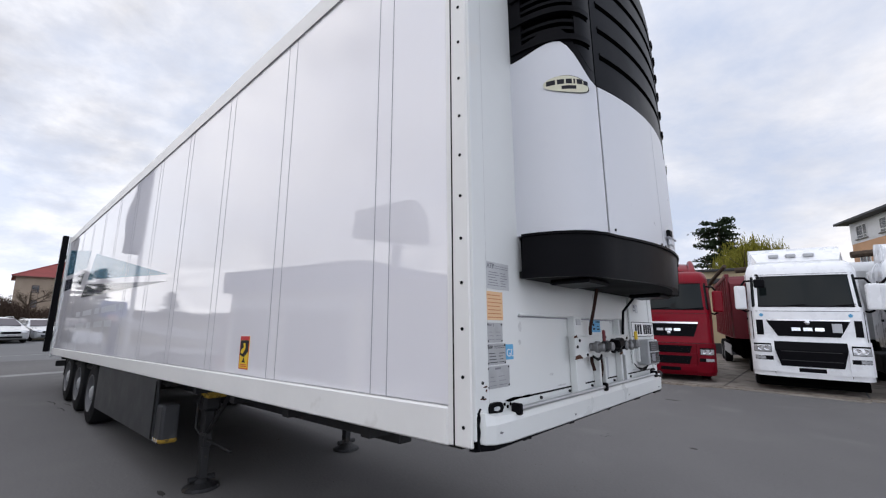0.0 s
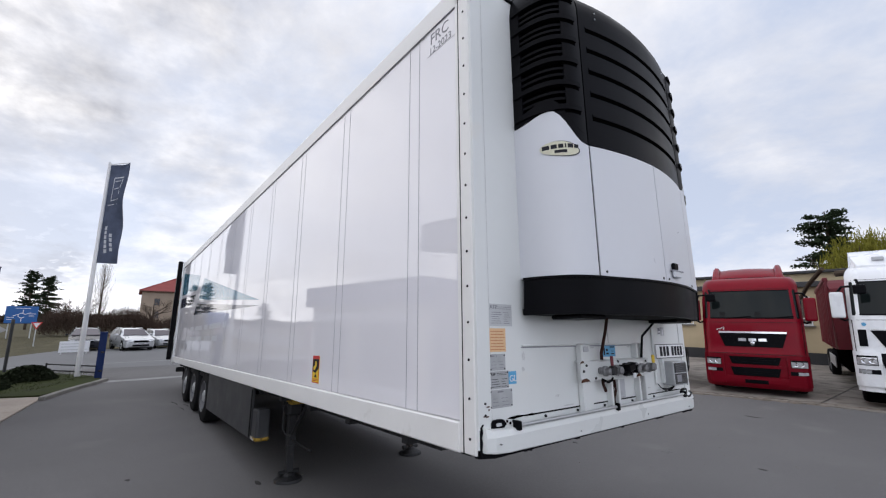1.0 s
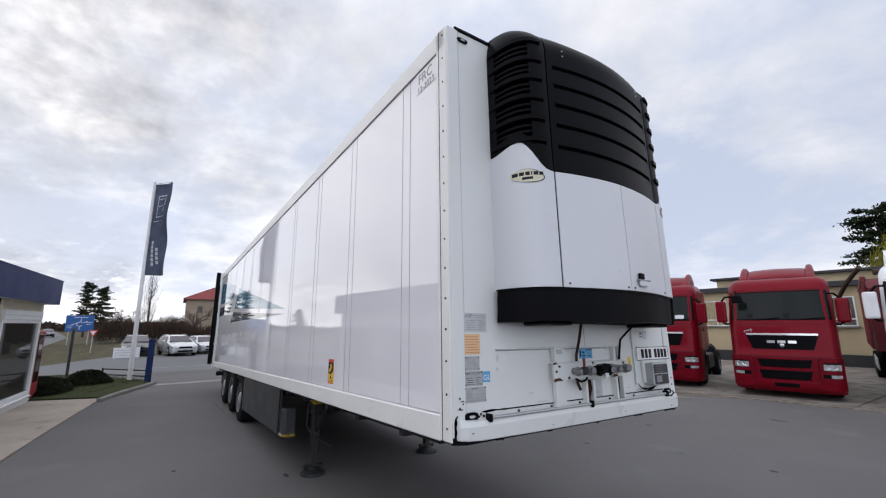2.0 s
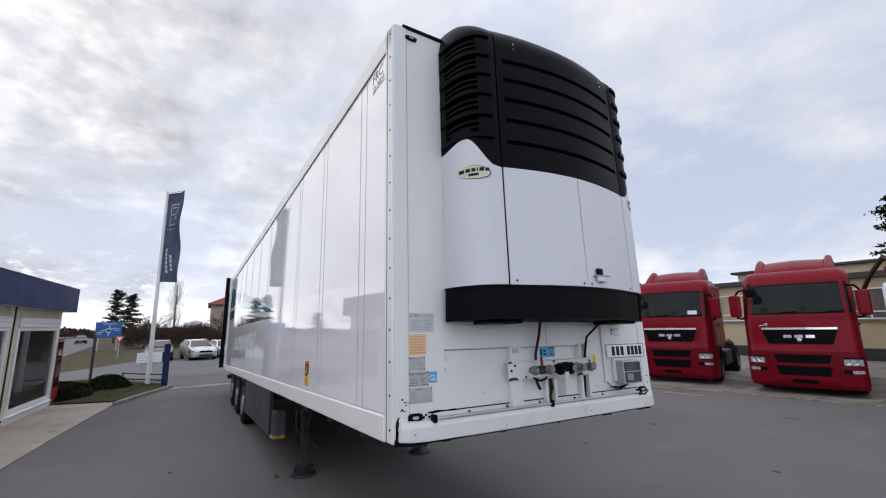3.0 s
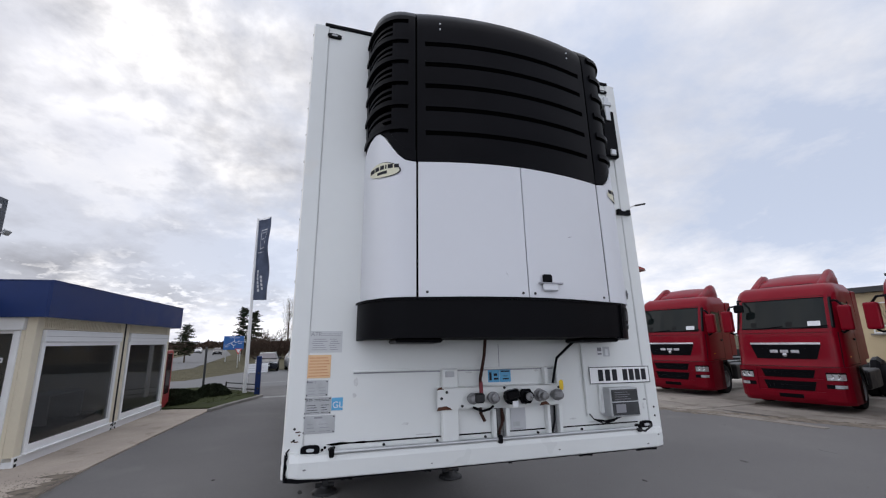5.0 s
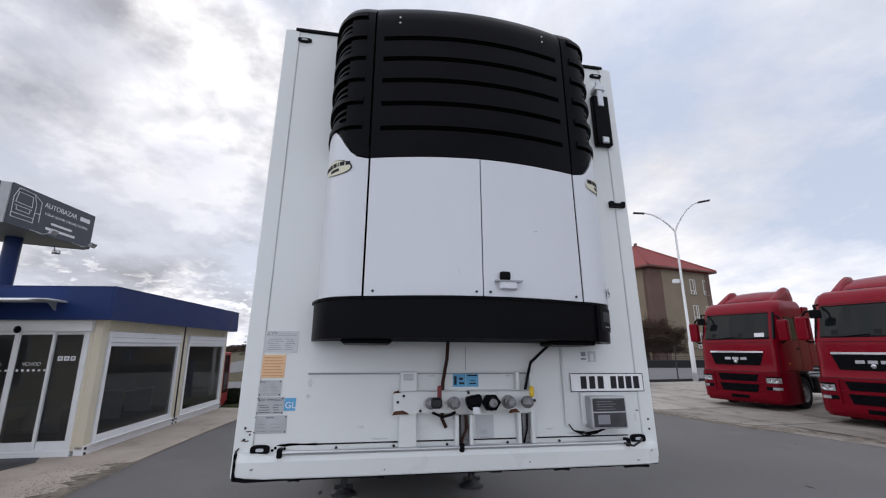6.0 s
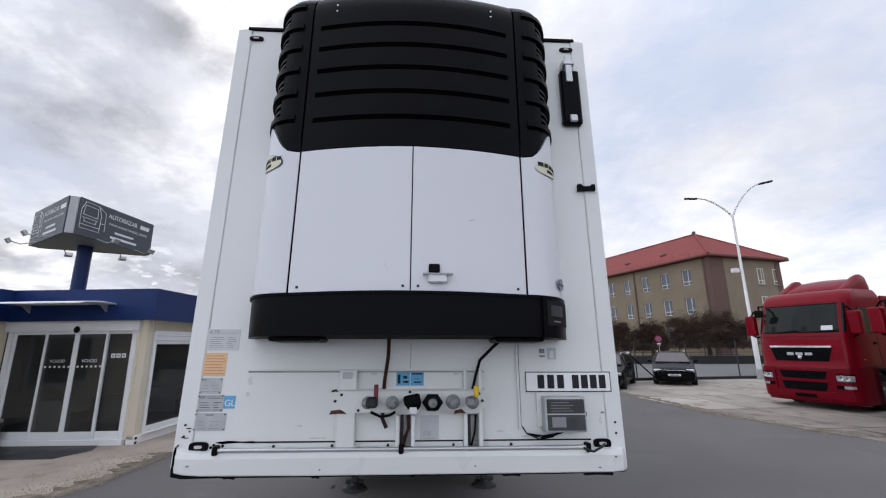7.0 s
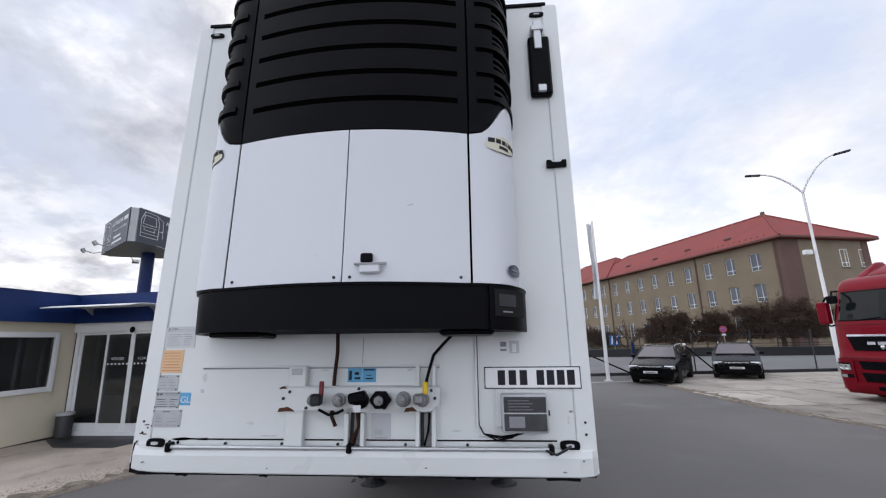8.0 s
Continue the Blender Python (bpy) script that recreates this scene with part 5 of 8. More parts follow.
for y0, y1, dx, fixed in ((0.31, 0.93, 0.05, True), (0.86, 1.56, 0.0, False), (1.56, 2.28, 0.0, False), (2.22, 3.03, 0.05, True)):
    leaf = part("door_stile", box((dx - 0.02, y0, 0.14), (dx + 0.03, y0 + 0.055, 2.40), 0.006), M["pvc"], office, "white door leaf")
    part("leaf_stile", box((dx - 0.02, y1 - 0.055, 0.14), (dx + 0.03, y1, 2.40), 0.006), M["pvc"], leaf)
    part("leaf_rail", box((dx - 0.02, y0 + 0.055, 0.14), (dx + 0.03, y1 - 0.055, 0.30), 0.006), M["pvc"], leaf)
    part("leaf_rail", box((dx - 0.02, y0 + 0.055, 2.34), (dx + 0.03, y1 - 0.055, 2.40), 0.006), M["pvc"], leaf)
    pane = part("door_pane", box((dx, y0 + 0.055, 0.30), (dx + 0.008, y1 - 0.055, 2.34)), M["pane"], leaf, "dark glass")
    pane.visible_shadow = False
    if not fixed:
        for k in range(6):
            y = y0 + 0.09 + k * (y1 - y0 - 0.2) / 5
            part("safety_mark", box((-0.004, y - 0.022, 1.62), (-0.0015, y + 0.022, 1.66)), M["ink"], leaf)
        lettering("door_word", "VCHOD", Matrix.Translation((-0.003, (y0 + y1) / 2, 1.73)) @ pose(0, 0, 0, 90, 0, -90), 0.095, M["ink"], leaf, 0.001, "CENTER")
    if y0 < 0.5:
        for k in range(3):
            part("door_pictogram", box((dx - 0.004, y0 + 0.14 + k * 0.12, 1.82), (dx - 0.0015, y0 + 0.235 + k * 0.12, 1.91)), M["ink"], leaf)
            part("pictogram_mark", box((dx - 0.0055, y0 + 0.165 + k * 0.12, 1.845), (dx - 0.0042, y0 + 0.21 + k * 0.12, 1.885)), M["greyink"], leaf)
# set-back wing with a window
wx0, wx1 = -2.35, -0.42
part("wing_wall", box((wx1, 3.16, 0.05), (0.0, 3.26, 2.64)), M["cream"], office, "cream wall panel")
part("wing_wall", box((-9.0, 3.16, 0.05), (wx0, 3.26, 2.64)), M["cream"], office, "cream wall panel")
part("wing_wall", box((wx0, 3.16, 0.05), (wx1, 3.26, 1.08)), M["cream"], office, "cream wall panel")
part("wing_wall", box((wx0, 3.16, 2.42), (wx1, 3.26, 2.64)), M["cream"], office, "cream wall panel")
part("wing_seam", box((-0.012, 3.14, 0.1), (0.012, 3.162, 2.62)), M["seam"], office)
win = part("wing_window", box((wx0, 3.10, 1.08), (wx0 + 0.1, 3.22, 2.42), 0.01), M["pvc"], office, "white window frame")
part("window_stile", box((wx1 - 0.1, 3.10, 1.08), (wx1, 3.22, 2.42), 0.01), M["pvc"], win)
part("window_rail", box((wx0 + 0.1, 3.10, 1.08), (wx1 - 0.1, 3.22, 1.19), 0.01), M["pvc"], win)
part("window_rail", box((wx0 + 0.1, 3.10, 2.30), (wx1 - 0.1, 3.22, 2.42), 0.01), M["pvc"], win)
pane = part("window_pane", box((wx0 + 0.1, 3.15, 1.19), (wx1 - 0.1, 3.16, 2.30)), M["pane"], win, "dark glass")
pane.visible_shadow = False
# fascia and roof
fas = [((-0.32, -0.32, 2.62), (6.62, -0.27, 3.28)), ((-0.32, -0.27, 2.62), (-0.27, 2.86, 3.28)), ((-9.3, 2.86, 2.62), (-0.27, 2.91, 3.28)), ((6.57, -0.27, 2.62), (6.62, 9.3, 3.28)), ((-9.3, 9.25, 2.62), (6.57, 9.3, 3.28)), ((-9.3, 2.91, 2.62), (-9.25, 9.25, 3.28))]
for lo, hi in fas:
    part("fascia", box(lo, hi, 0.004), M["navy"], office, "navy blue fascia panel")
part("fascia_corner", box((-0.335, -0.335, 2.615), (-0.20, -0.318, 3.285)), M["navy"], office)
part("soffit", box((-0.27, -0.27, 2.64), (6.57, 0.0, 2.66)), M["pvc"], office)
part("soffit", box((-0.27, 0.0, 2.64), (0.0, 3.1, 2.66)), M["pvc"], office)
part("soffit", box((-9.25, 2.91, 2.64), (-0.27, 3.16, 2.66)), M["pvc"], office)
part("roof_deck", box((-0.27, -0.27, 3.05), (6.57, 9.25, 3.12)), M["steel"], office)
part("roof_deck", box((-9.25, 2.91, 3.05), (-0.27, 9.25, 3.12)), M["steel"], office)
for lo, hi in fas:
    part("fascia_cap", box((lo[0] - 0.01, lo[1] - 0.01, 3.28), (hi[0] + 0.01, hi[1] + 0.01, 3.30)), M["navy"], office)
# bent glass canopy over the door, on two arms
can = part("door_canopy", loft([[(-0.32 - 0.95 * k, y, 2.98 + 0.07 * math.sin(k * 2.4) - 0.10 * k) for k in lin(0, 1, 9)] + [(-0.32 - 0.95 * k, y, 2.962 + 0.07 * math.sin(k * 2.4) - 0.10 * k) for k in lin(1, 0, 9)] for y in lin(0.55, 2.75, 3)]), M["pvc"], office, "curved pale canopy")
for y in (0.75, 2.45):
    part("canopy_arm", prism([(-0.32, 2.80), (-0.32, 2.97), (-0.9, 2.96), (-0.5, 2.93)], "y", y - 0.015, y + 0.015), M["alu"], can)
# things inside, seen dimly through the glass
for x, y in ((1.2, 2.2), (4.6, 2.0)):
    desk = thing("office_desk", "dim office desk behind the window", "desk", OFFICE @ pose(x, y, 0.14), group="office desks")
    part("desk_top", box((-0.8, -0.4, 0.70), (0.8, 0.4, 0.74), 0.005), M["greylabel"], desk)
    for s in (-0.75, 0.75):
        part("desk_leg", box((s - 0.03, -0.38, 0.0), (s + 0.03, 0.38, 0.70), 0.005), M["greylabel"], desk)
bin_ = thing("litter_bin", "dark grey litter bin beside the office door", "bin", OFFICE @ pose(-0.22, 2.88, 0.02))
part("bin_body", spin([(0.14, 0.0), (0.16, 0.02), (0.17, 0.5), (0.16, 0.52)], (0, 0, 0), "z", 18), M["skirt"], bin_, smooth=True)
part("bin_rim", spin([(0.175, 0.50), (0.18, 0.52), (0.175, 0.56), (0.13, 0.57)], (0, 0, 0), "z", 18), M["galv"], bin_, smooth=True)
vend = thing("vending_machine", "red vending machine beside the end wall of the office", "machine", OFFICE @ pose(6.95, 0.42, 0.0))
part("machine_body", box((-0.30, -0.4, 0.06), (0.30, 0.42, 1.9), 0.03), M["orangered"], vend)
part("machine_plinth", box((-0.28, -0.38, 0.0), (0.28, 0.40, 0.06)), M["black"], vend)
part("machine_front", box((-0.24, -0.42, 0.5), (0.14, -0.395, 1.8), 0.01), M["carglass"], vend, "dark display front")

# ---- pavement, kerb and planting round the office ----
flat("pavement", [(-3.0, -5.75), (-4.55, -4.78), (-6.6, -4.72), (-9.0, -4.5), (-13.6, -4.0), (-15.2, -4.6), (-14.6, -6.4), (-6.0, -9.4), (2.0, -9.4), (2.0, -7.2)], 0.03, 0.08, M["paving"], "worn pale concrete pavement along the office", "pavement")
lawn = flat("lawn", [(-13.4, -4.1), (-14.2, -3.68), (-15.9, -2.98), (-17.0, -2.95), (-21.0, -5.6), (-20.5, -9.0), (-15.0, -9.0)], 0.07, 0.1, M["grass"], "small patch of rough green lawn", "lawn")
kpts = [(-12.9, -4.02), (-13.8, -3.74), (-14.6, -3.44), (-15.4, -3.10), (-16.2, -2.80)]
kerb_run = thing("kerb", "low pale concrete kerb along the lawn", "kerb", kind="structure")
for a, b in zip(kpts, kpts[1:]):
    ang = math.degrees(math.atan2(b[1] - a[1], b[0] - a[0]))
    ln = math.dist(a, b)
    ks = part("kerb_stone", box((0.005, -0.07, -0.03), (ln - 0.005, 0.07, 0.095), 0.015), M["kerb"], kerb_run)
    ks.matrix_basis = pose(a[0], a[1], 0, 0, 0, ang)
flat("gutter", [(-15.75, -2.9), (-16.2, -2.9), (-16.75, 3.5), (-17.6, 12), (-17.3, 12), (-16.3, 3.5)], 0.004, 0.02, M["paintline"], "pale worn gutter strip", "road")
flat("road_line", [(-22.6, -6), (-22.75, -6), (-23.5, 2), (-27, 18), (-26.85, 18), (-23.3, 2)], 0.002, 0.01, M["paintline"], "worn pale road line", "road")


def shrub(name, label, m, sx, sy, h, material, n, leaf, seed, group=""):
    """A low shrub: short stems and many small leaf clumps with gaps."""
    rnd = random.Random(seed)
    root = thing(name, label, "shrub", m, group)
    bm = bmesh.new()
    for _ in range(9):
        a = rnd.uniform(0, 6.28)
        tube([(0.1 * math.cos(a), 0.1 * math.sin(a), 0.0), (sx * 0.5 * math.cos(a), sy * 0.5 * math.sin(a), h * rnd.uniform(0.5, 0.9))], [0.025, 0.008], bm, 5)
    part("stem", bm, M["bark"], root)
    bm = bmesh.new()
    for _ in range(n):
        a, r = rnd.uniform(0, 6.28), rnd.random() ** 0.45
        z = h * (1 - r ** 2.2) * rnd.uniform(0.35, 1.05) + 0.04
        c = Vector((sx * r * math.cos(a), sy * r * math.sin(a), z))
        leaf_clump(bm, c, leaf * rnd.uniform(0.5, 1.3), rnd)
    stuff(part("foliage", bm, material, root))
    return root


def leaf_clump(bm, c, s, rnd):
    """Three crossed leaf blades about a point."""
    for _ in range(2):
        d = Vector((rnd.gauss(0, 1), rnd.gauss(0, 1), rnd.gauss(0, 0.8))).normalized()
        e = d.orthogonal().normalized() * s * 0.42
        vs = [bm.verts.new(p) for p in (c - d * s * 0.5, c + e, c + d * s * 0.6, c - e)]
        bm.faces.new(vs)


shrub("juniper_bush", "low dark juniper bush on the lawn", pose(-16.6, -6.1, 0.05), 1.7, 1.2, 0.30, M["hedge"], 6500, 0.085, 3)
shrub("juniper_bush", "low dark juniper bush on the lawn", pose(-15.3, -6.0, 0.05), 1.2, 1.1, 0.34, M["hedge"], 4500, 0.085, 4)
shrub("juniper_bush", "small dark juniper bush on the lawn edge", pose(-17.2, -4.75, 0.05), 0.75, 0.7, 0.42, M["hedge"], 3200, 0.08, 5)

# ---- flagpoles, posts and signs ----
def flagpole(x, y, height, name_label, cloth, z0, z1, width, ang, prints):
    root = thing("flagpole", name_label, "flagpole", pose(x, y, 0))
    part("pole", tube([(0, 0, 0), (0, 0, height * 0.5), (0, 0, height)], [0.085, 0.065, 0.045], n=14), M["polewhite"], root, smooth=True)
    part("pole_base", box((-0.16, -0.16, 0.0), (0.16, 0.16, 0.04), 0.01), M["galv"], root)
    part("flag_arm", rod((0, 0, z1 + 0.02), (width * math.cos(ang), width * math.sin(ang), z1 + 0.12), 0.014), M["polewhite"], root)

    def cloth_pt(u, v):
        out = 0.06 + width * u * (1 - 0.30 * math.sin(v * 3.0) * (1 - v))
        ripple = 0.20 * u * math.sin(5.5 * (1 - v) + 4.0 * u) * (1 - 0.55 * v) + 0.05 * math.sin(13 * v + 3 * u) * u
        return (out * math.cos(ang) - ripple * math.sin(ang), out * math.sin(ang) + ripple * math.cos(ang), z0 + (z1 - z0) * v + 0.10 * u * v)
    fl = part("flag", shell(cloth_pt, lin(0, 1, 13), 0.0, 1.0, 34, 0.004, 0.008), cloth, root, "hanging flag", smooth=True)
    for u0, u1, v0, v1 in prints:
        for off in (0.0065, -0.0045):
            part("flag_print", shell(cloth_pt, lin(u0, u1, 4), v0, v1, 3, off, 0.002), M["greylabel"], fl, "pale print")
    return root, fl


PRINTS = [(0.28, 0.40, 0.10 + 0.045 * k, 0.135 + 0.045 * k) for k in range(6)] + [(0.52, 0.63, 0.12 + 0.045 * k, 0.153 + 0.045 * k) for k in range(4)]
PRINTS += [(0.25, 0.28, 0.62, 0.86), (0.72, 0.75, 0.62, 0.84), (0.25, 0.75, 0.855, 0.865), (0.25, 0.75, 0.62, 0.628), (0.33, 0.66, 0.74, 0.747), (0.33, 0.66, 0.82, 0.827), (0.12, 0.75, 0.575, 0.582)]
pole_a, flag_a = flagpole(-17.45, -3.58, 7.68, "white flagpole with a slate-blue advertising flag on the lawn edge", M["flag"], 3.94, 7.58, 0.69, radians(58), PRINTS)
pole_b, flag_b = flagpole(-17.2, 6.48, 7.3, "white flagpole with a pale hanging flag in the yard", M["greylabel"], 3.6, 7.1, 0.19, radians(-100), [])
post = thing("blue_post", "navy blue square post beside the flagpole", "post", pose(-16.68, -3.02, 0))
part("post_shaft", box((-0.10, -0.10, 0.0), (0.10, 0.10, 1.52), 0.015), M["navy"], post)
part("post_cap", box((-0.11, -0.11, 1.52), (0.11, 0.11, 1.56), 0.015), M["navy"], post)
part("post_hinge", rod((0.13, 0.0, 0.3), (0.20, 0.06, 0.3), 0.03), M["steel"], post)
part("post_hinge", rod((0.13, 0.0, 0.9), (0.20, 0.06, 0.9), 0.03), M["steel"], post)
bar = thing("gate_rail", "low dark metal rail beside the lawn", "rail", pose(-16.68, -2.98, 0))
part("rail_bar", rod((-0.12, -0.02, 0.42), (-1.9, -1.5, 0.42), 0.025), M["steel"], bar)
part("rail_bar", rod((-0.12, -0.02, 0.22), (-1.9, -1.5, 0.22), 0.025), M["steel"], bar)
part("rail_foot", rod((-1.9, -1.5, 0.0), (-1.9, -1.5, 0.46), 0.03), M["steel"], bar)
gp = thing("fence_post", "dark grey steel post on the grass", "post", pose(-20.2, -5.7, 0))
part("post_shaft", tube([(0, 0, 0), (0.03, 0, 1.9)], 0.05), M["skirt"], gp)
part("post_cap", spin([(0.052, 1.9), (0.052, 1.93), (0.02, 1.95)], (0.03, 0, 0), "z", 12), M["skirt"], gp)
board = thing("display_board", "low white display board in front of a parked car", "board", pose(-30.0, -4.35, 0, 0, 0, 14))
part("board_face", box((-0.03, -0.66, 0.10), (0.03, 0.66, 0.70), 0.008), M["label"], board)
for s in (-0.55, 0.55):
    part("board_leg", box((-0.03, s - 0.03, 0.0), (0.03, s + 0.03, 0.10)), M["galv"], board)
for k in range(3):
    part("board_line", box((0.03, -0.58, 0.22 + 0.16 * k), (0.034, 0.58 - 0.2 * k, 0.26 + 0.16 * k)), M["greylabel"], board)
sign = thing("direction_sign", "blue roundabout direction sign on two grey posts", "road sign", pose(-56.0, -9.85, -0.62, 0, 0, 10))
face = part("sign_face", box((-0.03, -1.14, 2.0), (0.03, 1.14, 3.65), 0.02), M["signblue"], sign, "blue sign face with white arrows")
for s in (-0.8, 0.8):
    part("sign_post", rod((-0.08, s, 0.0), (-0.08, s, 3.5), 0.05), M["galv"], sign)
ring = [(0.032 + 0.0, 0.25 * math.cos(a), 2.75 + 0.22 * math.sin(a)) for a in lin(0.6, 5.6, 14)]
part("sign_ring", tube(ring, 0.03, n=6), M["ink"], face)
for p in (((0.03, 0, 2.5), (0.03, 0, 2.15)), ((0.03, 0.22, 2.85), (0.03, 0.62, 3.05)), ((0.03, -0.22, 2.85), (0.03, -0.62, 2.7)), ((0.03, 0.05, 2.98), (0.03, 0.08, 3.3))):
    part("sign_arrow", rod(p[0], p[1], 0.028, n=6), M["ink"], face)
for y0, y1, z in ((-1.0, -0.5, 2.55), (-1.0, -0.6, 2.35), (0.5, 1.0, 2.9), (0.5, 0.9, 2.7), (-0.5, 0.6, 3.42)):
    part("sign_bar", box((0.03, y0, z), (0.036, y1, z + 0.045)), M["ink"], face)
yld = thing("yield_sign", "red and white triangular yield sign on a grey post", "road sign", pose(-40.0, -7.06, -0.9, 0, 0, 10))
part("sign_post", rod((-0.03, 0, 0), (-0.03, 0, 2.55), 0.03), M["galv"], yld)
tri = part("sign_triangle", prism([(-0.30, 2.55), (0.30, 2.55), (0.0, 2.03)], "x", 0.0, 0.02), M["redlabel"], yld)
part("sign_field", prism([(-0.19, 2.49), (0.19, 2.49), (0.0, 2.16)], "x", 0.02, 0.024), M["ink"], tri)

# ---- three-sided advertising tower behind the office ----
tower = thing("advertising_tower", "slate-grey three-sided advertising box on a navy pole", "billboard", pose(-13.9, -12.95, 0))
part("tower_pole", rod((0, 0, 0), (0, 0, 6.2), 0.24, n=20), M["navy"], tower, "navy pole", smooth=True)
part("pole_foot", spin([(0.5, 0.0), (0.5, 0.05), (0.28, 0.08)], (0, 0, 0), "z", 18), M["navy"], tower)
TP = [Vector((2.28, 1.10, 0)), Vector((-1.84, 1.42, 0)), Vector((-0.02, -2.18, 0))]
T0, T1 = 5.87, 7.22
TS, TZ = 0.94, 1.35 / 1.56
outline = []
for i in range(3):
    p, a, b = TP[i], TP[i - 1], TP[(i + 1) % 3]
    outline += [(p + (a - p).normalized() * 0.22)[:2], (p + (b - p).normalized() * 0.22)[:2]]
part("tower_core", prism(outline, "z", T0 + 0.02, T1 - 0.02), M["billgrey"], tower, "grey metal box with cut corners")
for i in range(3):
    p, q = TP[i], TP[(i + 1) % 3]
    d = (q - p).normalized()
    nrm = Vector((d.y, -d.x, 0))
    if nrm.dot((p + q) / 2) < 0:
        nrm = -nrm
    a = p + d * 0.26
    L = (q - p).length - 0.52
    ang = math.degrees(math.atan2(d.y, d.x))
    face = part("tower_face", box((0, -0.02, T0), (L, 0.02, T1), 0.01), M["billboard"], tower, "slate face with white print")
    flip = nrm.dot(Vector((-d.y, d.x, 0))) < 0   # outward is local -y
    face.matrix_basis = pose(a.x + nrm.x * 0.02, a.y + nrm.y * 0.02, 0, 0, 0, ang if flip else ang)
    # print: read from outside
    o = -1 if flip else 1
    def fx(s):
        return s * TS if flip else L - s * TS
    def fz(z):
        return T0 + (z - 5.88) * TZ
    def bar(s0, z0, s1, z1, name="print_bar"):
        part(name, box((min(fx(s0), fx(s1)), o * 0.02, fz(z0)), (max(fx(s0), fx(s1)), o * 0.024, fz(z1))), M["ink"], face)
    m_txt = (lambda s, z: Matrix.Translation((fx(s), o * 0.021, fz(z))) @ (pose(0, 0, 0, 90, 0, 0) if flip else pose(0, 0, 0, 90, 0, 180)))
    lettering("print_word", "AUTOBAZAR", m_txt(1.33, 6.98), 0.245, M["ink"], face, 0.002)
    bar(3.05, 6.98, 3.58, 7.16)
    lettering("print_word", "VÝKUP | KOMISE | PRODEJ | LEASING", m_txt(1.40, 6.68), 0.122, M["ink"], face, 0.002)
    bar(1.75, 6.36, 2.75, 6.45)
    bar(1.55, 6.12, 2.95, 6.22)
    # truck outline drawing in white lines
    for (s0, z0), (s1, z1) in (((0.12, 6.2), (0.1, 6.95)), ((0.1, 6.95), (0.25, 7.32)), ((0.25, 7.32), (0.85, 7.3)), ((0.85, 7.3), (1.0, 6.95)), ((1.0, 6.95), (0.98, 6.2)), ((0.2, 6.78), (0.85, 6.76)), ((0.2, 6.78), (0.26, 7.18)), ((0.26, 7.18), (0.82, 7.16)), ((0.82, 7.16), (0.85, 6.76)), ((0.18, 6.66), (0.86, 6.65)), ((0.24, 6.5), (0.8, 6.49)), ((0.12, 6.2), (0.98, 6.2)), ((0.12, 6.36), (0.98, 6.36)), ((0.85, 7.3), (1.2, 7.1)), ((1.2, 7.1), (1.22, 6.3)), ((1.0, 6.6), (1.22, 6.62)), ((0.25, 6.62), (0.3, 6.5)), ((0.8, 6.62), (0.78, 6.5))):
        part("print_line", rod((fx(s0), o * 0.022, fz(z0)), (fx(s1), o * 0.022, fz(z1)), 0.011, n=5), M["ink"], face)
    # floodlights on arms under the face
    for s in (0.9, 2.7):
        c = a + d * s
        arm = part("lamp_arm", tube([(c.x, c.y, T0 + 0.05), (c.x + nrm.x * 0.45, c.y + nrm.y * 0.45, T0 - 0.12), (c.x + nrm.x * 0.75, c.y + nrm.y * 0.75, T0 - 0.05)], 0.018), M["galv"], tower)
        fl = part("floodlight", box((-0.13, -0.05, -0.09), (0.13, 0.05, 0.09), 0.01), M["galv"], tower, "grey floodlight")
        fl.matrix_basis = pose(c.x + nrm.x * 0.78, c.y + nrm.y * 0.78, T0 - 0.05, 35, 0, ang)
# ---- lorries ----
def cab_front(z):
    pts = [(0.21, 0.03), (0.27, -0.02), (0.40, -0.07), (1.15, -0.08), (1.30, -0.02), (1.75, 0.0), (2.15, 0.04), (2.25, 0.08), (3.03, 0.33), (3.20, 0.40), (3.38, 0.52), (3.48, 0.74)]
    for (z0, y0), (z1, y1) in zip(pts, pts[1:]):
        if z <= z1:
            return y0 + (y1 - y0) * max(0, (z - z0)) / (z1 - z0)
    return pts[-1][1]


def cab_half(z):
    return 1.24 - 0.03 * max(0, z - 2.2) - (0.10 * ((z - 3.2) / 0.28) ** 2 if z > 3.2 else 0)


def cab_pt(u, z):
    a = abs(u)
    y = cab_front(z) + 0.10 * a ** 2 + (0.22 * ((a - 0.82) / 0.18) ** 2.2 if a > 0.82 else 0)
    return (u * cab_half(z), y, z)


CU = [-1, -0.985, -0.96, -0.92, -0.87, -0.82] + lin(-0.7, 0.7, 9) + [0.82, 0.87, 0.92, 0.96, 0.985, 1]


def ring_at(z, back=2.25):
    h = cab_half(z)
    return [cab_pt(u, z) for u in CU] + [(h, 1.2, z), (h, back - 0.08, z), (h - 0.08, back, z), (-h + 0.08, back, z), (-h, back - 0.08, z), (-h, 1.2, z)]


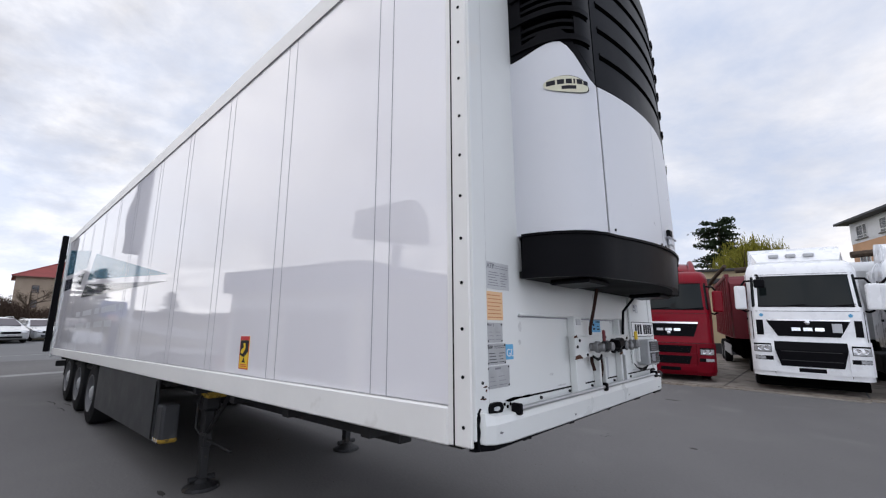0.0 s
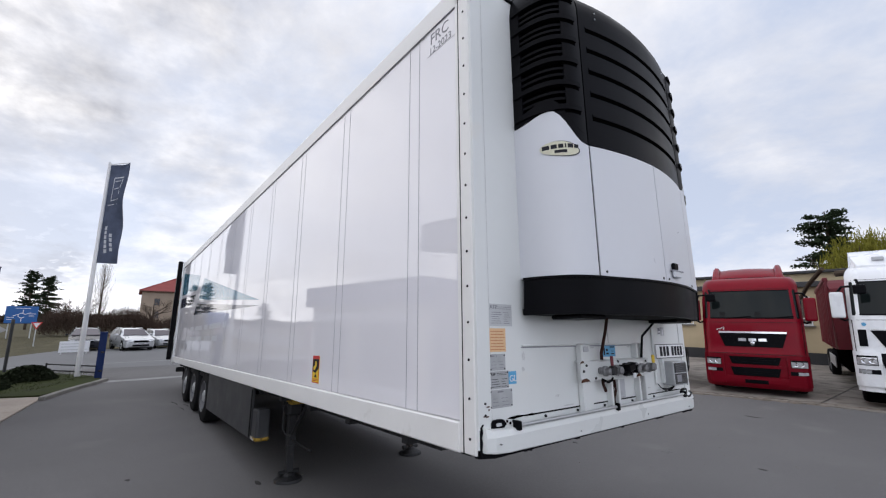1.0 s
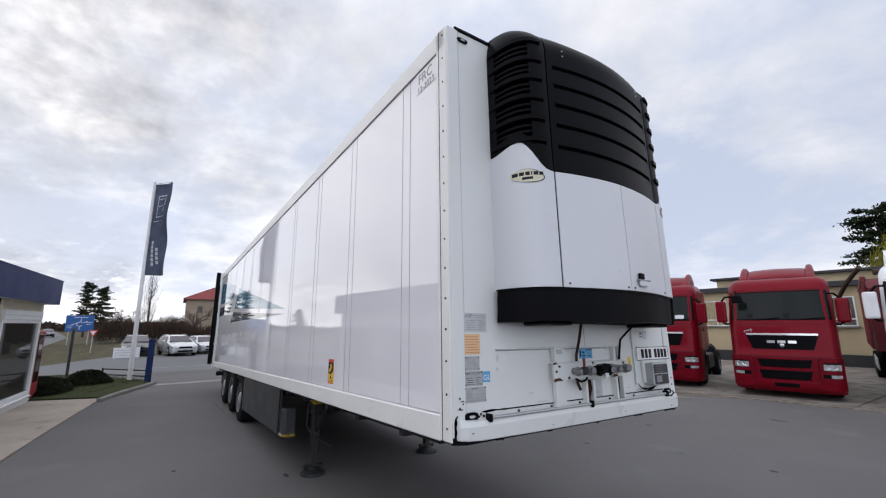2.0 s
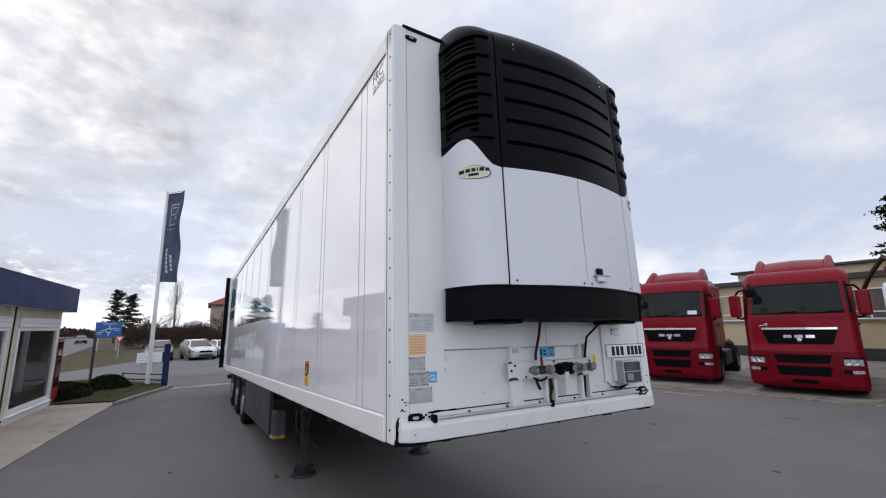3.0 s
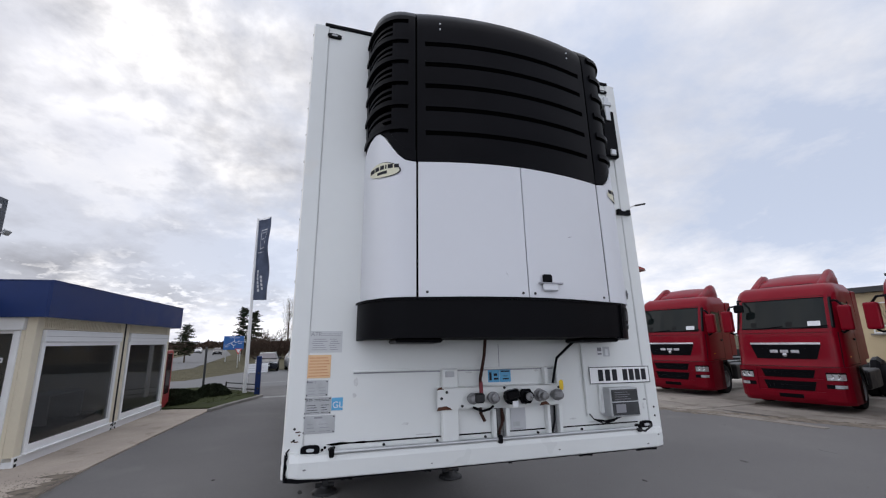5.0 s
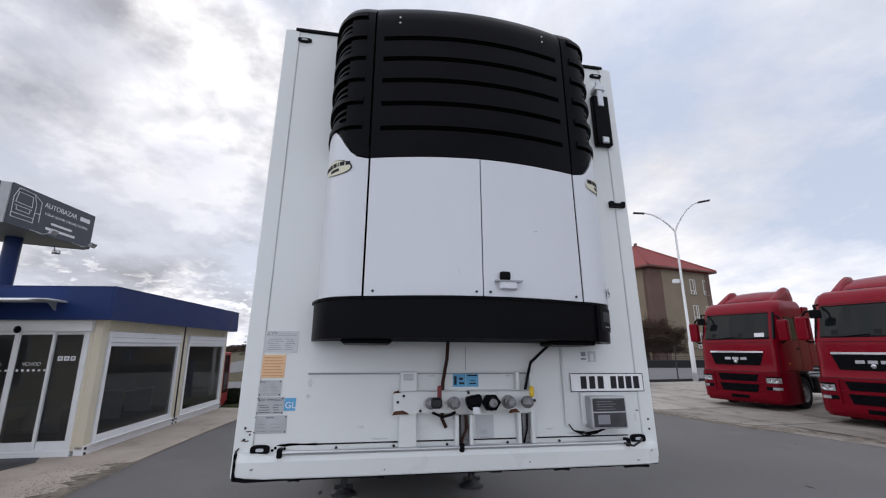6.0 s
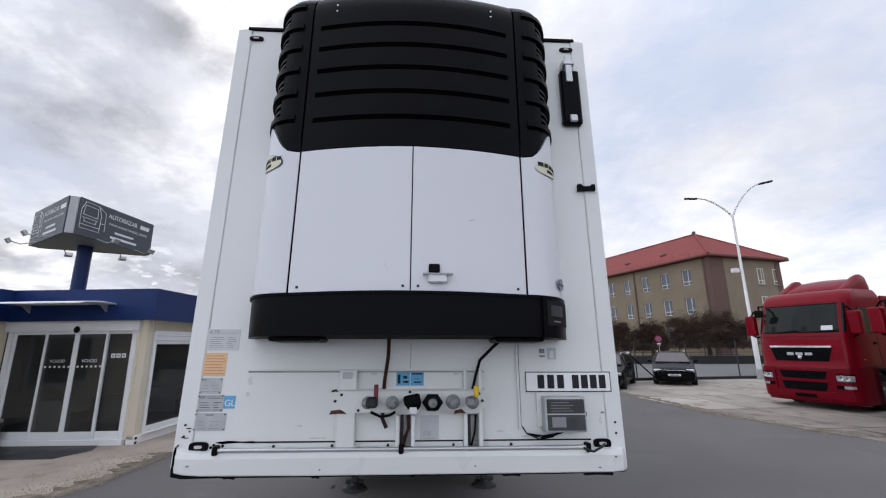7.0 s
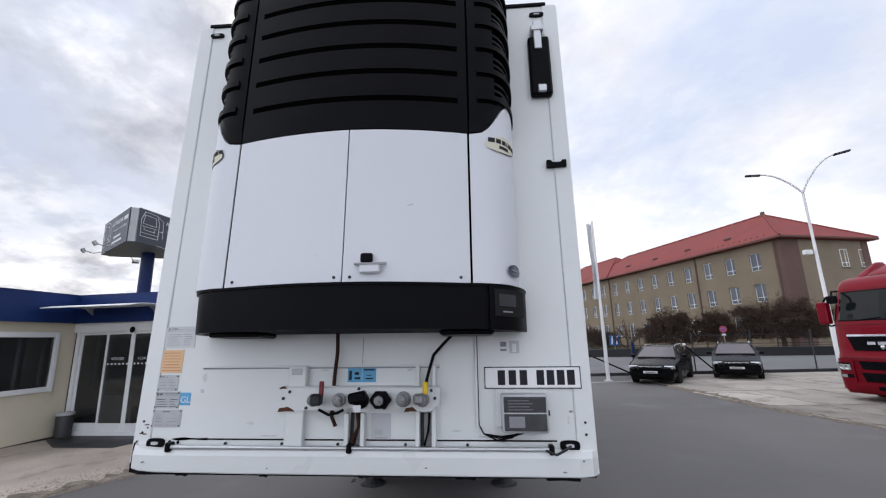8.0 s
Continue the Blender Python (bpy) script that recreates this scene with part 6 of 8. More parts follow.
def truck_wheel(parent, x, y, twin=False):
    s = 1 if x > 0 else -1
    prof = [(0.29, -0.15), (0.40, -0.155), (0.48, -0.135), (0.505, -0.09), (0.505, 0.09), (0.48, 0.135), (0.40, 0.155), (0.29, 0.15)]
    w = part("wheel", hollow(spin(prof, (x, y, 0.505), "x", 32)), M["rubber"], parent, "black tyre", smooth=True)
    if twin:
        part("inner_tyre", spin(prof, (x - s * 0.34, y, 0.505), "x", 28), M["rubber"], w, smooth=True)
    part("rim", hollow(spin([(0.30, s * 0.13), (0.285, s * 0.15), (0.26, s * 0.07), (0.16, s * 0.09), (0.12, s * 0.14), (0.004, s * 0.15)], (x, y, 0.505), "x", 24)), M["rim"], w, "grey rim", smooth=True)
    return w


def grid_panel(name, u0, u1, z0, z1, off, thick, mat, parent, label="", taper=0.0, n=9):
    """A plate on the cab's front; taper pulls its lower edge in."""
    us = lin(u0, u1, n)
    def fn(t, v):
        k = (z1 - v) / (z1 - z0) if z1 > z0 else 0
        c = (u0 + u1) / 2
        return cab_pt(c + (t - c) * (1 - taper * k), v)
    return part(name, shell(fn, us, z0, z1, 3, off, thick), mat, parent, label, smooth=False)


def lorry(label, m, paint, lower, new_face, group, deflector=True):
    root = thing("tractor_unit", label, "truck", m, group)
    cabin = part("cab", loft([ring_at(z) for z in (1.18, 1.30, 1.5, 1.75, 2.0, 2.15, 2.25, 2.5, 2.75, 3.03, 3.12, 3.20, 3.28, 3.38, 3.48)]), paint, root, "painted cab", smooth=True)
    part("cab_bumper", loft([ring_at(z, 1.0) for z in ((0.40, 0.45, 0.52, 0.7, 1.0, 1.12, 1.17) if new_face else (0.21, 0.27, 0.40, 0.7, 1.0, 1.12, 1.17))]), lower, root, "painted bumper and step", smooth=True)
    part("side_step", box((-1.23, 0.98, 0.36), (-0.86, 1.12, 1.16), 0.03), lower, root)
    part("side_step", box((0.86, 0.98, 0.36), (1.23, 1.12, 1.16), 0.03), lower, root)
    ws = grid_panel("windscreen", -0.90, 0.90, 2.24, 3.03, 0.012, 0.02, M["windscreen"], cabin, "dark windscreen", -0.0, 15)
    grid_panel("windscreen_seal", -0.915, 0.915, 2.205, 2.238, 0.014, 0.02, M["black"], cabin, "", 0, 15)
    grid_panel("windscreen_seal", -0.915, 0.915, 3.032, 3.06, 0.014, 0.02, M["black"], cabin, "", 0, 15)
    for s in (-1, 1):
        a, b = sorted((s * 0.90, s * 0.925))
        grid_panel("windscreen_seal", a, b, 2.21, 3.05, 0.014, 0.02, M["black"], cabin, "", 0, 3)
    for u in (-0.45, 0.35):
        p, q = cab_pt(u, 2.22), cab_pt(u + 0.48, 2.28)
        part("wiper", rod((p[0], p[1] - 0.035, p[2]), (q[0], q[1] - 0.03, q[2]), 0.012, n=6), M["black"], ws)
    # grille
    if new_face:
        g = grid_panel("grille", -0.70, 0.70, 1.44, 1.84, 0.012, 0.03, M["black"], cabin, "black upper grille", 0.26)
        grid_panel("grille_plate", 0.40, 0.56, 1.56, 1.78, 0.020, 0.02, M["greylabel"], g, "pale blank plate")
        for q in (-0.78, 0.72):
            part("round_sticker", spin([(0.045, 0.0), (0.045, -0.004), (0.01, -0.005)], Vector(cab_pt(q, 1.99)) + Vector((0, -0.008, 0)), "y", 16), M["bluelabel"], cabin, "round green-blue sticker")
        grid_panel("grille_frame", -0.70, 0.70, 1.845, 1.875, 0.016, 0.03, M["chrome"], cabin, "bright trim", 0)
        grid_panel("lower_grille", -0.64, 0.64, 0.68, 1.30, 0.024, 0.03, M["black"], cabin, "black lower grille", 0.20)
        for z in (0.82, 1.05):
            grid_panel("grille_bar", -0.5, 0.5, z, z + 0.02, 0.030, 0.02, M["steel"], cabin)
        for s in (-1, 1):
            a, b = sorted((s * 0.76, s * 0.88))
            grid_panel("air_blade", a, b, 1.46, 1.86, 0.013, 0.02, M["black"], cabin, "black air slot", 0.0, 3)
    else:
        g = grid_panel("grille", -0.66, 0.66, 1.38, 1.77, 0.012, 0.03, M["black"], cabin, "black upper grille", 0.16)
        for k in range(4):
            grid_panel("grille_slat", -0.60 + 0.02 * k, 0.60 - 0.02 * k, 1.66 - 0.085 * k, 1.675 - 0.085 * k, 0.020, 0.02, M["black"], g)
        grid_panel("chrome_bar", -0.655, 0.655, 1.77, 1.825, 0.028, 0.04, M["chrome"], cabin, "chrome bar")
        grid_panel("lower_grille", -0.50, 0.50, 0.88, 1.11, 0.012, 0.03, M["black"], cabin, "black grille slot", 0.12)
        grid_panel("lower_grille", -0.48, 0.48, 0.55, 0.79, 0.012, 0.03, M["black"], cabin, "black grille slot", 0.12)
        for z in (0.62, 0.67, 0.94, 1.0, 1.05):
            grid_panel("grille_slat", -0.42, 0.42, z, z + 0.012, 0.019, 0.015, M["black"], g)
        grid_panel("bumper_crease", -0.60, 0.60, 1.135, 1.155, 0.018, 0.03, lower, cabin)
    for z0, z1, u1 in ((1.172, 1.186, 0.97), (2.09, 2.10, 0.96), (3.10, 3.108, 0.90)):
        grid_panel("panel_gap", -u1, u1, z0, z1, 0.004, 0.006, M["seam"], cabin, "", 0, 21)
    for s in (-1, 1):
        a, b = sorted((s * 0.945, s * 0.955))
        grid_panel("panel_gap", a, b, 1.19, 2.09, 0.004, 0.006, M["seam"], cabin, "", 0, 2)
        a, b = sorted((s * 0.62, s * 0.628))
        grid_panel("panel_gap", a, b, 0.46, 1.13, 0.004, 0.006, M["seam"], cabin, "", 0, 2)
    # maker's letters and emblem as plain bars
    for u0, u1 in ((-0.27, -0.12), (-0.075, 0.075), (0.12, 0.27)):
        z0, z1 = (1.545, 1.625) if not new_face else (1.585, 1.67)
        grid_panel("badge_bar", u0, u1, z0, z1, 0.030, 0.02, M["chrome"], g, "plain bright bar", 0, 3)
    part("emblem", spin([(0.05, 0.0), (0.055, -0.012), (0.02, -0.02)], (0, cab_pt(0, 1.52)[1] - 0.012, 1.485 if not new_face else 1.80), "y", 14), M["chrome"], g)
    if new_face:
        # added sheet: its black stands in for the shade that hides the wheels
        part("valance", box((-1.12, 0.18, 0.14), (1.12, 0.24, 0.50), 0.02), M["void"], root, "black sheet painted as shade under the bumper")
    plate_z = 0.60 if new_face else 0.40
    grid_panel("plate_holder", -0.22, 0.22, plate_z - 0.05, plate_z + 0.05, 0.026, 0.02, M["black"], cabin)
    hz = 0.0 if not new_face else 0.18
    lo = 0.20 if new_face else 0.0
    grid_panel("bumper_lip", -0.635, 0.635, 0.30 + lo, 0.53 + lo * 0.7, 0.022, 0.05, lower, cabin, "painted bumper lip", 0.06)
    if not new_face:
        grid_panel("bumper_bar", -0.635, 0.635, 0.795, 0.865, 0.020, 0.05, lower, cabin, "painted bar between the slots", 0.0)
        grid_panel("bumper_bar", -0.635, 0.635, 1.10, 1.16, 0.020, 0.05, lower, cabin, "painted bar over the slots", 0.0)
    for s in (-1, 1):
        # raised bumper corner with the lamps let into it
        a, b = sorted((s * 0.60, s * 0.985))
        grid_panel("bumper_corner", a, b, 0.32 + lo, 1.155 + hz, 0.036, 0.07, lower, cabin, "painted bumper corner", 0.0, 9)
        a, b = sorted((s * 0.665, s * 0.93))
        h = grid_panel("headlamp", a, b, 0.845 + hz, 1.035 + hz, 0.048, 0.03, M["lens"], cabin, "clear headlamp", 0.0, 7)
        for q in (0.74, 0.85):
            c = Vector(cab_pt(s * q, 0.94 + hz)) + Vector((0, -0.036, 0))
            part("lamp_reflector", spin([(0.02, -0.005), (0.065, -0.018), (0.07, -0.012)], c, "y", 14), M["chrome"], h)
        grid_panel("lamp_brow", a, b, 1.005 + hz, 1.036 + hz, 0.052, 0.02, M["black"], h, "", 0, 7)
        grid_panel("headlamp_rim", a - 0.010, b + 0.010, 0.832 + hz, 1.048 + hz, 0.041, 0.02, M["black"], h, "", 0, 7)
        a, b = sorted((s * 0.77, s * 0.925))
        grid_panel("fog_lamp", a, b, 0.645 + hz, 0.725 + hz, 0.046, 0.03, M["lens"], cabin, "small clear lamp", 0.0, 5)
        a, b = sorted((s * 0.635, s * 0.93))
        grid_panel("fog_recess", a, b, 0.632 + hz, 0.738 + hz, 0.040, 0.03, M["black"], cabin, "", 0, 6)
        # side window, door line, handle, mirrors
        x = s * cab_half(2.3)
        win = part("side_window", prism([(0.52, 2.22), (1.42, 2.16), (1.42, 2.88), (0.86, 2.92), (0.66, 2.75)], "x", x - s * 0.02, x + s * 0.008), M["windscreen"], cabin, "dark side window")
        part("door_gap", box((x - s * 0.02 + s * 0.0, 1.50, 1.25), (x + s * 0.006, 1.515, 2.95)), M["seam"], cabin)
        part("door_gap", box((x - s * 0.02, 0.46, 1.22), (x + s * 0.012, 1.50, 1.235)), M["seam"], cabin)
        part("door_handle", box((x, 1.28, 1.86), (x + s * 0.035, 1.44, 1.92), 0.01), M["black"], cabin)
        mh = part("mirror", box((s * 1.27, 0.14, 2.14), (s * 1.55, 0.36, 2.80), 0.06, seg=3), paint, cabin, "painted mirror housing")
        part("mirror_glass", box((s * 1.30, 0.355, 2.19), (s * 1.52, 0.368, 2.75), 0.004), M["chrome"], mh)
        part("mirror_arm", tube([(s * 1.14, 0.42, 2.95), (s * 1.28, 0.24, 2.93), (s * 1.40, 0.25, 2.77)], 0.03), M["black"], mh)
        part("mirror_arm", tube([(s * 1.20, 0.40, 2.12), (s * 1.30, 0.26, 2.08), (s * 1.40, 0.25, 2.14)], 0.028), M["black"], mh)
        part("side_marker", box((x, 0.6, 1.42), (x + s * 0.012, 0.68, 1.45), 0.003), M["amber"], cabin)
        part("wheel_arch", tube([(s * 1.10, 0.86, 0.55), (s * 1.10, 0.95, 0.95), (s * 1.10, 1.25, 1.16), (s * 1.10, 1.65, 1.16), (s * 1.10, 1.95, 0.95), (s * 1.10, 2.04, 0.6)], 0.10, n=6), M["black"], root, "black wheel arch")
        truck_wheel(root, s * 1.04, 1.45)
        truck_wheel(root, s * 1.08, 5.05, True)
        part("rear_fender", tube([(s * 0.95, 4.45, 0.75), (s * 0.95, 4.7, 1.08), (s * 0.95, 5.05, 1.15), (s * 0.95, 5.4, 1.08), (s * 0.95, 5.65, 0.75)], 0.14, n=6), M["black"], root, "black rear fender")
        part("chassis_beam", box((s * 0.38, 1.0, 0.70), (s * 0.46, 6.0, 0.98)), M["steel"], root)
        part("fuel_tank", box((s * 0.62, 2.5, 0.42), (s * 1.18, 4.0, 0.98), 0.10, seg=3), M["steel"], root, "dark fuel tank")
        part("side_deflector", box((s * 1.16, 2.27, 1.3), (s * 1.21, 2.75, 3.3), 0.02), paint, root, "painted side deflector")
    part("front_mirror", tube([(-1.0, 0.33, 3.1), (-0.98, 0.06, 3.08), (-0.95, -0.02, 2.96)], 0.03), M["black"], cabin)
    part("front_mirror_head", box((-1.08, -0.10, 2.72), (-0.82, 0.02, 2.96), 0.06, seg=3), M["black"], cabin, "black kerb mirror")
    part("fifth_wheel", spin([(0.5, 1.02), (0.5, 1.10), (0.45, 1.12)], (0, 5.0, 0), "z", 20), M["steel"], root)
    part("cab_rear_wall", box((-1.1, 2.25, 1.2), (1.1, 2.29, 3.3)), M["steel"], root)
    # block added in near-black for the shade under the cab
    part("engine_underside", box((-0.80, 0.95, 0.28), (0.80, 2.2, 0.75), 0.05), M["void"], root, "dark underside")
    part("axle", rod((-1.0, 1.45, 0.505), (1.0, 1.45, 0.505), 0.08), M["steel"], root)
    part("axle", rod((-1.0, 5.05, 0.505), (1.0, 5.05, 0.505), 0.10), M["steel"], root)
    part("dashboard", box((-1.05, 0.45, 2.10), (1.05, 0.9, 2.26), 0.03), M["black"], root)
    for s in (-0.5, 0.5):
        part("seat_back", box((s - 0.26, 1.35, 1.9), (s + 0.26, 1.5, 2.85), 0.06), M["dim"], root)
    part("roof_lamp", box((-0.98, 0.60, 3.30), (-0.86, 0.68, 3.335), 0.01), M["amber"], cabin)
    part("roof_lamp", box((0.86, 0.60, 3.30), (0.98, 0.68, 3.335), 0.01), M["amber"], cabin)
    if deflector:
        rings = [[(x, y, 3.40 + z) for x, z in ((-w, 0.0), (-w, h * 0.75), (-w + 0.08, h * 0.95), (-w * 0.5, h), (0, h + 0.015), (w * 0.5, h), (w - 0.08, h * 0.95), (w, h * 0.75), (w, 0.0))] for y, w, h in ((1.18, 0.76, 0.05), (1.22, 0.78, 0.14), (1.45, 0.79, 0.28), (1.72, 0.80, 0.41), (2.05, 0.80, 0.50), (2.15, 0.79, 0.48))]
        d = part("roof_deflector", loft(rings), paint, cabin, "painted roof deflector", smooth=True)
        for s in (-1, 1):
            fin = [[(s * 0.74, y, 3.40), (s * 0.95, y, 3.40), (s * 0.965, y, 3.40 + h * 0.55), (s * 0.93, y, 3.40 + h * 0.90), (s * 0.87, y, 3.40 + h), (s * 0.79, y, 3.40 + h * 0.97), (s * 0.74, y, 3.40 + h * 0.8)] for y, h in ((1.06, 0.05), (1.12, 0.13), (1.35, 0.26), (1.6, 0.40), (1.85, 0.53), (2.05, 0.60), (2.25, 0.61), (2.34, 0.54), (2.38, 0.38))]
            part("deflector_fin", loft(fin), paint, d, smooth=True)
        part("deflector_slot", box((-0.60, 1.212, 3.525), (0.60, 1.24, 3.540)), M["seam"], d)
        part("deflector_slot", box((-0.70, 1.165, 3.41), (0.70, 1.19, 3.445)), M["seam"], d)
        for x in (-0.45, 0.1, 0.6):
            part("deflector_strut", rod((x, 0.98, 3.45), (x, 1.22, 3.53), 0.014, n=6), M["seam"], d)
    else:
        part("roof_fairing", loft([[(-w, y, 3.42), (-w * 0.97, y, 3.42 + h), (w * 0.97, y, 3.42 + h), (w, y, 3.42)] for y, w, h in ((0.72, 0.95, 0.08), (1.0, 1.05, 0.32), (1.5, 1.09, 0.52), (2.2, 1.1, 0.62), (2.28, 1.1, 0.58))]), paint, cabin, "painted roof fairing", smooth=True)
        for x in (-0.5, -0.1, 0.3):
            part("roof_beacon", box((x - 0.12, 0.80, 3.62), (x + 0.12, 0.98, 3.72), 0.02), M["greylabel"], cabin)
    return root


TRUCKS = "parked tractor units in a row"
red_a = lorry("red tractor unit parked on the concrete apron", pose(-9.94, 11.64, 0, 0, 0, 18.8), M["red"], M["redlow"], False, TRUCKS)
red_b = copy_thing(red_a, pose(-6.08, 11.80, 0, 0, 0, 17))
red_c = copy_thing(red_a, pose(-2.59, 12.12, 0, 0, 0, 14.5))
tagged(red_b, "red tractor unit with a paper on its dashboard", "truck")
tagged(red_c, "red tractor unit with a small white emblem above its grille", "truck")
white_a = lorry("white tractor unit with black grille and tipper trailer behind", pose(0.77, 12.33, 0, 0, 0, 7.4) @ Matrix.Diagonal((1, 1, 1.04, 1)), M["whitetruck"], M["whitetruck"], True, TRUCKS, False)
white_b = copy_thing(white_a, pose(3.72, 12.8, 0, 0, 0, 6))
tagged(white_b, "white tractor unit at the end of the row", "truck")
for tr, x in ((red_a, 0.75), (red_b, 0.74)):
    part("dash_paper", shell(cab_pt, lin(x / 1.24 - 0.11, x / 1.24 + 0.11, 4), 2.27, 2.40, 2, 0.015, 0.002), M["label"], tr, "white paper behind the glass")
for tr in (red_a, red_b, red_c):
    for u in (-0.55, 0.15):
        part("seat_shape", shell(cab_pt, lin(u - 0.06, u + 0.06, 3), 2.26, 2.40, 2, 0.0135, 0.001), M["seam"], tr, "dark seat top behind the glass")
def on_cab(u, z):
    x, y, q = cab_pt(u, z)
    return (x, y - 0.012, q)


part("cab_emblem", tube([on_cab(u, z) for u, z in ((-0.70, 1.855), (-0.66, 1.90), (-0.62, 1.885), (-0.58, 1.935), (-0.545, 1.95), (-0.535, 1.92), (-0.56, 1.895), (-0.55, 1.86))], 0.009, n=5), M["ink"], red_c, "small white line emblem")
def tipper(label, m, paint):
    """A tipper semi-trailer, its sloping front wall at the origin."""
    tip = thing("tipper_trailer", label, "trailer", m, "tipper trailers")
    part("tipper_body", loft([[(-w, y, 1.25), (w, y, 1.25), (w + 0.03, y, 3.55 - d), (-w - 0.03, y, 3.55 - d)] for y, w, d in ((0.35, 1.16, 0.3), (0.5, 1.2, 0.1), (0.6, 1.22, 0.0), (8.0, 1.22, 0.0))]), paint, tip, "ribbed tipper body")
    for k in range(9):
        for s in (-1, 1):
            part("body_rib", box((s * 1.22, 0.4 + k * 0.9, 1.3), (s * 1.30, 0.5 + k * 0.9, 3.5), 0.01), paint, tip)
    for s in (-1, 1):
        part("body_rim", box((s * 1.18, 0.5, 3.5), (s * 1.32, 8.0, 3.64), 0.02), paint, tip)
        part("tipper_chassis", box((s * 0.45, 0.3, 0.9), (s * 0.55, 8.0, 1.22)), M["steel"], tip)
        part("side_guard", box((s * 1.18, 1.8, 0.55), (s * 1.21, 5.0, 0.95), 0.01), M["galv"], tip)
        for y in (5.6, 6.9):
            truck_wheel(tip, s * 1.05, y)
    # box added below the body, its near-black colour standing for shade
    part("tipper_underframe", box((-0.95, 0.9, 0.5), (0.95, 8.0, 1.22), 0.05), M["void"], tip, "near-black block for the shade under the body")
    part("tarp_roll", tube([(-1.0, 0.1, 3.72), (0.0, 0.2, 3.80), (0.9, 0.1, 3.72)], 0.10), M["bark"], tip, "rolled brown tarpaulin")
    part("tarp_arm", tube([(-1.92, 2.6, 3.05), (-1.66, 1.6, 3.50), (-1.28, 0.55, 3.95)], 0.07), M["bark"], tip)
    return tip


tipper("dark red tipper semi-trailer with a rolled tarpaulin", pose(-0.13, 15.97, 0, 0, 0, 12), M["darkred"])
tipper("grey metal tipper semi-trailer with a rolled tarpaulin", pose(3.0, 16.3, 0, 0, 0, 7) @ Matrix.Diagonal((1, 1, 1.1, 1)), M["alu"])


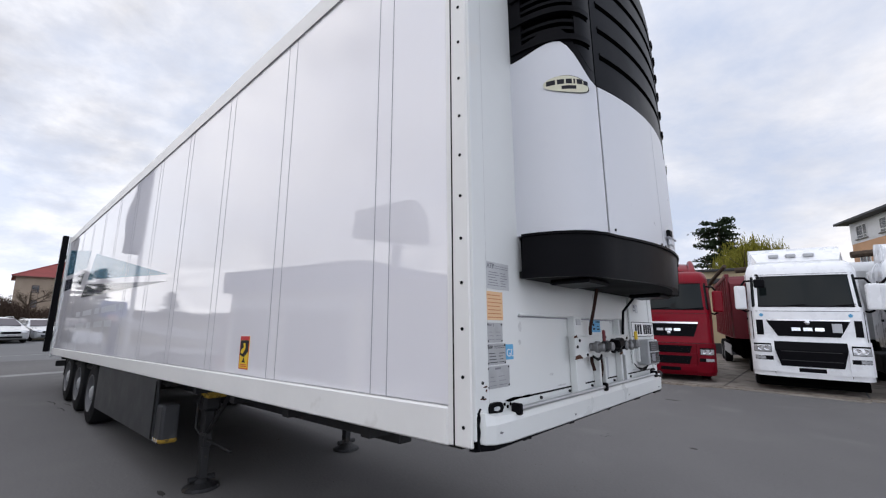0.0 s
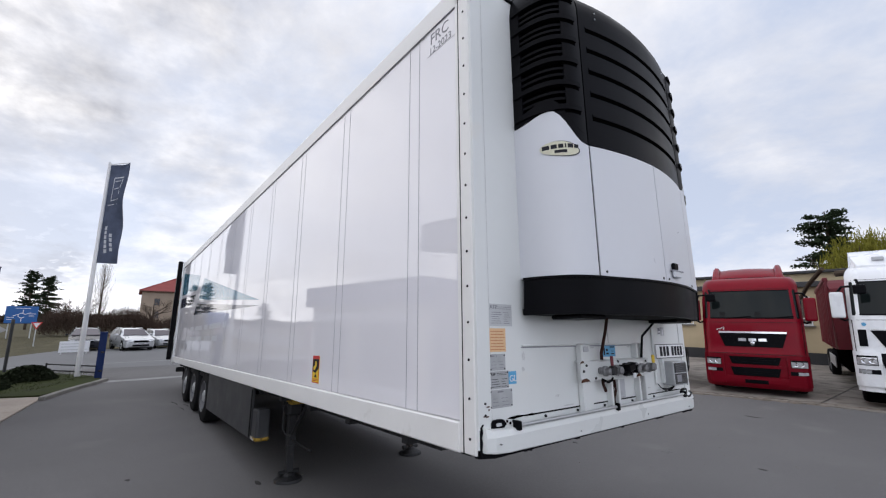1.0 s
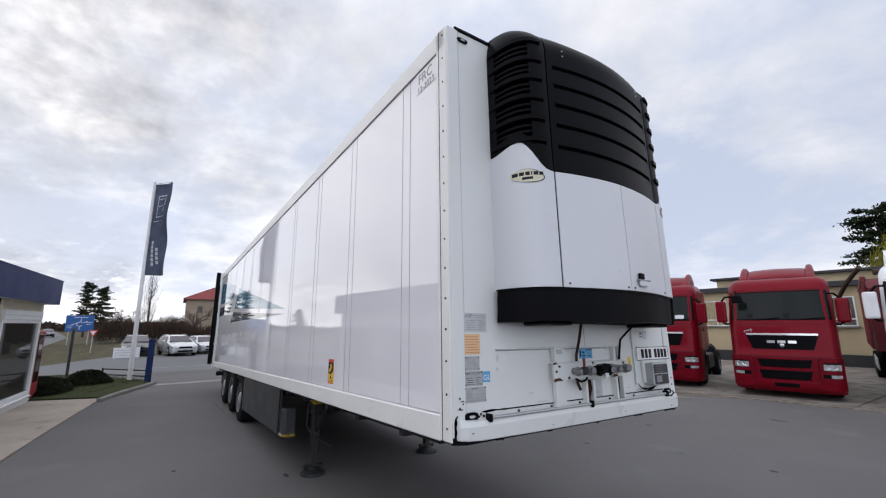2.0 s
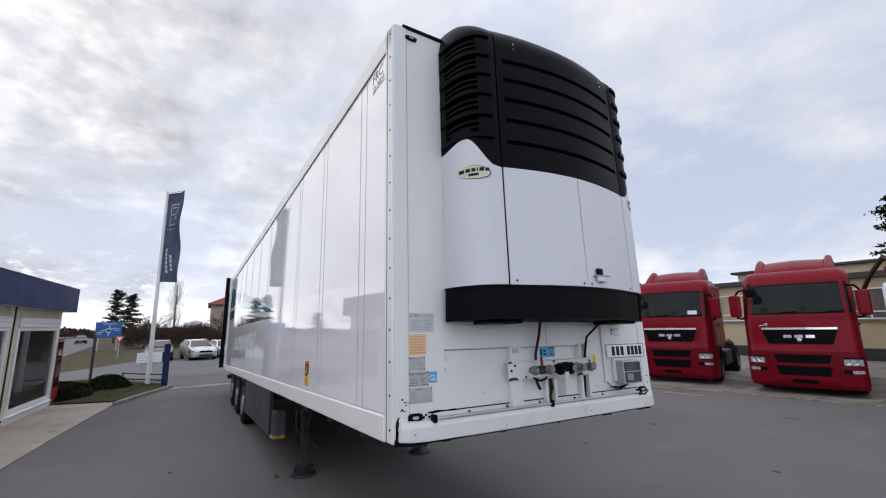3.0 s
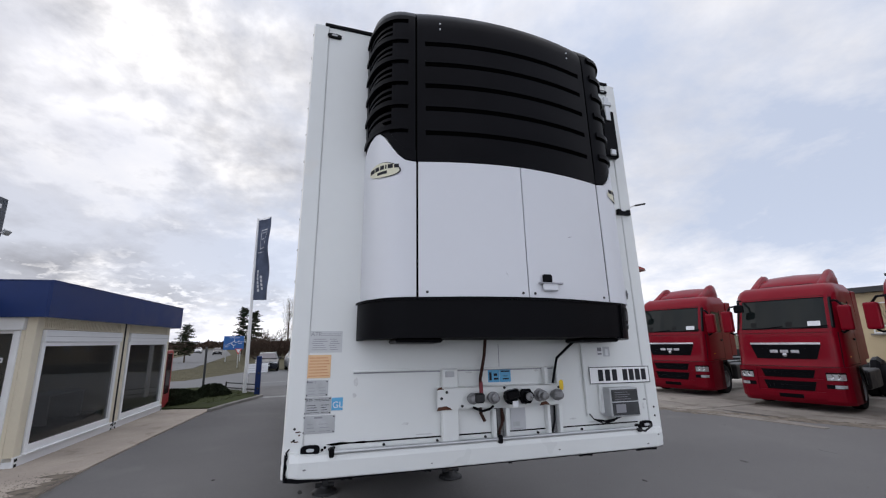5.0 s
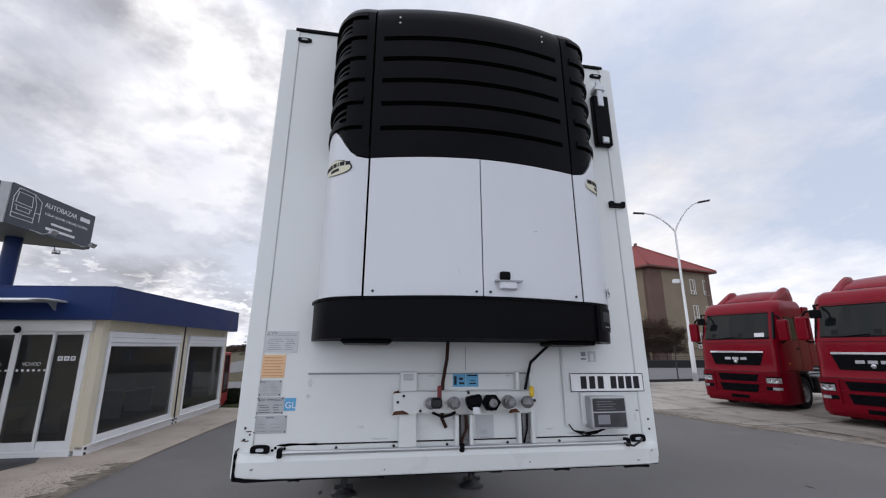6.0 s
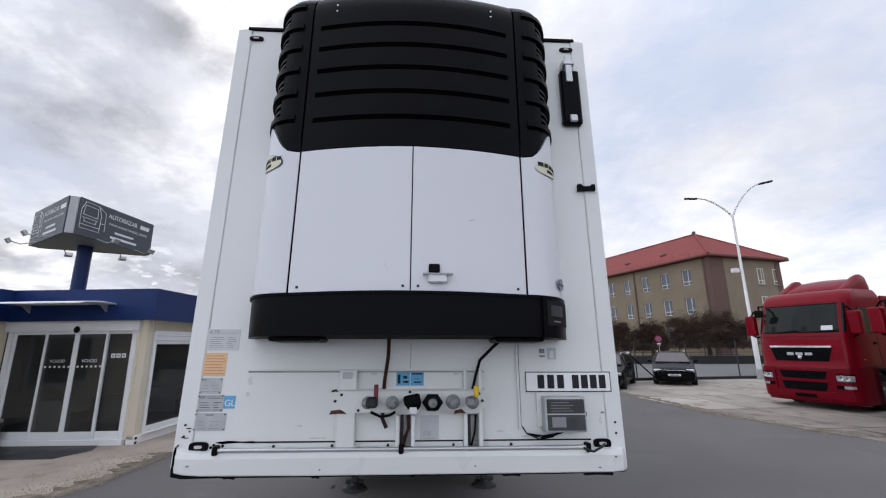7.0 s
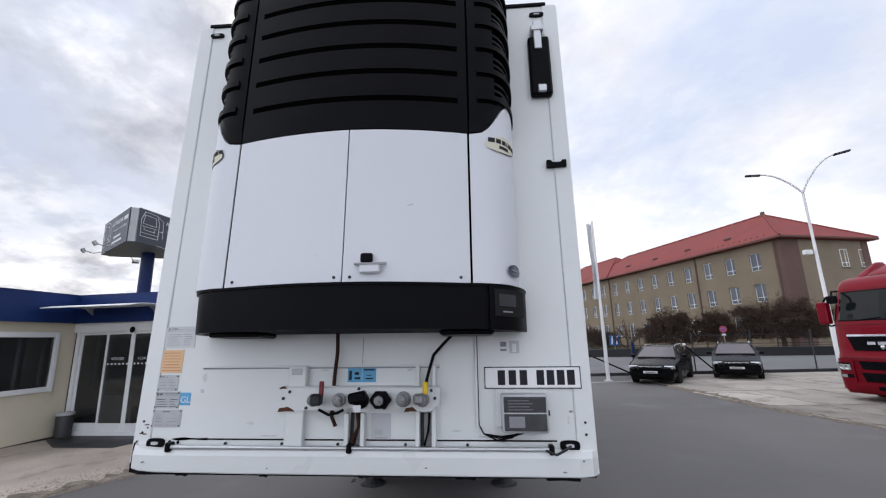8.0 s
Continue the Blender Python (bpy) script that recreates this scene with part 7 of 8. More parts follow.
# ---- cars ----
def car(label, m, paint, group, estate=True, length=4.6):
    """Nose towards +x, middle of the front axle line near the origin's front end."""
    root = thing("car", label, "car", m, group)
    L, W = length, 0.90
    st = [(0.0, 0.70, 0.30, 0.62, 0.62), (-0.10, 0.82, 0.22, 0.70, 0.70), (-0.45, 0.88, 0.20, 0.80, 0.80), (-1.15, 0.90, 0.20, 0.92, 0.93)]
    st += [(-1.30, 0.90, 0.20, 0.95, 0.98), (-1.9, 0.90, 0.20, 0.96, 1.34), (-2.3, 0.90, 0.20, 0.97, 1.44), (-3.0, 0.90, 0.20, 0.98, 1.47), (-3.7, 0.90, 0.20, 1.0, 1.44 if estate else 1.40)]
    st += [(-L + 0.28, 0.88, 0.24, 1.0, 1.30 if estate else 1.10), (-L + 0.06, 0.84, 0.30, 0.98, 1.05), (-L, 0.76, 0.38, 0.80, 0.84)]
    rings, glassr = [], []
    for x, w, zb, belt, roof in st:
        rw = w if roof - belt < 0.1 else w - 0.30 * (roof - belt) / 0.5
        rings.append([(x, -w * 0.92, zb), (x, -w, zb + 0.15), (x, -w, (zb + belt) / 2), (x, -w * 0.985, belt), (x, -rw, roof - 0.03), (x, -rw * 0.75, roof), (x, 0, roof + 0.015), (x, rw * 0.75, roof), (x, rw, roof - 0.03), (x, w * 0.985, belt), (x, w, (zb + belt) / 2), (x, w, zb + 0.15), (x, w * 0.92, zb)])
    shellb = part("car_body", loft(rings), paint, root, "painted body", smooth=True)
    def slab(name, pts, mat, parent, label="", t=0.012):
        bm = bmesh.new()
        a = [Vector(p) for p in pts]
        n = (a[1] - a[0]).cross(a[2] - a[0]).normalized()
        loft([[p + n * t for p in a], [p - n * t for p in a]], bm)
        return part(name, bm, mat, parent, label)
    slab("windscreen", [(-1.30, -0.74, 1.0), (-1.30, 0.74, 1.0), (-1.98, 0.58, 1.385), (-1.98, -0.58, 1.385)], M["carscreen"], shellb, "windscreen tinted pale as a reflection", 0.03)
    slab("rear_window", [(-L + 0.16, -0.62, 1.06), (-L + 0.16, 0.62, 1.06), (-L + 0.42, 0.52, 1.34), (-L + 0.42, -0.52, 1.34)], M["carglass"], shellb, "", 0.03)
    for s in (-1, 1):
        slab("side_window", [(-1.62, s * 0.875, 1.01), (-2.62, s * 0.885, 1.02), (-2.62, s * 0.685, 1.40), (-2.12, s * 0.70, 1.37)], M["carglass"], shellb, "dark side window", 0.018)
        slab("side_window", [(-2.70, s * 0.885, 1.02), (-3.85, s * 0.885, 1.04), (-3.70, s * 0.70, 1.36), (-2.70, s * 0.685, 1.40)], M["carglass"], shellb, "dark side window", 0.018)
        part("headlamp", box((-0.34, s * 0.50, 0.60), (-0.075, s * 0.84, 0.735), 0.03, turn=pose(0, 0, 0, 0, 0, s * -14)), M["lens"], shellb, "clear headlamp")
        part("fog_lamp", box((-0.16, s * 0.55, 0.34), (-0.06, s * 0.72, 0.41), 0.015), M["lens"], shellb)
        part("car_mirror", box((-1.78, s * 0.92, 0.98), (-1.66, s * 1.10, 1.10), 0.03, seg=2), paint, shellb, "door mirror")
        part("roof_rail", tube([(-2.2, s * 0.60, 1.44), (-2.4, s * 0.62, 1.50), (-3.6, s * 0.62, 1.50), (-3.8, s * 0.60, 1.45)], 0.015, n=6), M["alu"], shellb)
        part("tail_lamp", box((-L + 0.0, s * 0.62, 0.80), (-L + 0.14, s * 0.84, 0.98), 0.02), M["redlabel"], shellb)
        for x in (-0.92, -L + 0.88):
            w = part("wheel", hollow(spin([(0.19, -0.10), (0.28, -0.105), (0.315, -0.08), (0.32, 0.0), (0.315, 0.08), (0.28, 0.105), (0.19, 0.10)], (x, s * 0.80, 0.32), "y", 24)), M["rubber"], root, "black tyre", smooth=True)
            part("rim", spin([(0.21, s * 0.095), (0.20, s * 0.11), (0.06, s * 0.08), (0.01, s * 0.09)], (x, s * 0.80, 0.32), "y", 10), M["alu"], w, "light alloy rim")
            part("arch_liner", spin([(0.37, -0.06), (0.37, 0.075)], (x, s * 0.835, 0.34), "y", 22), M["seam"], root)
    part("radiator_grille", box((-0.12, -0.42, 0.55), (0.025, 0.42, 0.68), 0.02), M["black"], shellb, "black grille")
    part("grille_trim", box((-0.10, -0.44, 0.68), (0.03, 0.44, 0.70), 0.006), M["chrome"], shellb, "bright grille trim")
    part("lower_intake", box((-0.10, -0.50, 0.30), (0.015, 0.50, 0.42), 0.02), M["black"], shellb)
    part("number_plate", box((-0.03, -0.26, 0.44), (0.035, 0.26, 0.53), 0.004), M["label"], shellb, "white number plate")
    part("plate_bar", box((0.035, -0.18, 0.46), (0.037, 0.18, 0.51)), M["greyink"], shellb)
    part("underbody", box((-L + 0.3, -0.75, 0.17), (-0.25, 0.75, 0.32)), M["seam"], root)
    return root


YARD_CARS, STREET_CARS = "cars parked by the fence", "cars parked along the street"
car_a = car("black estate car parked by the fence", pose(-15.5, 7.65, 0, 0, 0, -34), M["blackcar"], YARD_CARS)
car_b = copy_thing(car_a, pose(-16.65, 11.65, 0, 0, 0, -30))
tagged(car_b, "black estate car parked nose-out beside the fence", "car")
car_c = car("silver hatchback parked across the street", pose(-31.2, -1.25, 0, 0, 0, 13) @ Matrix.Diagonal((0.92, 0.92, 0.92, 1)), M["silver"], STREET_CARS, True, 4.2)
car_d = copy_thing(car_c, pose(-32.9, 0.45, 0, 0, 0, 13) @ Matrix.Diagonal((0.92, 0.92, 0.92, 1)))
tagged(car_d, "silver car parked beside another silver car", "car")
car_e = car("dark blue car parked behind a white board", pose(-32.2, -4.0, 0, 0, 0, 2) @ Matrix.Diagonal((0.92, 0.92, 0.92, 1)), M["darkcar"], STREET_CARS, True, 4.3)
car_f = copy_thing(car_e, pose(-92.0, -18.0, 0.0, 0, 0, 10))
tagged(car_f, "dark car standing on the far road", "car", "cars on the far road")
car_g = copy_thing(car_c, pose(-118.0, -27.0, 0.0, 0, 0, 10))
tagged(car_g, "pale car standing on the far road", "car", "cars on the far road")
# ---- concrete apron: separate slabs with open joints ----
apron = thing("concrete_apron", "pale weathered concrete slabs under the parked trucks", "paving", kind="structure")


def apron_edge(x):
    """The ragged line where the slabs meet the asphalt."""
    pts = [(-22, 8.0), (-15, 8.0), (-9.4, 8.4), (-7.0, 9.0), (-5.5, 10.0), (-3.5, 11.2), (0, 12.0), (12, 13.4)]
    for (x0, y0), (x1, y1) in zip(pts, pts[1:]):
        if x <= x1:
            return y0 + (y1 - y0) * (x - x0) / (x1 - x0)
    return pts[-1][1]


rs = random.Random(11)
part("joint_bed", prism([(-19.2, 7.9), (-15, 7.95), (-9.4, 8.35), (-5.5, 9.95), (-3.5, 11.15), (0, 11.95), (12, 13.3), (12, 30), (-19.2, 30)], "z", -0.006, 0.004), M["steel"], apron)
xs = [-19.2 + 3.0 * i for i in range(11)]
for i in range(10):
    x0, x1 = xs[i] + 0.02, xs[i + 1] - 0.02
    y = 6.0
    while y < 27:
        y1 = y + 2.0
        e0, e1 = apron_edge(x0) + rs.uniform(-0.15, 0.15), apron_edge(x1) + rs.uniform(-0.15, 0.15)
        if y1 - 0.3 > min(e0, e1):
            a0, a1 = max(y + 0.02, min(e0, y1 - 0.2)), max(y + 0.02, min(e1, y1 - 0.2))
            mid = (a0 + a1) / 2 + (rs.uniform(-0.2, 0.2) if a0 > y + 0.03 else 0)
            t = 0.012 + rs.uniform(0, 0.008)
            bm = prism([(x0, a0), ((x0 + x1) / 2, max(y + 0.02, mid)), (x1, a1), (x1, y1 - 0.02), (x0, y1 - 0.02)], "z", -0.05, t)
            # slabs beyond x = -9.9 take the lighter concrete
            part("slab", bm, M["paleconcrete"] if x1 < -9.9 else M["concrete"], apron)
        y = y1

# ---- fence, wall and street lamp towards the long building ----
fence = thing("wire_fence", "low dark wire fence with thin steel posts", "fence")
fx = [(-19.6, 3.0 + 2.8 * k) for k in range(12)]
for k, (x, y) in enumerate(fx):
    part("fence_post", tube([(x, y, 0), (x + 0.02, y, 2.0)], 0.032, n=6), M["skirt"], fence)
for (x0, y0), (x1, y1) in zip(fx, fx[1:]):
    for z in (0.10, 1.25):
        part("fence_wire", rod((x0, y0, z), (x1, y1, z), 0.012, n=5), M["steel"], fence)
part("fence_foot", box((-19.68, 3.0, 0.0), (-19.55, 33.8, 0.14), 0.01), M["skirt"], fence)
gate = thing("boom_barrier", "lowered dark boom barrier with a thin blue post", "barrier", pose(-18.6, 0, 0))
part("barrier_post", box((-0.05, 8.12, 0.0), (0.05, 8.22, 1.62), 0.01), M["navy"], gate, "navy post")
part("barrier_boom", rod((0.0, 5.6, 1.30), (0.0, 8.15, 0.10), 0.035), M["black"], gate, "dark bar")
part("barrier_boom", rod((0.0, 10.55, 1.42), (0.0, 11.98, 0.04), 0.035), M["black"], gate, "dark bar")
part("barrier_lamp", box((-0.06, 10.48, 1.40), (0.06, 10.60, 1.50), 0.02), M["label"], gate, "small pale lamp")

lampost = thing("street_lamp", "tall white double-arm street lamp by the fence", "street lamp", pose(-19.14, 17.74, 0))
part("lamp_pole", tube([(0, 0, 0), (0, 0, 2.2), (0, 0, 2.25), (0, 0, 8.8)], [0.12, 0.12, 0.085, 0.055], n=14), M["polewhite"], lampost, smooth=True)
part("pole_sleeve", rod((0, 0, 0), (0, 0, 0.5), 0.14), M["galv"], lampost)
for reach, rise, turn in ((1.72, 1.30, -113), (1.62, 1.76, 67)):
    c, d = math.cos(radians(turn)), math.sin(radians(turn))
    part("lamp_arm", tube([(c * reach * k, d * reach * k, 8.82 + rise * math.sin(k * 1.5708) ** 0.85) for k in lin(0, 1, 12)], lin(0.055, 0.042, 12), n=8), M["polewhite"], lampost, smooth=True)
    head = part("lamp_head", box((-0.34, -0.11, -0.045), (0.34, 0.11, 0.045), 0.04, seg=2), M["skirt"], lampost, "grey lantern")
    head.matrix_basis = pose(c * (reach + 0.2), d * (reach + 0.2), 8.84 + rise, 0, -8, turn)
part("pole_box", box((-0.15, -0.55, 5.6), (0.1, -0.20, 5.85), 0.05, seg=2), M["polewhite"], lampost, "white loudspeaker box")
part("box_arm", rod((0, 0, 5.72), (0, -0.25, 5.72), 0.03), M["galv"], lampost)

wall = thing("street_wall", "low dark wall with a thin fence on top", "wall", kind="structure")
wall.matrix_basis = pose(-40.0, 3.7, 0, 0, 0, 72.3)
part("wall_base", box((0, 0.0, -0.1), (38, 0.3, 0.62), 0.02), M["steel"], wall)
part("wall_coping", box((0, -0.03, 0.62), (38, 0.33, 0.68), 0.015), M["skirt"], wall)
for k in range(19):
    part("wall_post", box((2.0 * k, 0.12, 0.68), (2.0 * k + 0.06, 0.18, 1.75)), M["steel"], wall)
for z in (0.95, 1.65):
    part("wall_rail", box((0, 0.13, z), (37, 0.17, z + 0.04)), M["steel"], wall)


# ---- buildings ----
def window_unit(parent, name, x0, z0, w, h, y, panes=2, frame_m=None, depth=0.12):
    """A framed window with panes, standing in a wall that faces -y; deep reveal behind."""
    f = frame_m or M["pvc"]
    win = part(name, box((x0, y - 0.02, z0), (x0 + w, y + depth, z0 + 0.055)), f, parent, "white framed window")
    part("window_head", box((x0, y - 0.02, z0 + h - 0.055), (x0 + w, y + depth, z0 + h)), f, win)
    for i in range(panes + 1):
        x = x0 + (w - 0.055) * (i / panes if i != 1 else 0.62)
        part("window_bar", box((x, y - 0.02, z0 + 0.055), (x + 0.055, y + depth, z0 + h - 0.055)), f, win)
    part("window_transom", box((x0 + 0.055, y - 0.015, z0 + h * 0.22), (x0 + w - 0.055, y + depth, z0 + h * 0.22 + 0.06)), f, win)
    part("pane", box((x0 + 0.055, y + 0.03, z0 + 0.055), (x0 + w - 0.055, y + 0.05, z0 + h - 0.055)), M["housepane"], win)
    part("window_sill", box((x0 - 0.1, y - 0.12, z0 - 0.08), (x0 + w + 0.1, y + 0.02, z0 - 0.005)), M["kerb"], win)
    return win


def hip_roof(parent, x0, x1, y0, y1, z, rise, over, mat, name="roof"):
    """Four tiled slopes over a rectangle, ridge along the longer side."""
    a, b, c, d = x0 - over, x1 + over, y0 - over, y1 + over
    h, mx, my = min(b - a, d - c) / 2, (a + b) / 2, (c + d) / 2
    r0, r1 = ((a + h, my), (b - h, my)) if b - a >= d - c else ((mx, c + h), (mx, d - h))
    low = [(a, c, z), (b, c, z), (b, d, z), (a, d, z)]
    bm = bmesh.new()
    v = [bm.verts.new(p) for p in low] + [bm.verts.new((*r0, z + rise)), bm.verts.new((*r1, z + rise))]
    w = [bm.verts.new((p[0], p[1], z - 0.25)) for p in low]
    if b - a >= d - c:
        quads = ((v[0], v[1], v[5], v[4]), (v[1], v[2], v[5]), (v[2], v[3], v[4], v[5]), (v[3], v[0], v[4]))
        hips = ((0, 4), (3, 4), (1, 5), (2, 5), (4, 5))
    else:
        quads = ((v[0], v[1], v[4]), (v[1], v[2], v[5], v[4]), (v[2], v[3], v[5]), (v[3], v[0], v[4], v[5]))
        hips = ((0, 4), (1, 4), (2, 5), (3, 5), (4, 5))
    for q in quads:
        bm.faces.new(q)
    for i in range(4):
        j = (i + 1) % 4
        bm.faces.new((v[i], v[j], w[j], w[i]))
    bm.faces.new(w[::-1])
    pos = low + [(*r0, z + rise), (*r1, z + rise)]
    r = part(name, bm, mat, parent, "red tiled hip roof")
    for i, j in hips:
        if math.dist(pos[i], pos[j]) > 0.1:
            part("ridge_tiles", rod((pos[i][0], pos[i][1], pos[i][2] + 0.03), (pos[j][0], pos[j][1], pos[j][2] + 0.03), 0.12, n=6), mat, r)
    part("gutter", box((a, c - 0.08, z - 0.2), (b, c + 0.02, z - 0.05)), M["brownband"], r)
    part("gutter", box((b - 0.02, c, z - 0.2), (b + 0.08, d, z - 0.05)), M["brownband"], r)
    return r


# long building: local x runs away from its near corner, local -y faces the yard
BW, BD, BH = 29.8, 11.7, 11.38
longb = thing("apartment_block", "long olive-rendered three-storey building with red hip roof", "building", pose(-41.6, 32.2, 0, 0, 0, 16.2))
ZS = (1.55, 4.95, 8.27)
WINGX = 24.5


def facade(x0, x1, xs, y, name):
    """A rendered front pierced by rows of windows; x0 is its far end."""
    ends = [x0]
    for x in sorted(xs):
        ends += [x - 0.62, x + 0.62]
    ends.append(x1)
    for i in range(0, len(ends), 2):
        part(name, box((ends[i], y, 0.0), (ends[i + 1], y + 0.25, BH)), M["olive"], longb)
    for x in xs:
        zz = [0.0] + [q for z in ZS for q in (z, z + 1.9)] + [BH]
        for k in range(0, len(zz), 2):
            part("facade_band", box((x - 0.62, y, zz[k]), (x + 0.62, y + 0.25, zz[k + 1])), M["olive"], longb)
        for z in ZS:
            window_unit(longb, "window", x - 0.62, z, 1.24, 1.9, y + 0.14)


part("block_wall", box((-BW, 0.25, 0.0), (0.0, BD, BH)), M["olive"], longb, "olive rendered walls")
facade(-BW, 0.0, [-2.99 - 3.15 * i for i in range(9)], 0.0, "facade_pier")
for x in (-0.55, -11.0, -BW + 0.1):
    part("drain_pipe", rod((x, -0.08, 0.0), (x, -0.08, BH - 0.1), 0.09, n=8), M["brownband"], longb)
part("corner_band", box((0.0, -0.05, 0.0), (0.06, 2.3, BH - 0.2)), M["brownband"], longb, "brown corner band")
part("corner_band", box((0.0, BD - 0.9, 0.0), (0.05, BD, BH - 0.2)), M["brownband"], longb, "brown corner band")
part("corner_band", box((-0.75, -0.05, 0.0), (0.0, 0.0, BH - 0.2)), M["brownband"], longb, "brown corner band")
for y in (7.62, 10.25):
    for z in ZS:
        w = window_unit(longb, "window", 0, 0, 1.0, 1.9, 0.0)
        w.matrix_basis = pose(0.02, y, z, 0, 0, 90)
hip_roof(longb, -BW - 8, 0.0, 0.0, BD, BH, 4.22, 0.7, M["rooftile"])
part("wing_wall", box((-BW - WINGX, 0.15, 0.0), (-BW, BD + 1.6, BH)), M["olive"], longb, "olive rendered cross wing")
facade(-BW - WINGX, -BW, [-BW - 1.7 - 3.15 * i for i in range(7)], -0.10, "wing_pier")
hip_roof(longb, -BW - WINGX, -BW, -0.10, BD + 1.6, BH, 4.9, 0.7, M["rooftile"], "wing_roof")
part("roof_vent", box((-6.1, BD / 2 - 0.15, BH + 4.1), (-5.75, BD / 2 + 0.15, BH + 4.65), 0.02), M["brownband"], longb)
for k in range(4):
    part("roof_light", box((-7.5 - 6.3 * k, 1.2, BH + 1.32), (-6.7 - 6.3 * k, 1.7, BH + 1.52), 0.02), M["brownband"], longb)
for k in range(40):
    part("snow_guard", box((-1.5 - 0.72 * k, -0.1, BH + 0.42), (-1.42 - 0.72 * k, 0.0, BH + 0.52)), M["brownband"], longb)

# house with hip roof across the road
house = thing("house", "buff rendered house with a red hip roof behind shrubs", "building", pose(-125.0, 2.3, 0, 0, 0, 88))
part("house_wall", box((0, 0, 0), (15.5, 19, 8.6)), M["pinkhouse"], house)
for z in (2.0, 5.2):
    for x in (2.6, 6.6, 10.6):
        window_unit(house, "window", x, z, 1.2, 1.6, -0.03, 2, M["brownband"])
hip_roof(house, 0, 15.5, 0, 19, 8.7, 4.2, 0.7, M["rooftile"])

# low flat-roofed building behind the trucks
depot = thing("depot_building", "low beige flat-roofed building behind the trucks", "building", pose(-17, 25.0, 0, 0, 0, 4))
part("depot_wall", box((5.0, 0, 0), (17.5, 9, 4.0)), M["beige"], depot)
part("depot_roof", box((4.7, -0.4, 4.0), (17.9, 9.4, 4.28), 0.02), M["skirt"], depot, "flat dark roof edge")
part("depot_upper", box((6.3, 3.0, 4.28), (15.5, 8.5, 5.0)), M["beige"], depot)
part("depot_upper_roof", box((6.0, 2.7, 5.0), (15.8, 8.8, 5.15), 0.02), M["skirt"], depot)
for k in range(4):
    window_unit(depot, "window", 6.2 + 2.8 * k, 2.0, 1.5, 1.5, -0.03, 2)
part("depot_plinth", box((4.98, -0.06, 0), (17.52, 0.0, 0.6)), M["skirt"], depot)


# peach and white building at the end of the yard
peach = thing("apartment_house", "peach and white apartment house with a flat eave", "building", pose(4.0, 52.5, -0.85, 0, 0, -68))
part("house_wall", box((0, 0, 0), (22, 12, 10.1)), M["peach"], peach)
part("top_storey", box((-0.02, -0.02, 10.1), (22, 12, 12.1)), M["label"], peach, "white top storey")
part("eave", box((-0.9, -0.9, 12.1), (22.6, 12.6, 12.33), 0.03), M["skirt"], peach, "dark flat eave")
for k in range(6):
    window_unit(peach, "window", 1.0 + 3.4 * k, 10.45, 1.6, 1.25, -0.05, 2)
    window_unit(peach, "window", 1.0 + 3.4 * k, 7.4, 1.6, 1.7, -0.03, 2)
    window_unit(peach, "window", 1.0 + 3.4 * k, 4.0, 1.6, 1.7, -0.03, 2)


# ---- trees ----
def grow(bm, base, d, length, r, depth, rnd, tips, spread=0.6, droop=0.0, kids=3):
    """Limbs that fork again and again, thinner each time."""
    mid = base + d * length * 0.5 + Vector((rnd.gauss(0, 1), rnd.gauss(0, 1), 0)) * length * 0.05
    end = base + d * length + Vector((0, 0, -droop * length))
    tube([base, mid, end], [r, r * 0.8, r * 0.6], bm, 6 if r > 0.05 else 4)
    tips.append(end)
    if depth == 0:
        return
    for k in range(kids):
        nd = (d + Vector((rnd.gauss(0, spread), rnd.gauss(0, spread), rnd.uniform(-0.15, 0.45)))).normalized()
        start = base.lerp(end, rnd.uniform(0.45, 1.0))
        grow(bm, start, nd, length * rnd.uniform(0.55, 0.8), r * 0.55, depth - 1, rnd, tips, spread, droop, kids)


def bare_tree(label, m, height, spread, seed, name="bare_tree", twigs=900, limbs=5, upright=False):
    """A leafless tree: trunk, forked limbs and a haze of fine twigs."""
    rnd = random.Random(seed)
    root = thing(name, label, "tree", m)
    bm, tips = bmesh.new(), []
    trunk_h = height * (0.16 if not upright else 0.2)
    tube([(0, 0, 0), (0.04, 0.02, trunk_h), (0.02, 0.0, height * 0.55)], [height * 0.024, height * 0.018, height * 0.009], bm, 8)
    part("trunk", bm, M["bark"], root)
    bm = bmesh.new()
    for k in range(limbs + 3):
        a = k * 2.4 + rnd.uniform(-0.4, 0.4)
        out = 0.25 if upright else 1.0
        d = Vector((math.cos(a) * out, math.sin(a) * out, rnd.uniform(0.35, 0.9) if not upright else 1.2)).normalized()
        grow(bm, Vector((0, 0, trunk_h * rnd.uniform(0.8, 1.9))), d, height * 0.30 * spread, height * 0.010, 3, rnd, tips, 0.35 if not upright else 0.18, kids=3)
    part("branchwork", bm, M["bark"], root)
    bm = bmesh.new()
    for _ in range(twigs):
        c = rnd.choice(tips)
        d = Vector((rnd.gauss(0, 1), rnd.gauss(0, 1), rnd.gauss(0.2, 0.8))).normalized()
        s = height * rnd.uniform(0.04, 0.10)
        e = d.orthogonal().normalized() * 0.016
        p = c + Vector((rnd.gauss(0, 1), rnd.gauss(0, 1), rnd.gauss(0, 1))) * height * 0.02
        bm.faces.new([bm.verts.new(q) for q in (p - e, p + e, p + d * s)])
    stuff(part("crown", bm, M["twig"], root))
    return root


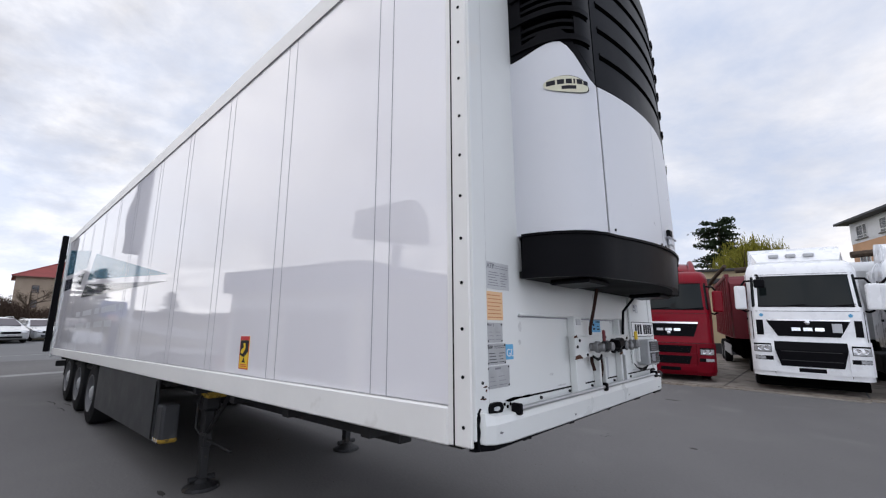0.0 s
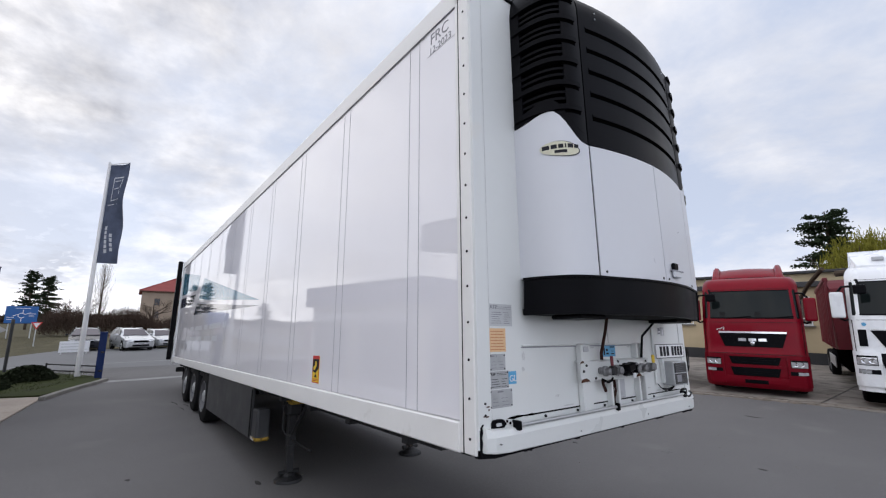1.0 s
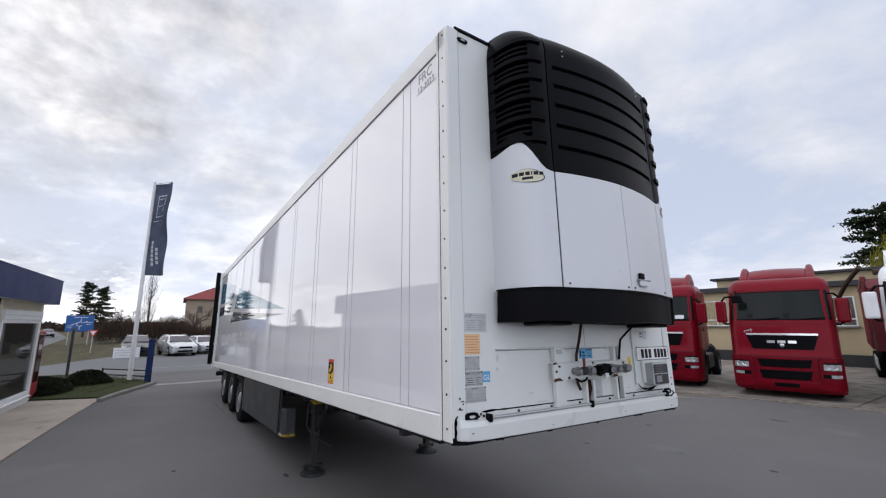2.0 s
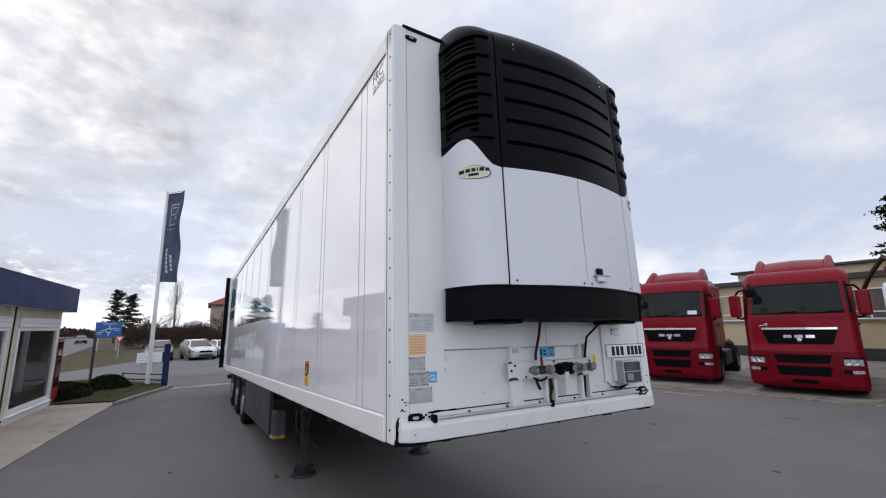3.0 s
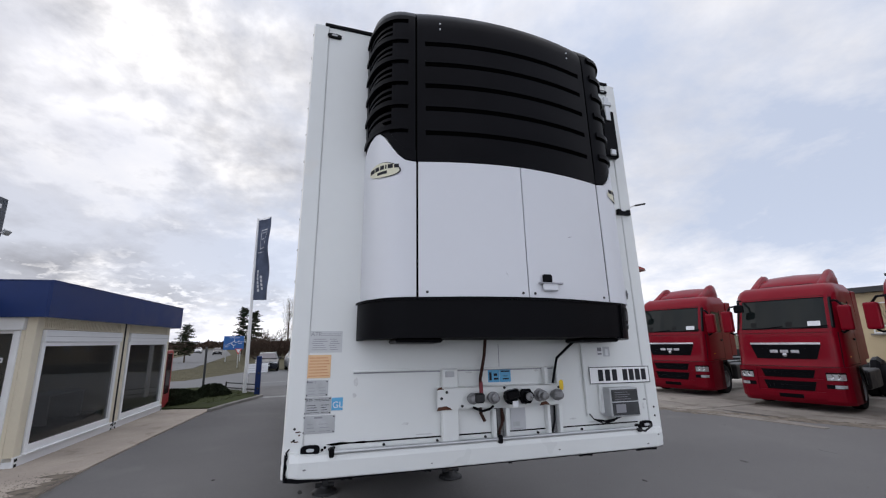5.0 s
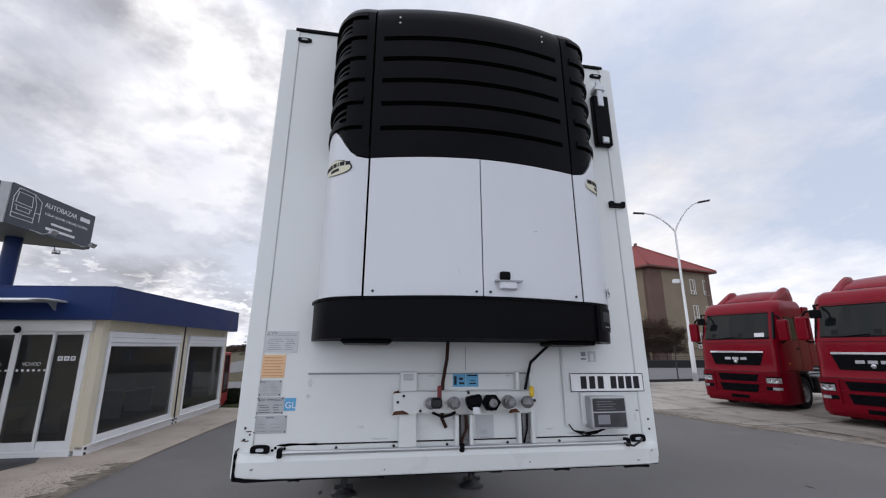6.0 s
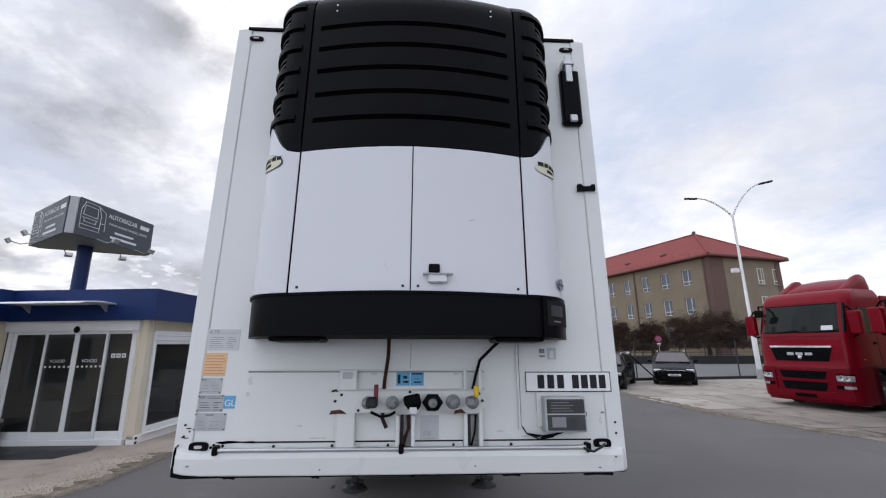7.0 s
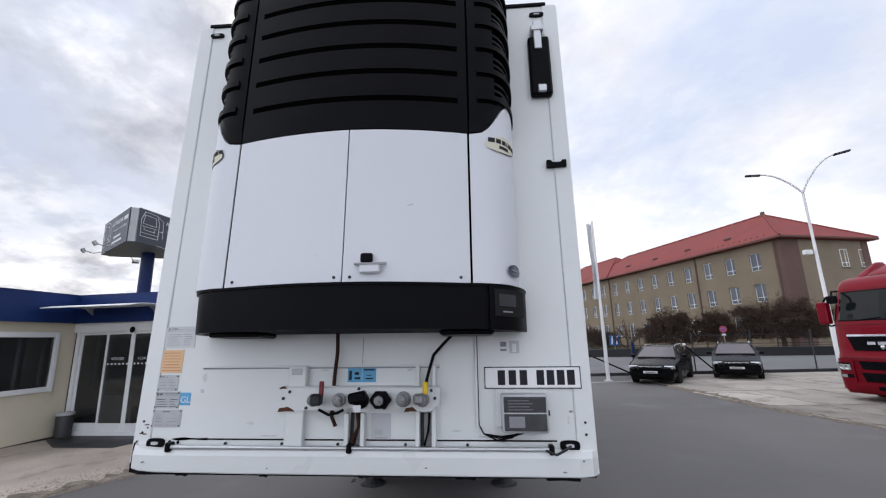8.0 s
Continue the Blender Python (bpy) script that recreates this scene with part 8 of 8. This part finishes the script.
def conifer(label, m, height, width, seed, loose=0.3):
    """A dark pine: straight trunk, tiers of drooping boughs, needle tufts with gaps."""
    rnd = random.Random(seed)
    root = thing("pine_tree", label, "tree", m)
    part("trunk", tube([(0, 0, 0), (0.1, 0, height * 0.5), (0, 0, height)], [height * 0.02, height * 0.014, height * 0.004], n=8), M["bark"], root)
    bl, nb = bmesh.new(), bmesh.new()
    z = height * 0.22
    while z < height * 0.98:
        f = 1 - (z / height)
        reach = width * (0.25 + f ** (0.75 if height < 10 else 0.6)) * rnd.uniform(1 - loose, 1.05)
        for k in range(7):
            a = rnd.uniform(0, 6.28)
            ln = reach * rnd.uniform(0.45, 1.0)
            tip = Vector((math.cos(a) * ln, math.sin(a) * ln, z + rnd.uniform(-0.04, 0.05) * height))
            tube([(0, 0, z), tip * 0.5 + Vector((0, 0, z * 0.5 + 0.02 * height)), tip], [0.05, 0.035, 0.01], bl, 4)
            for _ in range(34 if height < 10 else 120):
                q = rnd.uniform(0.2, 1.08)
                c = Vector((0, 0, z)).lerp(tip, q) + Vector((rnd.gauss(0, 1), rnd.gauss(0, 1), rnd.gauss(0, 0.45))) * height * 0.017
                leaf_clump(nb, c, min(0.19, height * 0.024) * rnd.uniform(0.6, 1.4), rnd)
        z += height * 0.052
    part("branchwork", bl, M["bark"], root)
    stuff(part("crown", nb, M["needle"], root))
    return root


def willow(label, m, height, width, seed):
    """A broad tree in first yellow-green leaf, with hanging shoots."""
    rnd = random.Random(seed)
    root = thing("willow_tree", label, "tree", m)
    part("trunk", tube([(0, 0, 0), (0.1, 0, height * 0.4)], [0.35, 0.22], n=8), M["bark"], root)
    bm, tips = bmesh.new(), []
    for k in range(8):
        a = k * 0.785
        d = Vector((math.cos(a), math.sin(a), rnd.uniform(0.6, 1.2))).normalized()
        grow(bm, Vector((0, 0, height * 0.3)), d, height * 0.38, 0.12, 2, rnd, tips, 0.4)
    part("branchwork", bm, M["bark"], root)
    bm = bmesh.new()
    for _ in range(36000):
        a, r = rnd.uniform(0, 6.28), rnd.random() ** 0.5
        z = height * (0.35 + 0.68 * (1 - r ** 2) * rnd.uniform(0.5, 1.0))
        bulge = 1 + 0.16 * math.sin(3 * a + seed) + 0.12 * math.sin(8 * a + 2 * seed) + rnd.gauss(0, 0.05)
        z *= 1 + 0.07 * math.sin(5 * a + 9 * r) + rnd.gauss(0, 0.03)
        c = Vector((width * r * bulge * math.cos(a), width * r * bulge * math.sin(a), z))
        d = Vector((rnd.gauss(0, 0.25), rnd.gauss(0, 0.25), -1)).normalized()
        e = Vector((rnd.gauss(0, 1), rnd.gauss(0, 1), 0)).normalized() * 0.03
        ln = rnd.uniform(0.3, 0.9)
        bm.faces.new([bm.verts.new(q) for q in (c - e, c + e, c + d * ln)])
    stuff(part("crown", bm, M["willow"], root))
    return root


def dome_tree(label, m, height, half, seed, twigs, stem=0.35):
    """A leafless tree with an umbrella crown: a short forked trunk, arching limbs that fork again, and fine hanging twigs along them."""
    rnd = random.Random(seed)
    root = thing("bare_tree", label, "tree", m)
    part("trunk", tube([(0, 0, 0), (0.07, 0.03, height * 0.18), (0.0, -0.05, height * stem + 0.15)], [0.26, 0.20, 0.15], n=8), M["bark"], root)
    bl, bt = bmesh.new(), bmesh.new()
    spurs = []
    for k in range(15):
        a, q = k * 2.4 + rnd.uniform(-0.3, 0.3), rnd.uniform(0.45, 1.0)
        out = half * q * (1 + 0.15 * math.sin(3 * a + seed))
        top = height * (stem + (0.98 - stem) * (1 - 0.85 * q ** 2.2)) * rnd.uniform(0.92, 1.03)
        base = Vector((0, 0, height * stem * rnd.uniform(0.75, 1.1)))
        tip = Vector((math.cos(a) * out, math.sin(a) * out, top))
        mid = base.lerp(tip, 0.5) + Vector((rnd.gauss(0, 0.12), rnd.gauss(0, 0.12), 0.13 * height))
        tube([base, base.lerp(mid, 0.5) + Vector((0, 0, 0.06)), mid, tip], [0.09, 0.07, 0.045, 0.012], bl, 5)
        for _ in range(9):
            f = rnd.uniform(0.15, 1.0)
            p = mid.lerp(tip, f)
            d = Vector((math.cos(a) + rnd.gauss(0, 0.8), math.sin(a) + rnd.gauss(0, 0.8), rnd.gauss(0.25, 0.45))).normalized()
            e = p + d * half * rnd.uniform(0.14, 0.34)
            tube([p, p.lerp(e, 0.5) + Vector((0, 0, 0.05)), e], [0.022, 0.014, 0.006], bl, 4)
            spurs.append((p, e))
    part("branchwork", bl, M["bark"], root)
    for k in range(twigs):
        if k % 5 < 2:
            p, e = rnd.choice(spurs)
            c = p.lerp(e, rnd.uniform(0.1, 1.1)) + Vector((rnd.gauss(0, 0.07), rnd.gauss(0, 0.07), rnd.gauss(0, 0.06))) * half * 0.35
        else:
            a, up, r = rnd.uniform(0, 6.283), rnd.random(), rnd.uniform(0.35, 1.0) ** 0.6
            lump = r * (1 + 0.12 * math.sin(3 * a + seed) + 0.10 * math.sin(7 * a + 5 * up) + 0.07 * math.sin(13 * a + 11 * up))
            flat = math.sqrt(1 - up * up)
            c = Vector((half * lump * flat * math.cos(a), half * lump * flat * math.sin(a), height * (0.26 + 0.70 * lump * up)))
        d = Vector((rnd.gauss(0, 0.7), rnd.gauss(0, 0.7), rnd.gauss(0.0, 0.55))).normalized()
        w = d.orthogonal().normalized() * 0.014
        bt.faces.new([bt.verts.new(q) for q in (c - w, c + w, c + d * rnd.uniform(0.2, 0.6))])
    stuff(part("crown", bt, M["twig"], root))
    return root


def poplar(label, m, height, half, seed):
    """A slender leafless tree: limbs rising close along the trunk."""
    rnd = random.Random(seed)
    root = thing("poplar_tree", label, "tree", m)
    part("trunk", tube([(0, 0, 0), (0.05, 0, height * 0.5), (0, 0, height * 0.97)], [0.2, 0.11, 0.02], n=7), M["bark"], root)
    bl = bmesh.new()
    for k in range(95):
        z = height * rnd.uniform(0.10, 0.85)
        a, f = rnd.uniform(0, 6.283), z / height
        out = half * (0.35 + 0.75 * math.sin(min(1.0, f * 1.25) * math.pi) ** 0.8) * rnd.uniform(0.5, 1.0)
        up = min(height * rnd.uniform(0.18, 0.36), height * 1.0 - z)
        tip = Vector((math.cos(a) * out, math.sin(a) * out, z + up))
        base = Vector((0, 0, z))
        tube([base, base.lerp(tip, 0.4) + Vector((math.cos(a), math.sin(a), 0)) * out * 0.25, tip], [0.026, 0.016, 0.005], bl, 3)
        for _ in range(3):
            p = base.lerp(tip, rnd.uniform(0.4, 0.95))
            tube([p, p + Vector((rnd.gauss(0, 0.2), rnd.gauss(0, 0.2), rnd.uniform(0.4, 0.9)))], [0.010, 0.004], bl, 3)
    stuff(part("branchwork", bl, M["bark"], root))
    return root


for k, (x, y, h, half, tw) in enumerate(((-38.0, 28.3, 4.85, 4.0, 36000), (-38.0, 22.6, 4.15, 1.7, 9000), (-38.0, 18.6, 4.15, 2.4, 17000))):
    dome_tree("brown leafless umbrella-shaped tree along the street wall", pose(x, y, 0), h, half, 20 + k, tw)
bare_tree("small thin leafless tree along the street wall", pose(-38.0, 14.65, 0), 4.6, 0.8, 29, twigs=700)
poplar("tall slender leafless poplar across the road", pose(-80, -4.5, 0), 10.0, 1.45, 31)
bare_tree("leafless tree in front of the house", pose(-108, 3.9, 0), 9.0, 0.9, 32, twigs=600)
bare_tree("leafless tree beside the pine", pose(-84, -8.0, 0), 6.0, 1.0, 33, twigs=2000)
conifer("dark pine tree behind the road sign", pose(-91, -13.5, 0), 9.3, 2.7, 41)
conifer("dark pine tree beside the road", pose(-89, -11.3, 0), 8.5, 2.4, 42)
conifer("dark low tree at the roadside behind the office", pose(-56, -15.1, 0), 4.5, 1.9, 43)
conifer("dark pine standing behind the trucks", pose(-6.5, 51.4, 0), 13.1, 4.4, 45, 0.15)
willow("yellow-green willow behind the trucks", pose(-3.3, 47.0, 0), 9.4, 5.0, 47)

# brown scrub along the far side of the street: countless twigs
rs = random.Random(77)
bm = bmesh.new()
for _ in range(42000):
    q = rs.random()
    x, y = -58 - 8 * rs.random(), -9 + 30 * q
    h = 1.7 + 0.6 * math.sin(q * 9) + 0.4 * math.sin(q * 31) + rs.uniform(-0.5, 0.5)
    c = Vector((x, y, max(0.0, h * rs.random() ** 0.7)))
    d = Vector((rs.gauss(0, 0.9), rs.gauss(0, 0.9), 1)).normalized()
    e = Vector((rs.gauss(0, 1), rs.gauss(0, 1), 0)).normalized() * 0.022
    bm.faces.new([bm.verts.new(p) for p in (c - e, c + e, c + d * rs.uniform(0.3, 1.0))])
scrub = part("scrub", bm, M["twig"])
tagged(scrub, "brown leafless scrub along the far side of the street", "scrub", kind="stuff")
bm = bmesh.new()
for _ in range(26000):
    a = rs.uniform(math.radians(150), math.radians(235))
    r = rs.uniform(170, 210)
    c = Vector((r * math.cos(a), r * math.sin(a), rs.uniform(0, 2.6) * rs.random() + 0.6 * math.sin(a * 40) ** 2))
    d = Vector((rs.gauss(0, 0.6), rs.gauss(0, 0.6), 1)).normalized()
    e = Vector((rs.gauss(0, 1), rs.gauss(0, 1), 0)).normalized() * 0.8
    bm.faces.new([bm.verts.new(q) for q in (c - e, c + e, c + d * rs.uniform(0.4, 1.1))])
woods = part("distant_woods", bm, M["twig"])
tagged(woods, "thin line of distant brown woods", "woods", kind="stuff")
# main road leading away
flat("main_road", [(-33, -13.0), (-42, -11.0), (-90, -15.2), (-200, -34), (-200, -44), (-100, -24.5), (-42, -17.5), (-30, -17.5)], -0.02, 0.03, M["road"], "grey main road leading away", "road")

# tufts of rough grass on the verge and lawn
bm = bmesh.new()
for _ in range(6300):
    x, y = rs.uniform(-21.0, -14.2), rs.uniform(-8.5, -3.0)
    if y > -4.36 + (-14.2 - x) * 0.40 or y > -3.1 or (x < -18.6 and y > -3.15 - (-18.6 - x) * 1.06):
        continue
    h = rs.uniform(0.015, 0.04)
    c = Vector((x, y, 0.07))
    e = Vector((rs.gauss(0, 1), rs.gauss(0, 1), 0)).normalized() * h * 0.25
    bm.faces.new([bm.verts.new(q) for q in (c - e, c + e, c + Vector((rs.gauss(0, 0.3) * h, rs.gauss(0, 0.3) * h, h)))])
tufts = part("grass_tufts", bm, M["grass"])
tagged(tufts, "tufts of rough green grass on the lawn", "grass", kind="stuff")
bm = bmesh.new()
for _ in range(26000):
    x, y = rs.uniform(-60, -26.8), rs.uniform(-30, -6.5)
    h = rs.uniform(0.02, 0.055)
    c = Vector((x, y, -0.05))
    e = Vector((rs.gauss(0, 1), rs.gauss(0, 1), 0)).normalized() * h * 0.2
    bm.faces.new([bm.verts.new(q) for q in (c - e, c + e, c + Vector((rs.gauss(0, 0.4) * h, rs.gauss(0, 0.4) * h, h)))])
dry = part("dry_grass", bm, M["verge"])
tagged(dry, "dry brownish grass on the roadside verge", "grass", kind="stuff")
# ---- dark patch, grit and small traffic signs ----
flat("door_mat", [(-6.9, -8.95), (-7.42, -9.15), (-7.36, -6.75), (-6.85, -6.5), (-6.2, -6.75), (-6.25, -8.1)], 0.036, 0.02, M["skirt"], "dark patch on the pavement before the office door", "mat")
GR = random.Random(5)
edge_pts = [(-3.0, -5.75), (-4.55, -4.78), (-6.6, -4.72), (-9.0, -4.5), (-13.6, -4.0)]


def ragged(pts, out, inn, step, rnd):
    """A strip of uneven width along a line."""
    a, b = [], []
    for (x0, y0), (x1, y1) in zip(pts, pts[1:]):
        n = max(2, int(math.dist((x0, y0), (x1, y1)) / step))
        d = Vector((x1 - x0, y1 - y0)).normalized()
        for k in range(n):
            f = k / n
            c = Vector((x0 + (x1 - x0) * f, y0 + (y1 - y0) * f))
            s = Vector((-d.y, d.x))
            a.append(c + s * out * rnd.uniform(0.3, 1.0))
            b.append(c - s * inn * rnd.uniform(0.3, 1.0))
    return a, b


def strip_mesh(a, b, z, zb=None):
    zb = z if zb is None else zb
    bm = bmesh.new()
    va, vb = [bm.verts.new((p.x, p.y, z)) for p in a], [bm.verts.new((p.x, p.y, zb)) for p in b]
    wa, wb = [bm.verts.new((p.x, p.y, z - 0.03)) for p in a], [bm.verts.new((p.x, p.y, zb - 0.03)) for p in b]
    for i in range(len(a) - 1):
        bm.faces.new((va[i], va[i + 1], vb[i + 1], vb[i]))
        bm.faces.new((va[i], va[i + 1], wa[i + 1], wa[i]))
        bm.faces.new((vb[i], vb[i + 1], wb[i + 1], wb[i]))
    return bm


a, b = ragged(edge_pts[:3], 0.5, -0.01, 0.10, GR)
tagged(part("grit_strip", strip_mesh(a, b, 0.034), M["dirtstrip"]), "brown grit along the edge of the pavement", "grit", kind="stuff")
ap = [(-15.0, 8.0), (-9.4, 8.4), (-7.0, 9.0), (-5.5, 10.0), (-3.5, 11.2), (0.0, 12.0), (6.0, 12.7)]
a, b = ragged(ap, 0.40, 0.25, 0.10, GR)
tagged(part("grit_strip", strip_mesh(a, b, 0.024, 0.003), M["dirtstrip"]), "brown grit where concrete meets asphalt", "grit", kind="stuff")


def pebble(bm, x, y, z, s, rnd):
    n = 5
    base = [bm.verts.new((x + s * rnd.uniform(0.6, 1.2) * math.cos(k * 6.283 / n), y + s * rnd.uniform(0.6, 1.2) * math.sin(k * 6.283 / n), z - 0.003)) for k in range(n)]
    tip = bm.verts.new((x, y, z + s * rnd.uniform(0.4, 0.8)))
    for k in range(n):
        bm.faces.new((base[k], base[(k + 1) % n], tip))


bm = bmesh.new()
for _ in range(2600):
    i = GR.randrange(2)
    f = GR.random()
    x, y = edge_pts[i][0] + (edge_pts[i + 1][0] - edge_pts[i][0]) * f, edge_pts[i][1] + (edge_pts[i + 1][1] - edge_pts[i][1]) * f
    pebble(bm, x + GR.gauss(0, 0.1), y - abs(GR.gauss(0, 0.5)) + 0.1, 0.034, GR.uniform(0.004, 0.013), GR)
for _ in range(900):
    i = GR.randrange(len(ap) - 1)
    f = GR.random()
    x, y = ap[i][0] + (ap[i + 1][0] - ap[i][0]) * f, ap[i][1] + (ap[i + 1][1] - ap[i][1]) * f
    pebble(bm, x + GR.gauss(0, 0.15), y + GR.gauss(0, 0.22), 0.022, GR.uniform(0.006, 0.02), GR)
for _ in range(700):
    pebble(bm, GR.uniform(-12, 6), GR.uniform(-4.3, 8.5), 0.001, GR.uniform(0.004, 0.012), GR)
tagged(part("gravel", bm, M["gravel"]), "loose gravel on the pavement edge and asphalt", "gravel", kind="stuff")

# small dark oil marks and pale flecks on the asphalt
marks = thing("asphalt_marks", "small dark oil marks and pale flecks on the asphalt", "stains", kind="structure")


def blot(name, x, y, rx, ry, material):
    ring = [(x + rx * math.cos(a) * GR.uniform(0.55, 1.2), y + ry * math.sin(a) * GR.uniform(0.55, 1.2)) for a in lin(0, 2 * math.pi, 15)[:-1]]
    part(name, prism(ring, "z", -0.01, 0.003), material, marks)


for x, y, rx, ry in [(-1.75, 8.63, 0.16, 0.05), (-2.93, 3.65, 0.05, 0.03), (-3.1, 5.88, 0.07, 0.03), (-4.26, -1.18, 0.1, 0.03), (-5.33, -2.48, 0.04, 0.03), (-0.53, 4.67, 0.06, 0.03)]:
    blot("oil_mark", x, y, rx, ry, M["oil"])
for x, y, rx, ry in [(-1.75, 4.36, 0.06, 0.02), (-1.77, 4.57, 0.03, 0.015), (-1.32, 5.39, 0.025, 0.015), (-5.43, 8.3, 0.1, 0.03), (-3.01, 7.8, 0.14, 0.05), (-1.71, 4.45, 0.06, 0.02)]:
    blot("pale_fleck", x, y, rx, ry, M["smear"])
for x, y, ln in [(-10.92, -1.48, 0.45), (-10.06, -1.42, 0.4), (-10.44, -1.28, 0.35)]:
    pts = [(x + ln * k / 8, y + 0.16 * ln * math.sin(k / 8 * 2.2)) for k in range(9)]
    bm = strip_mesh([Vector((p[0], p[1] + GR.uniform(0.004, 0.016))) for p in pts], [Vector((p[0], p[1] - GR.uniform(0.004, 0.016))) for p in pts], 0.003)
    part("tyre_scuff", bm, M["oil"], marks)

np_sign = thing("no_parking_sign", "round red and blue parking ban sign on a thin post", "road sign", pose(-35.0, 21.6, 0.1, 0, 0, -20) @ Matrix.Diagonal((0.75, 0.75, 0.75, 1)))
part("sign_post", rod((-0.03, 0, 0), (-0.03, 0, 3.0), 0.03), M["galv"], np_sign)
disc = part("sign_disc", spin([(0.36, 0.0), (0.36, 0.02), (0.05, 0.022)], (0, 0, 2.75), "x", 24), M["redlabel"], np_sign, "red rim")
part("sign_field", spin([(0.26, 0.022), (0.26, 0.028), (0.05, 0.03)], (0, 0, 2.75), "x", 24), M["signblue"], disc)
part("sign_slash", box((0.028, -0.05, 2.47), (0.036, 0.05, 3.03), turn=pose(0, 0, 0, 45)), M["redlabel"], disc)
part("sign_plate", box((0.0, -0.22, 2.02), (0.02, 0.22, 2.24), 0.01), M["label"], np_sign)
way = thing("arrow_sign", "small blue sign with white arrow bars", "road sign", pose(-37.6, 13.4, -0.2, 0, 0, -15))
part("sign_post", rod((-0.03, 0, 0), (-0.03, 0, 2.1), 0.03), M["galv"], way)
wf = part("sign_face", box((0.0, -0.42, 1.2), (0.025, 0.42, 2.1), 0.01), M["signblue"], way)
for y in (-0.2, 0.2):
    part("sign_bar", prism([(y - 0.09, 1.3), (y + 0.03, 1.3), (y + 0.11, 2.0), (y - 0.01, 2.0)], "x", 0.025, 0.03), M["ink"], wf)
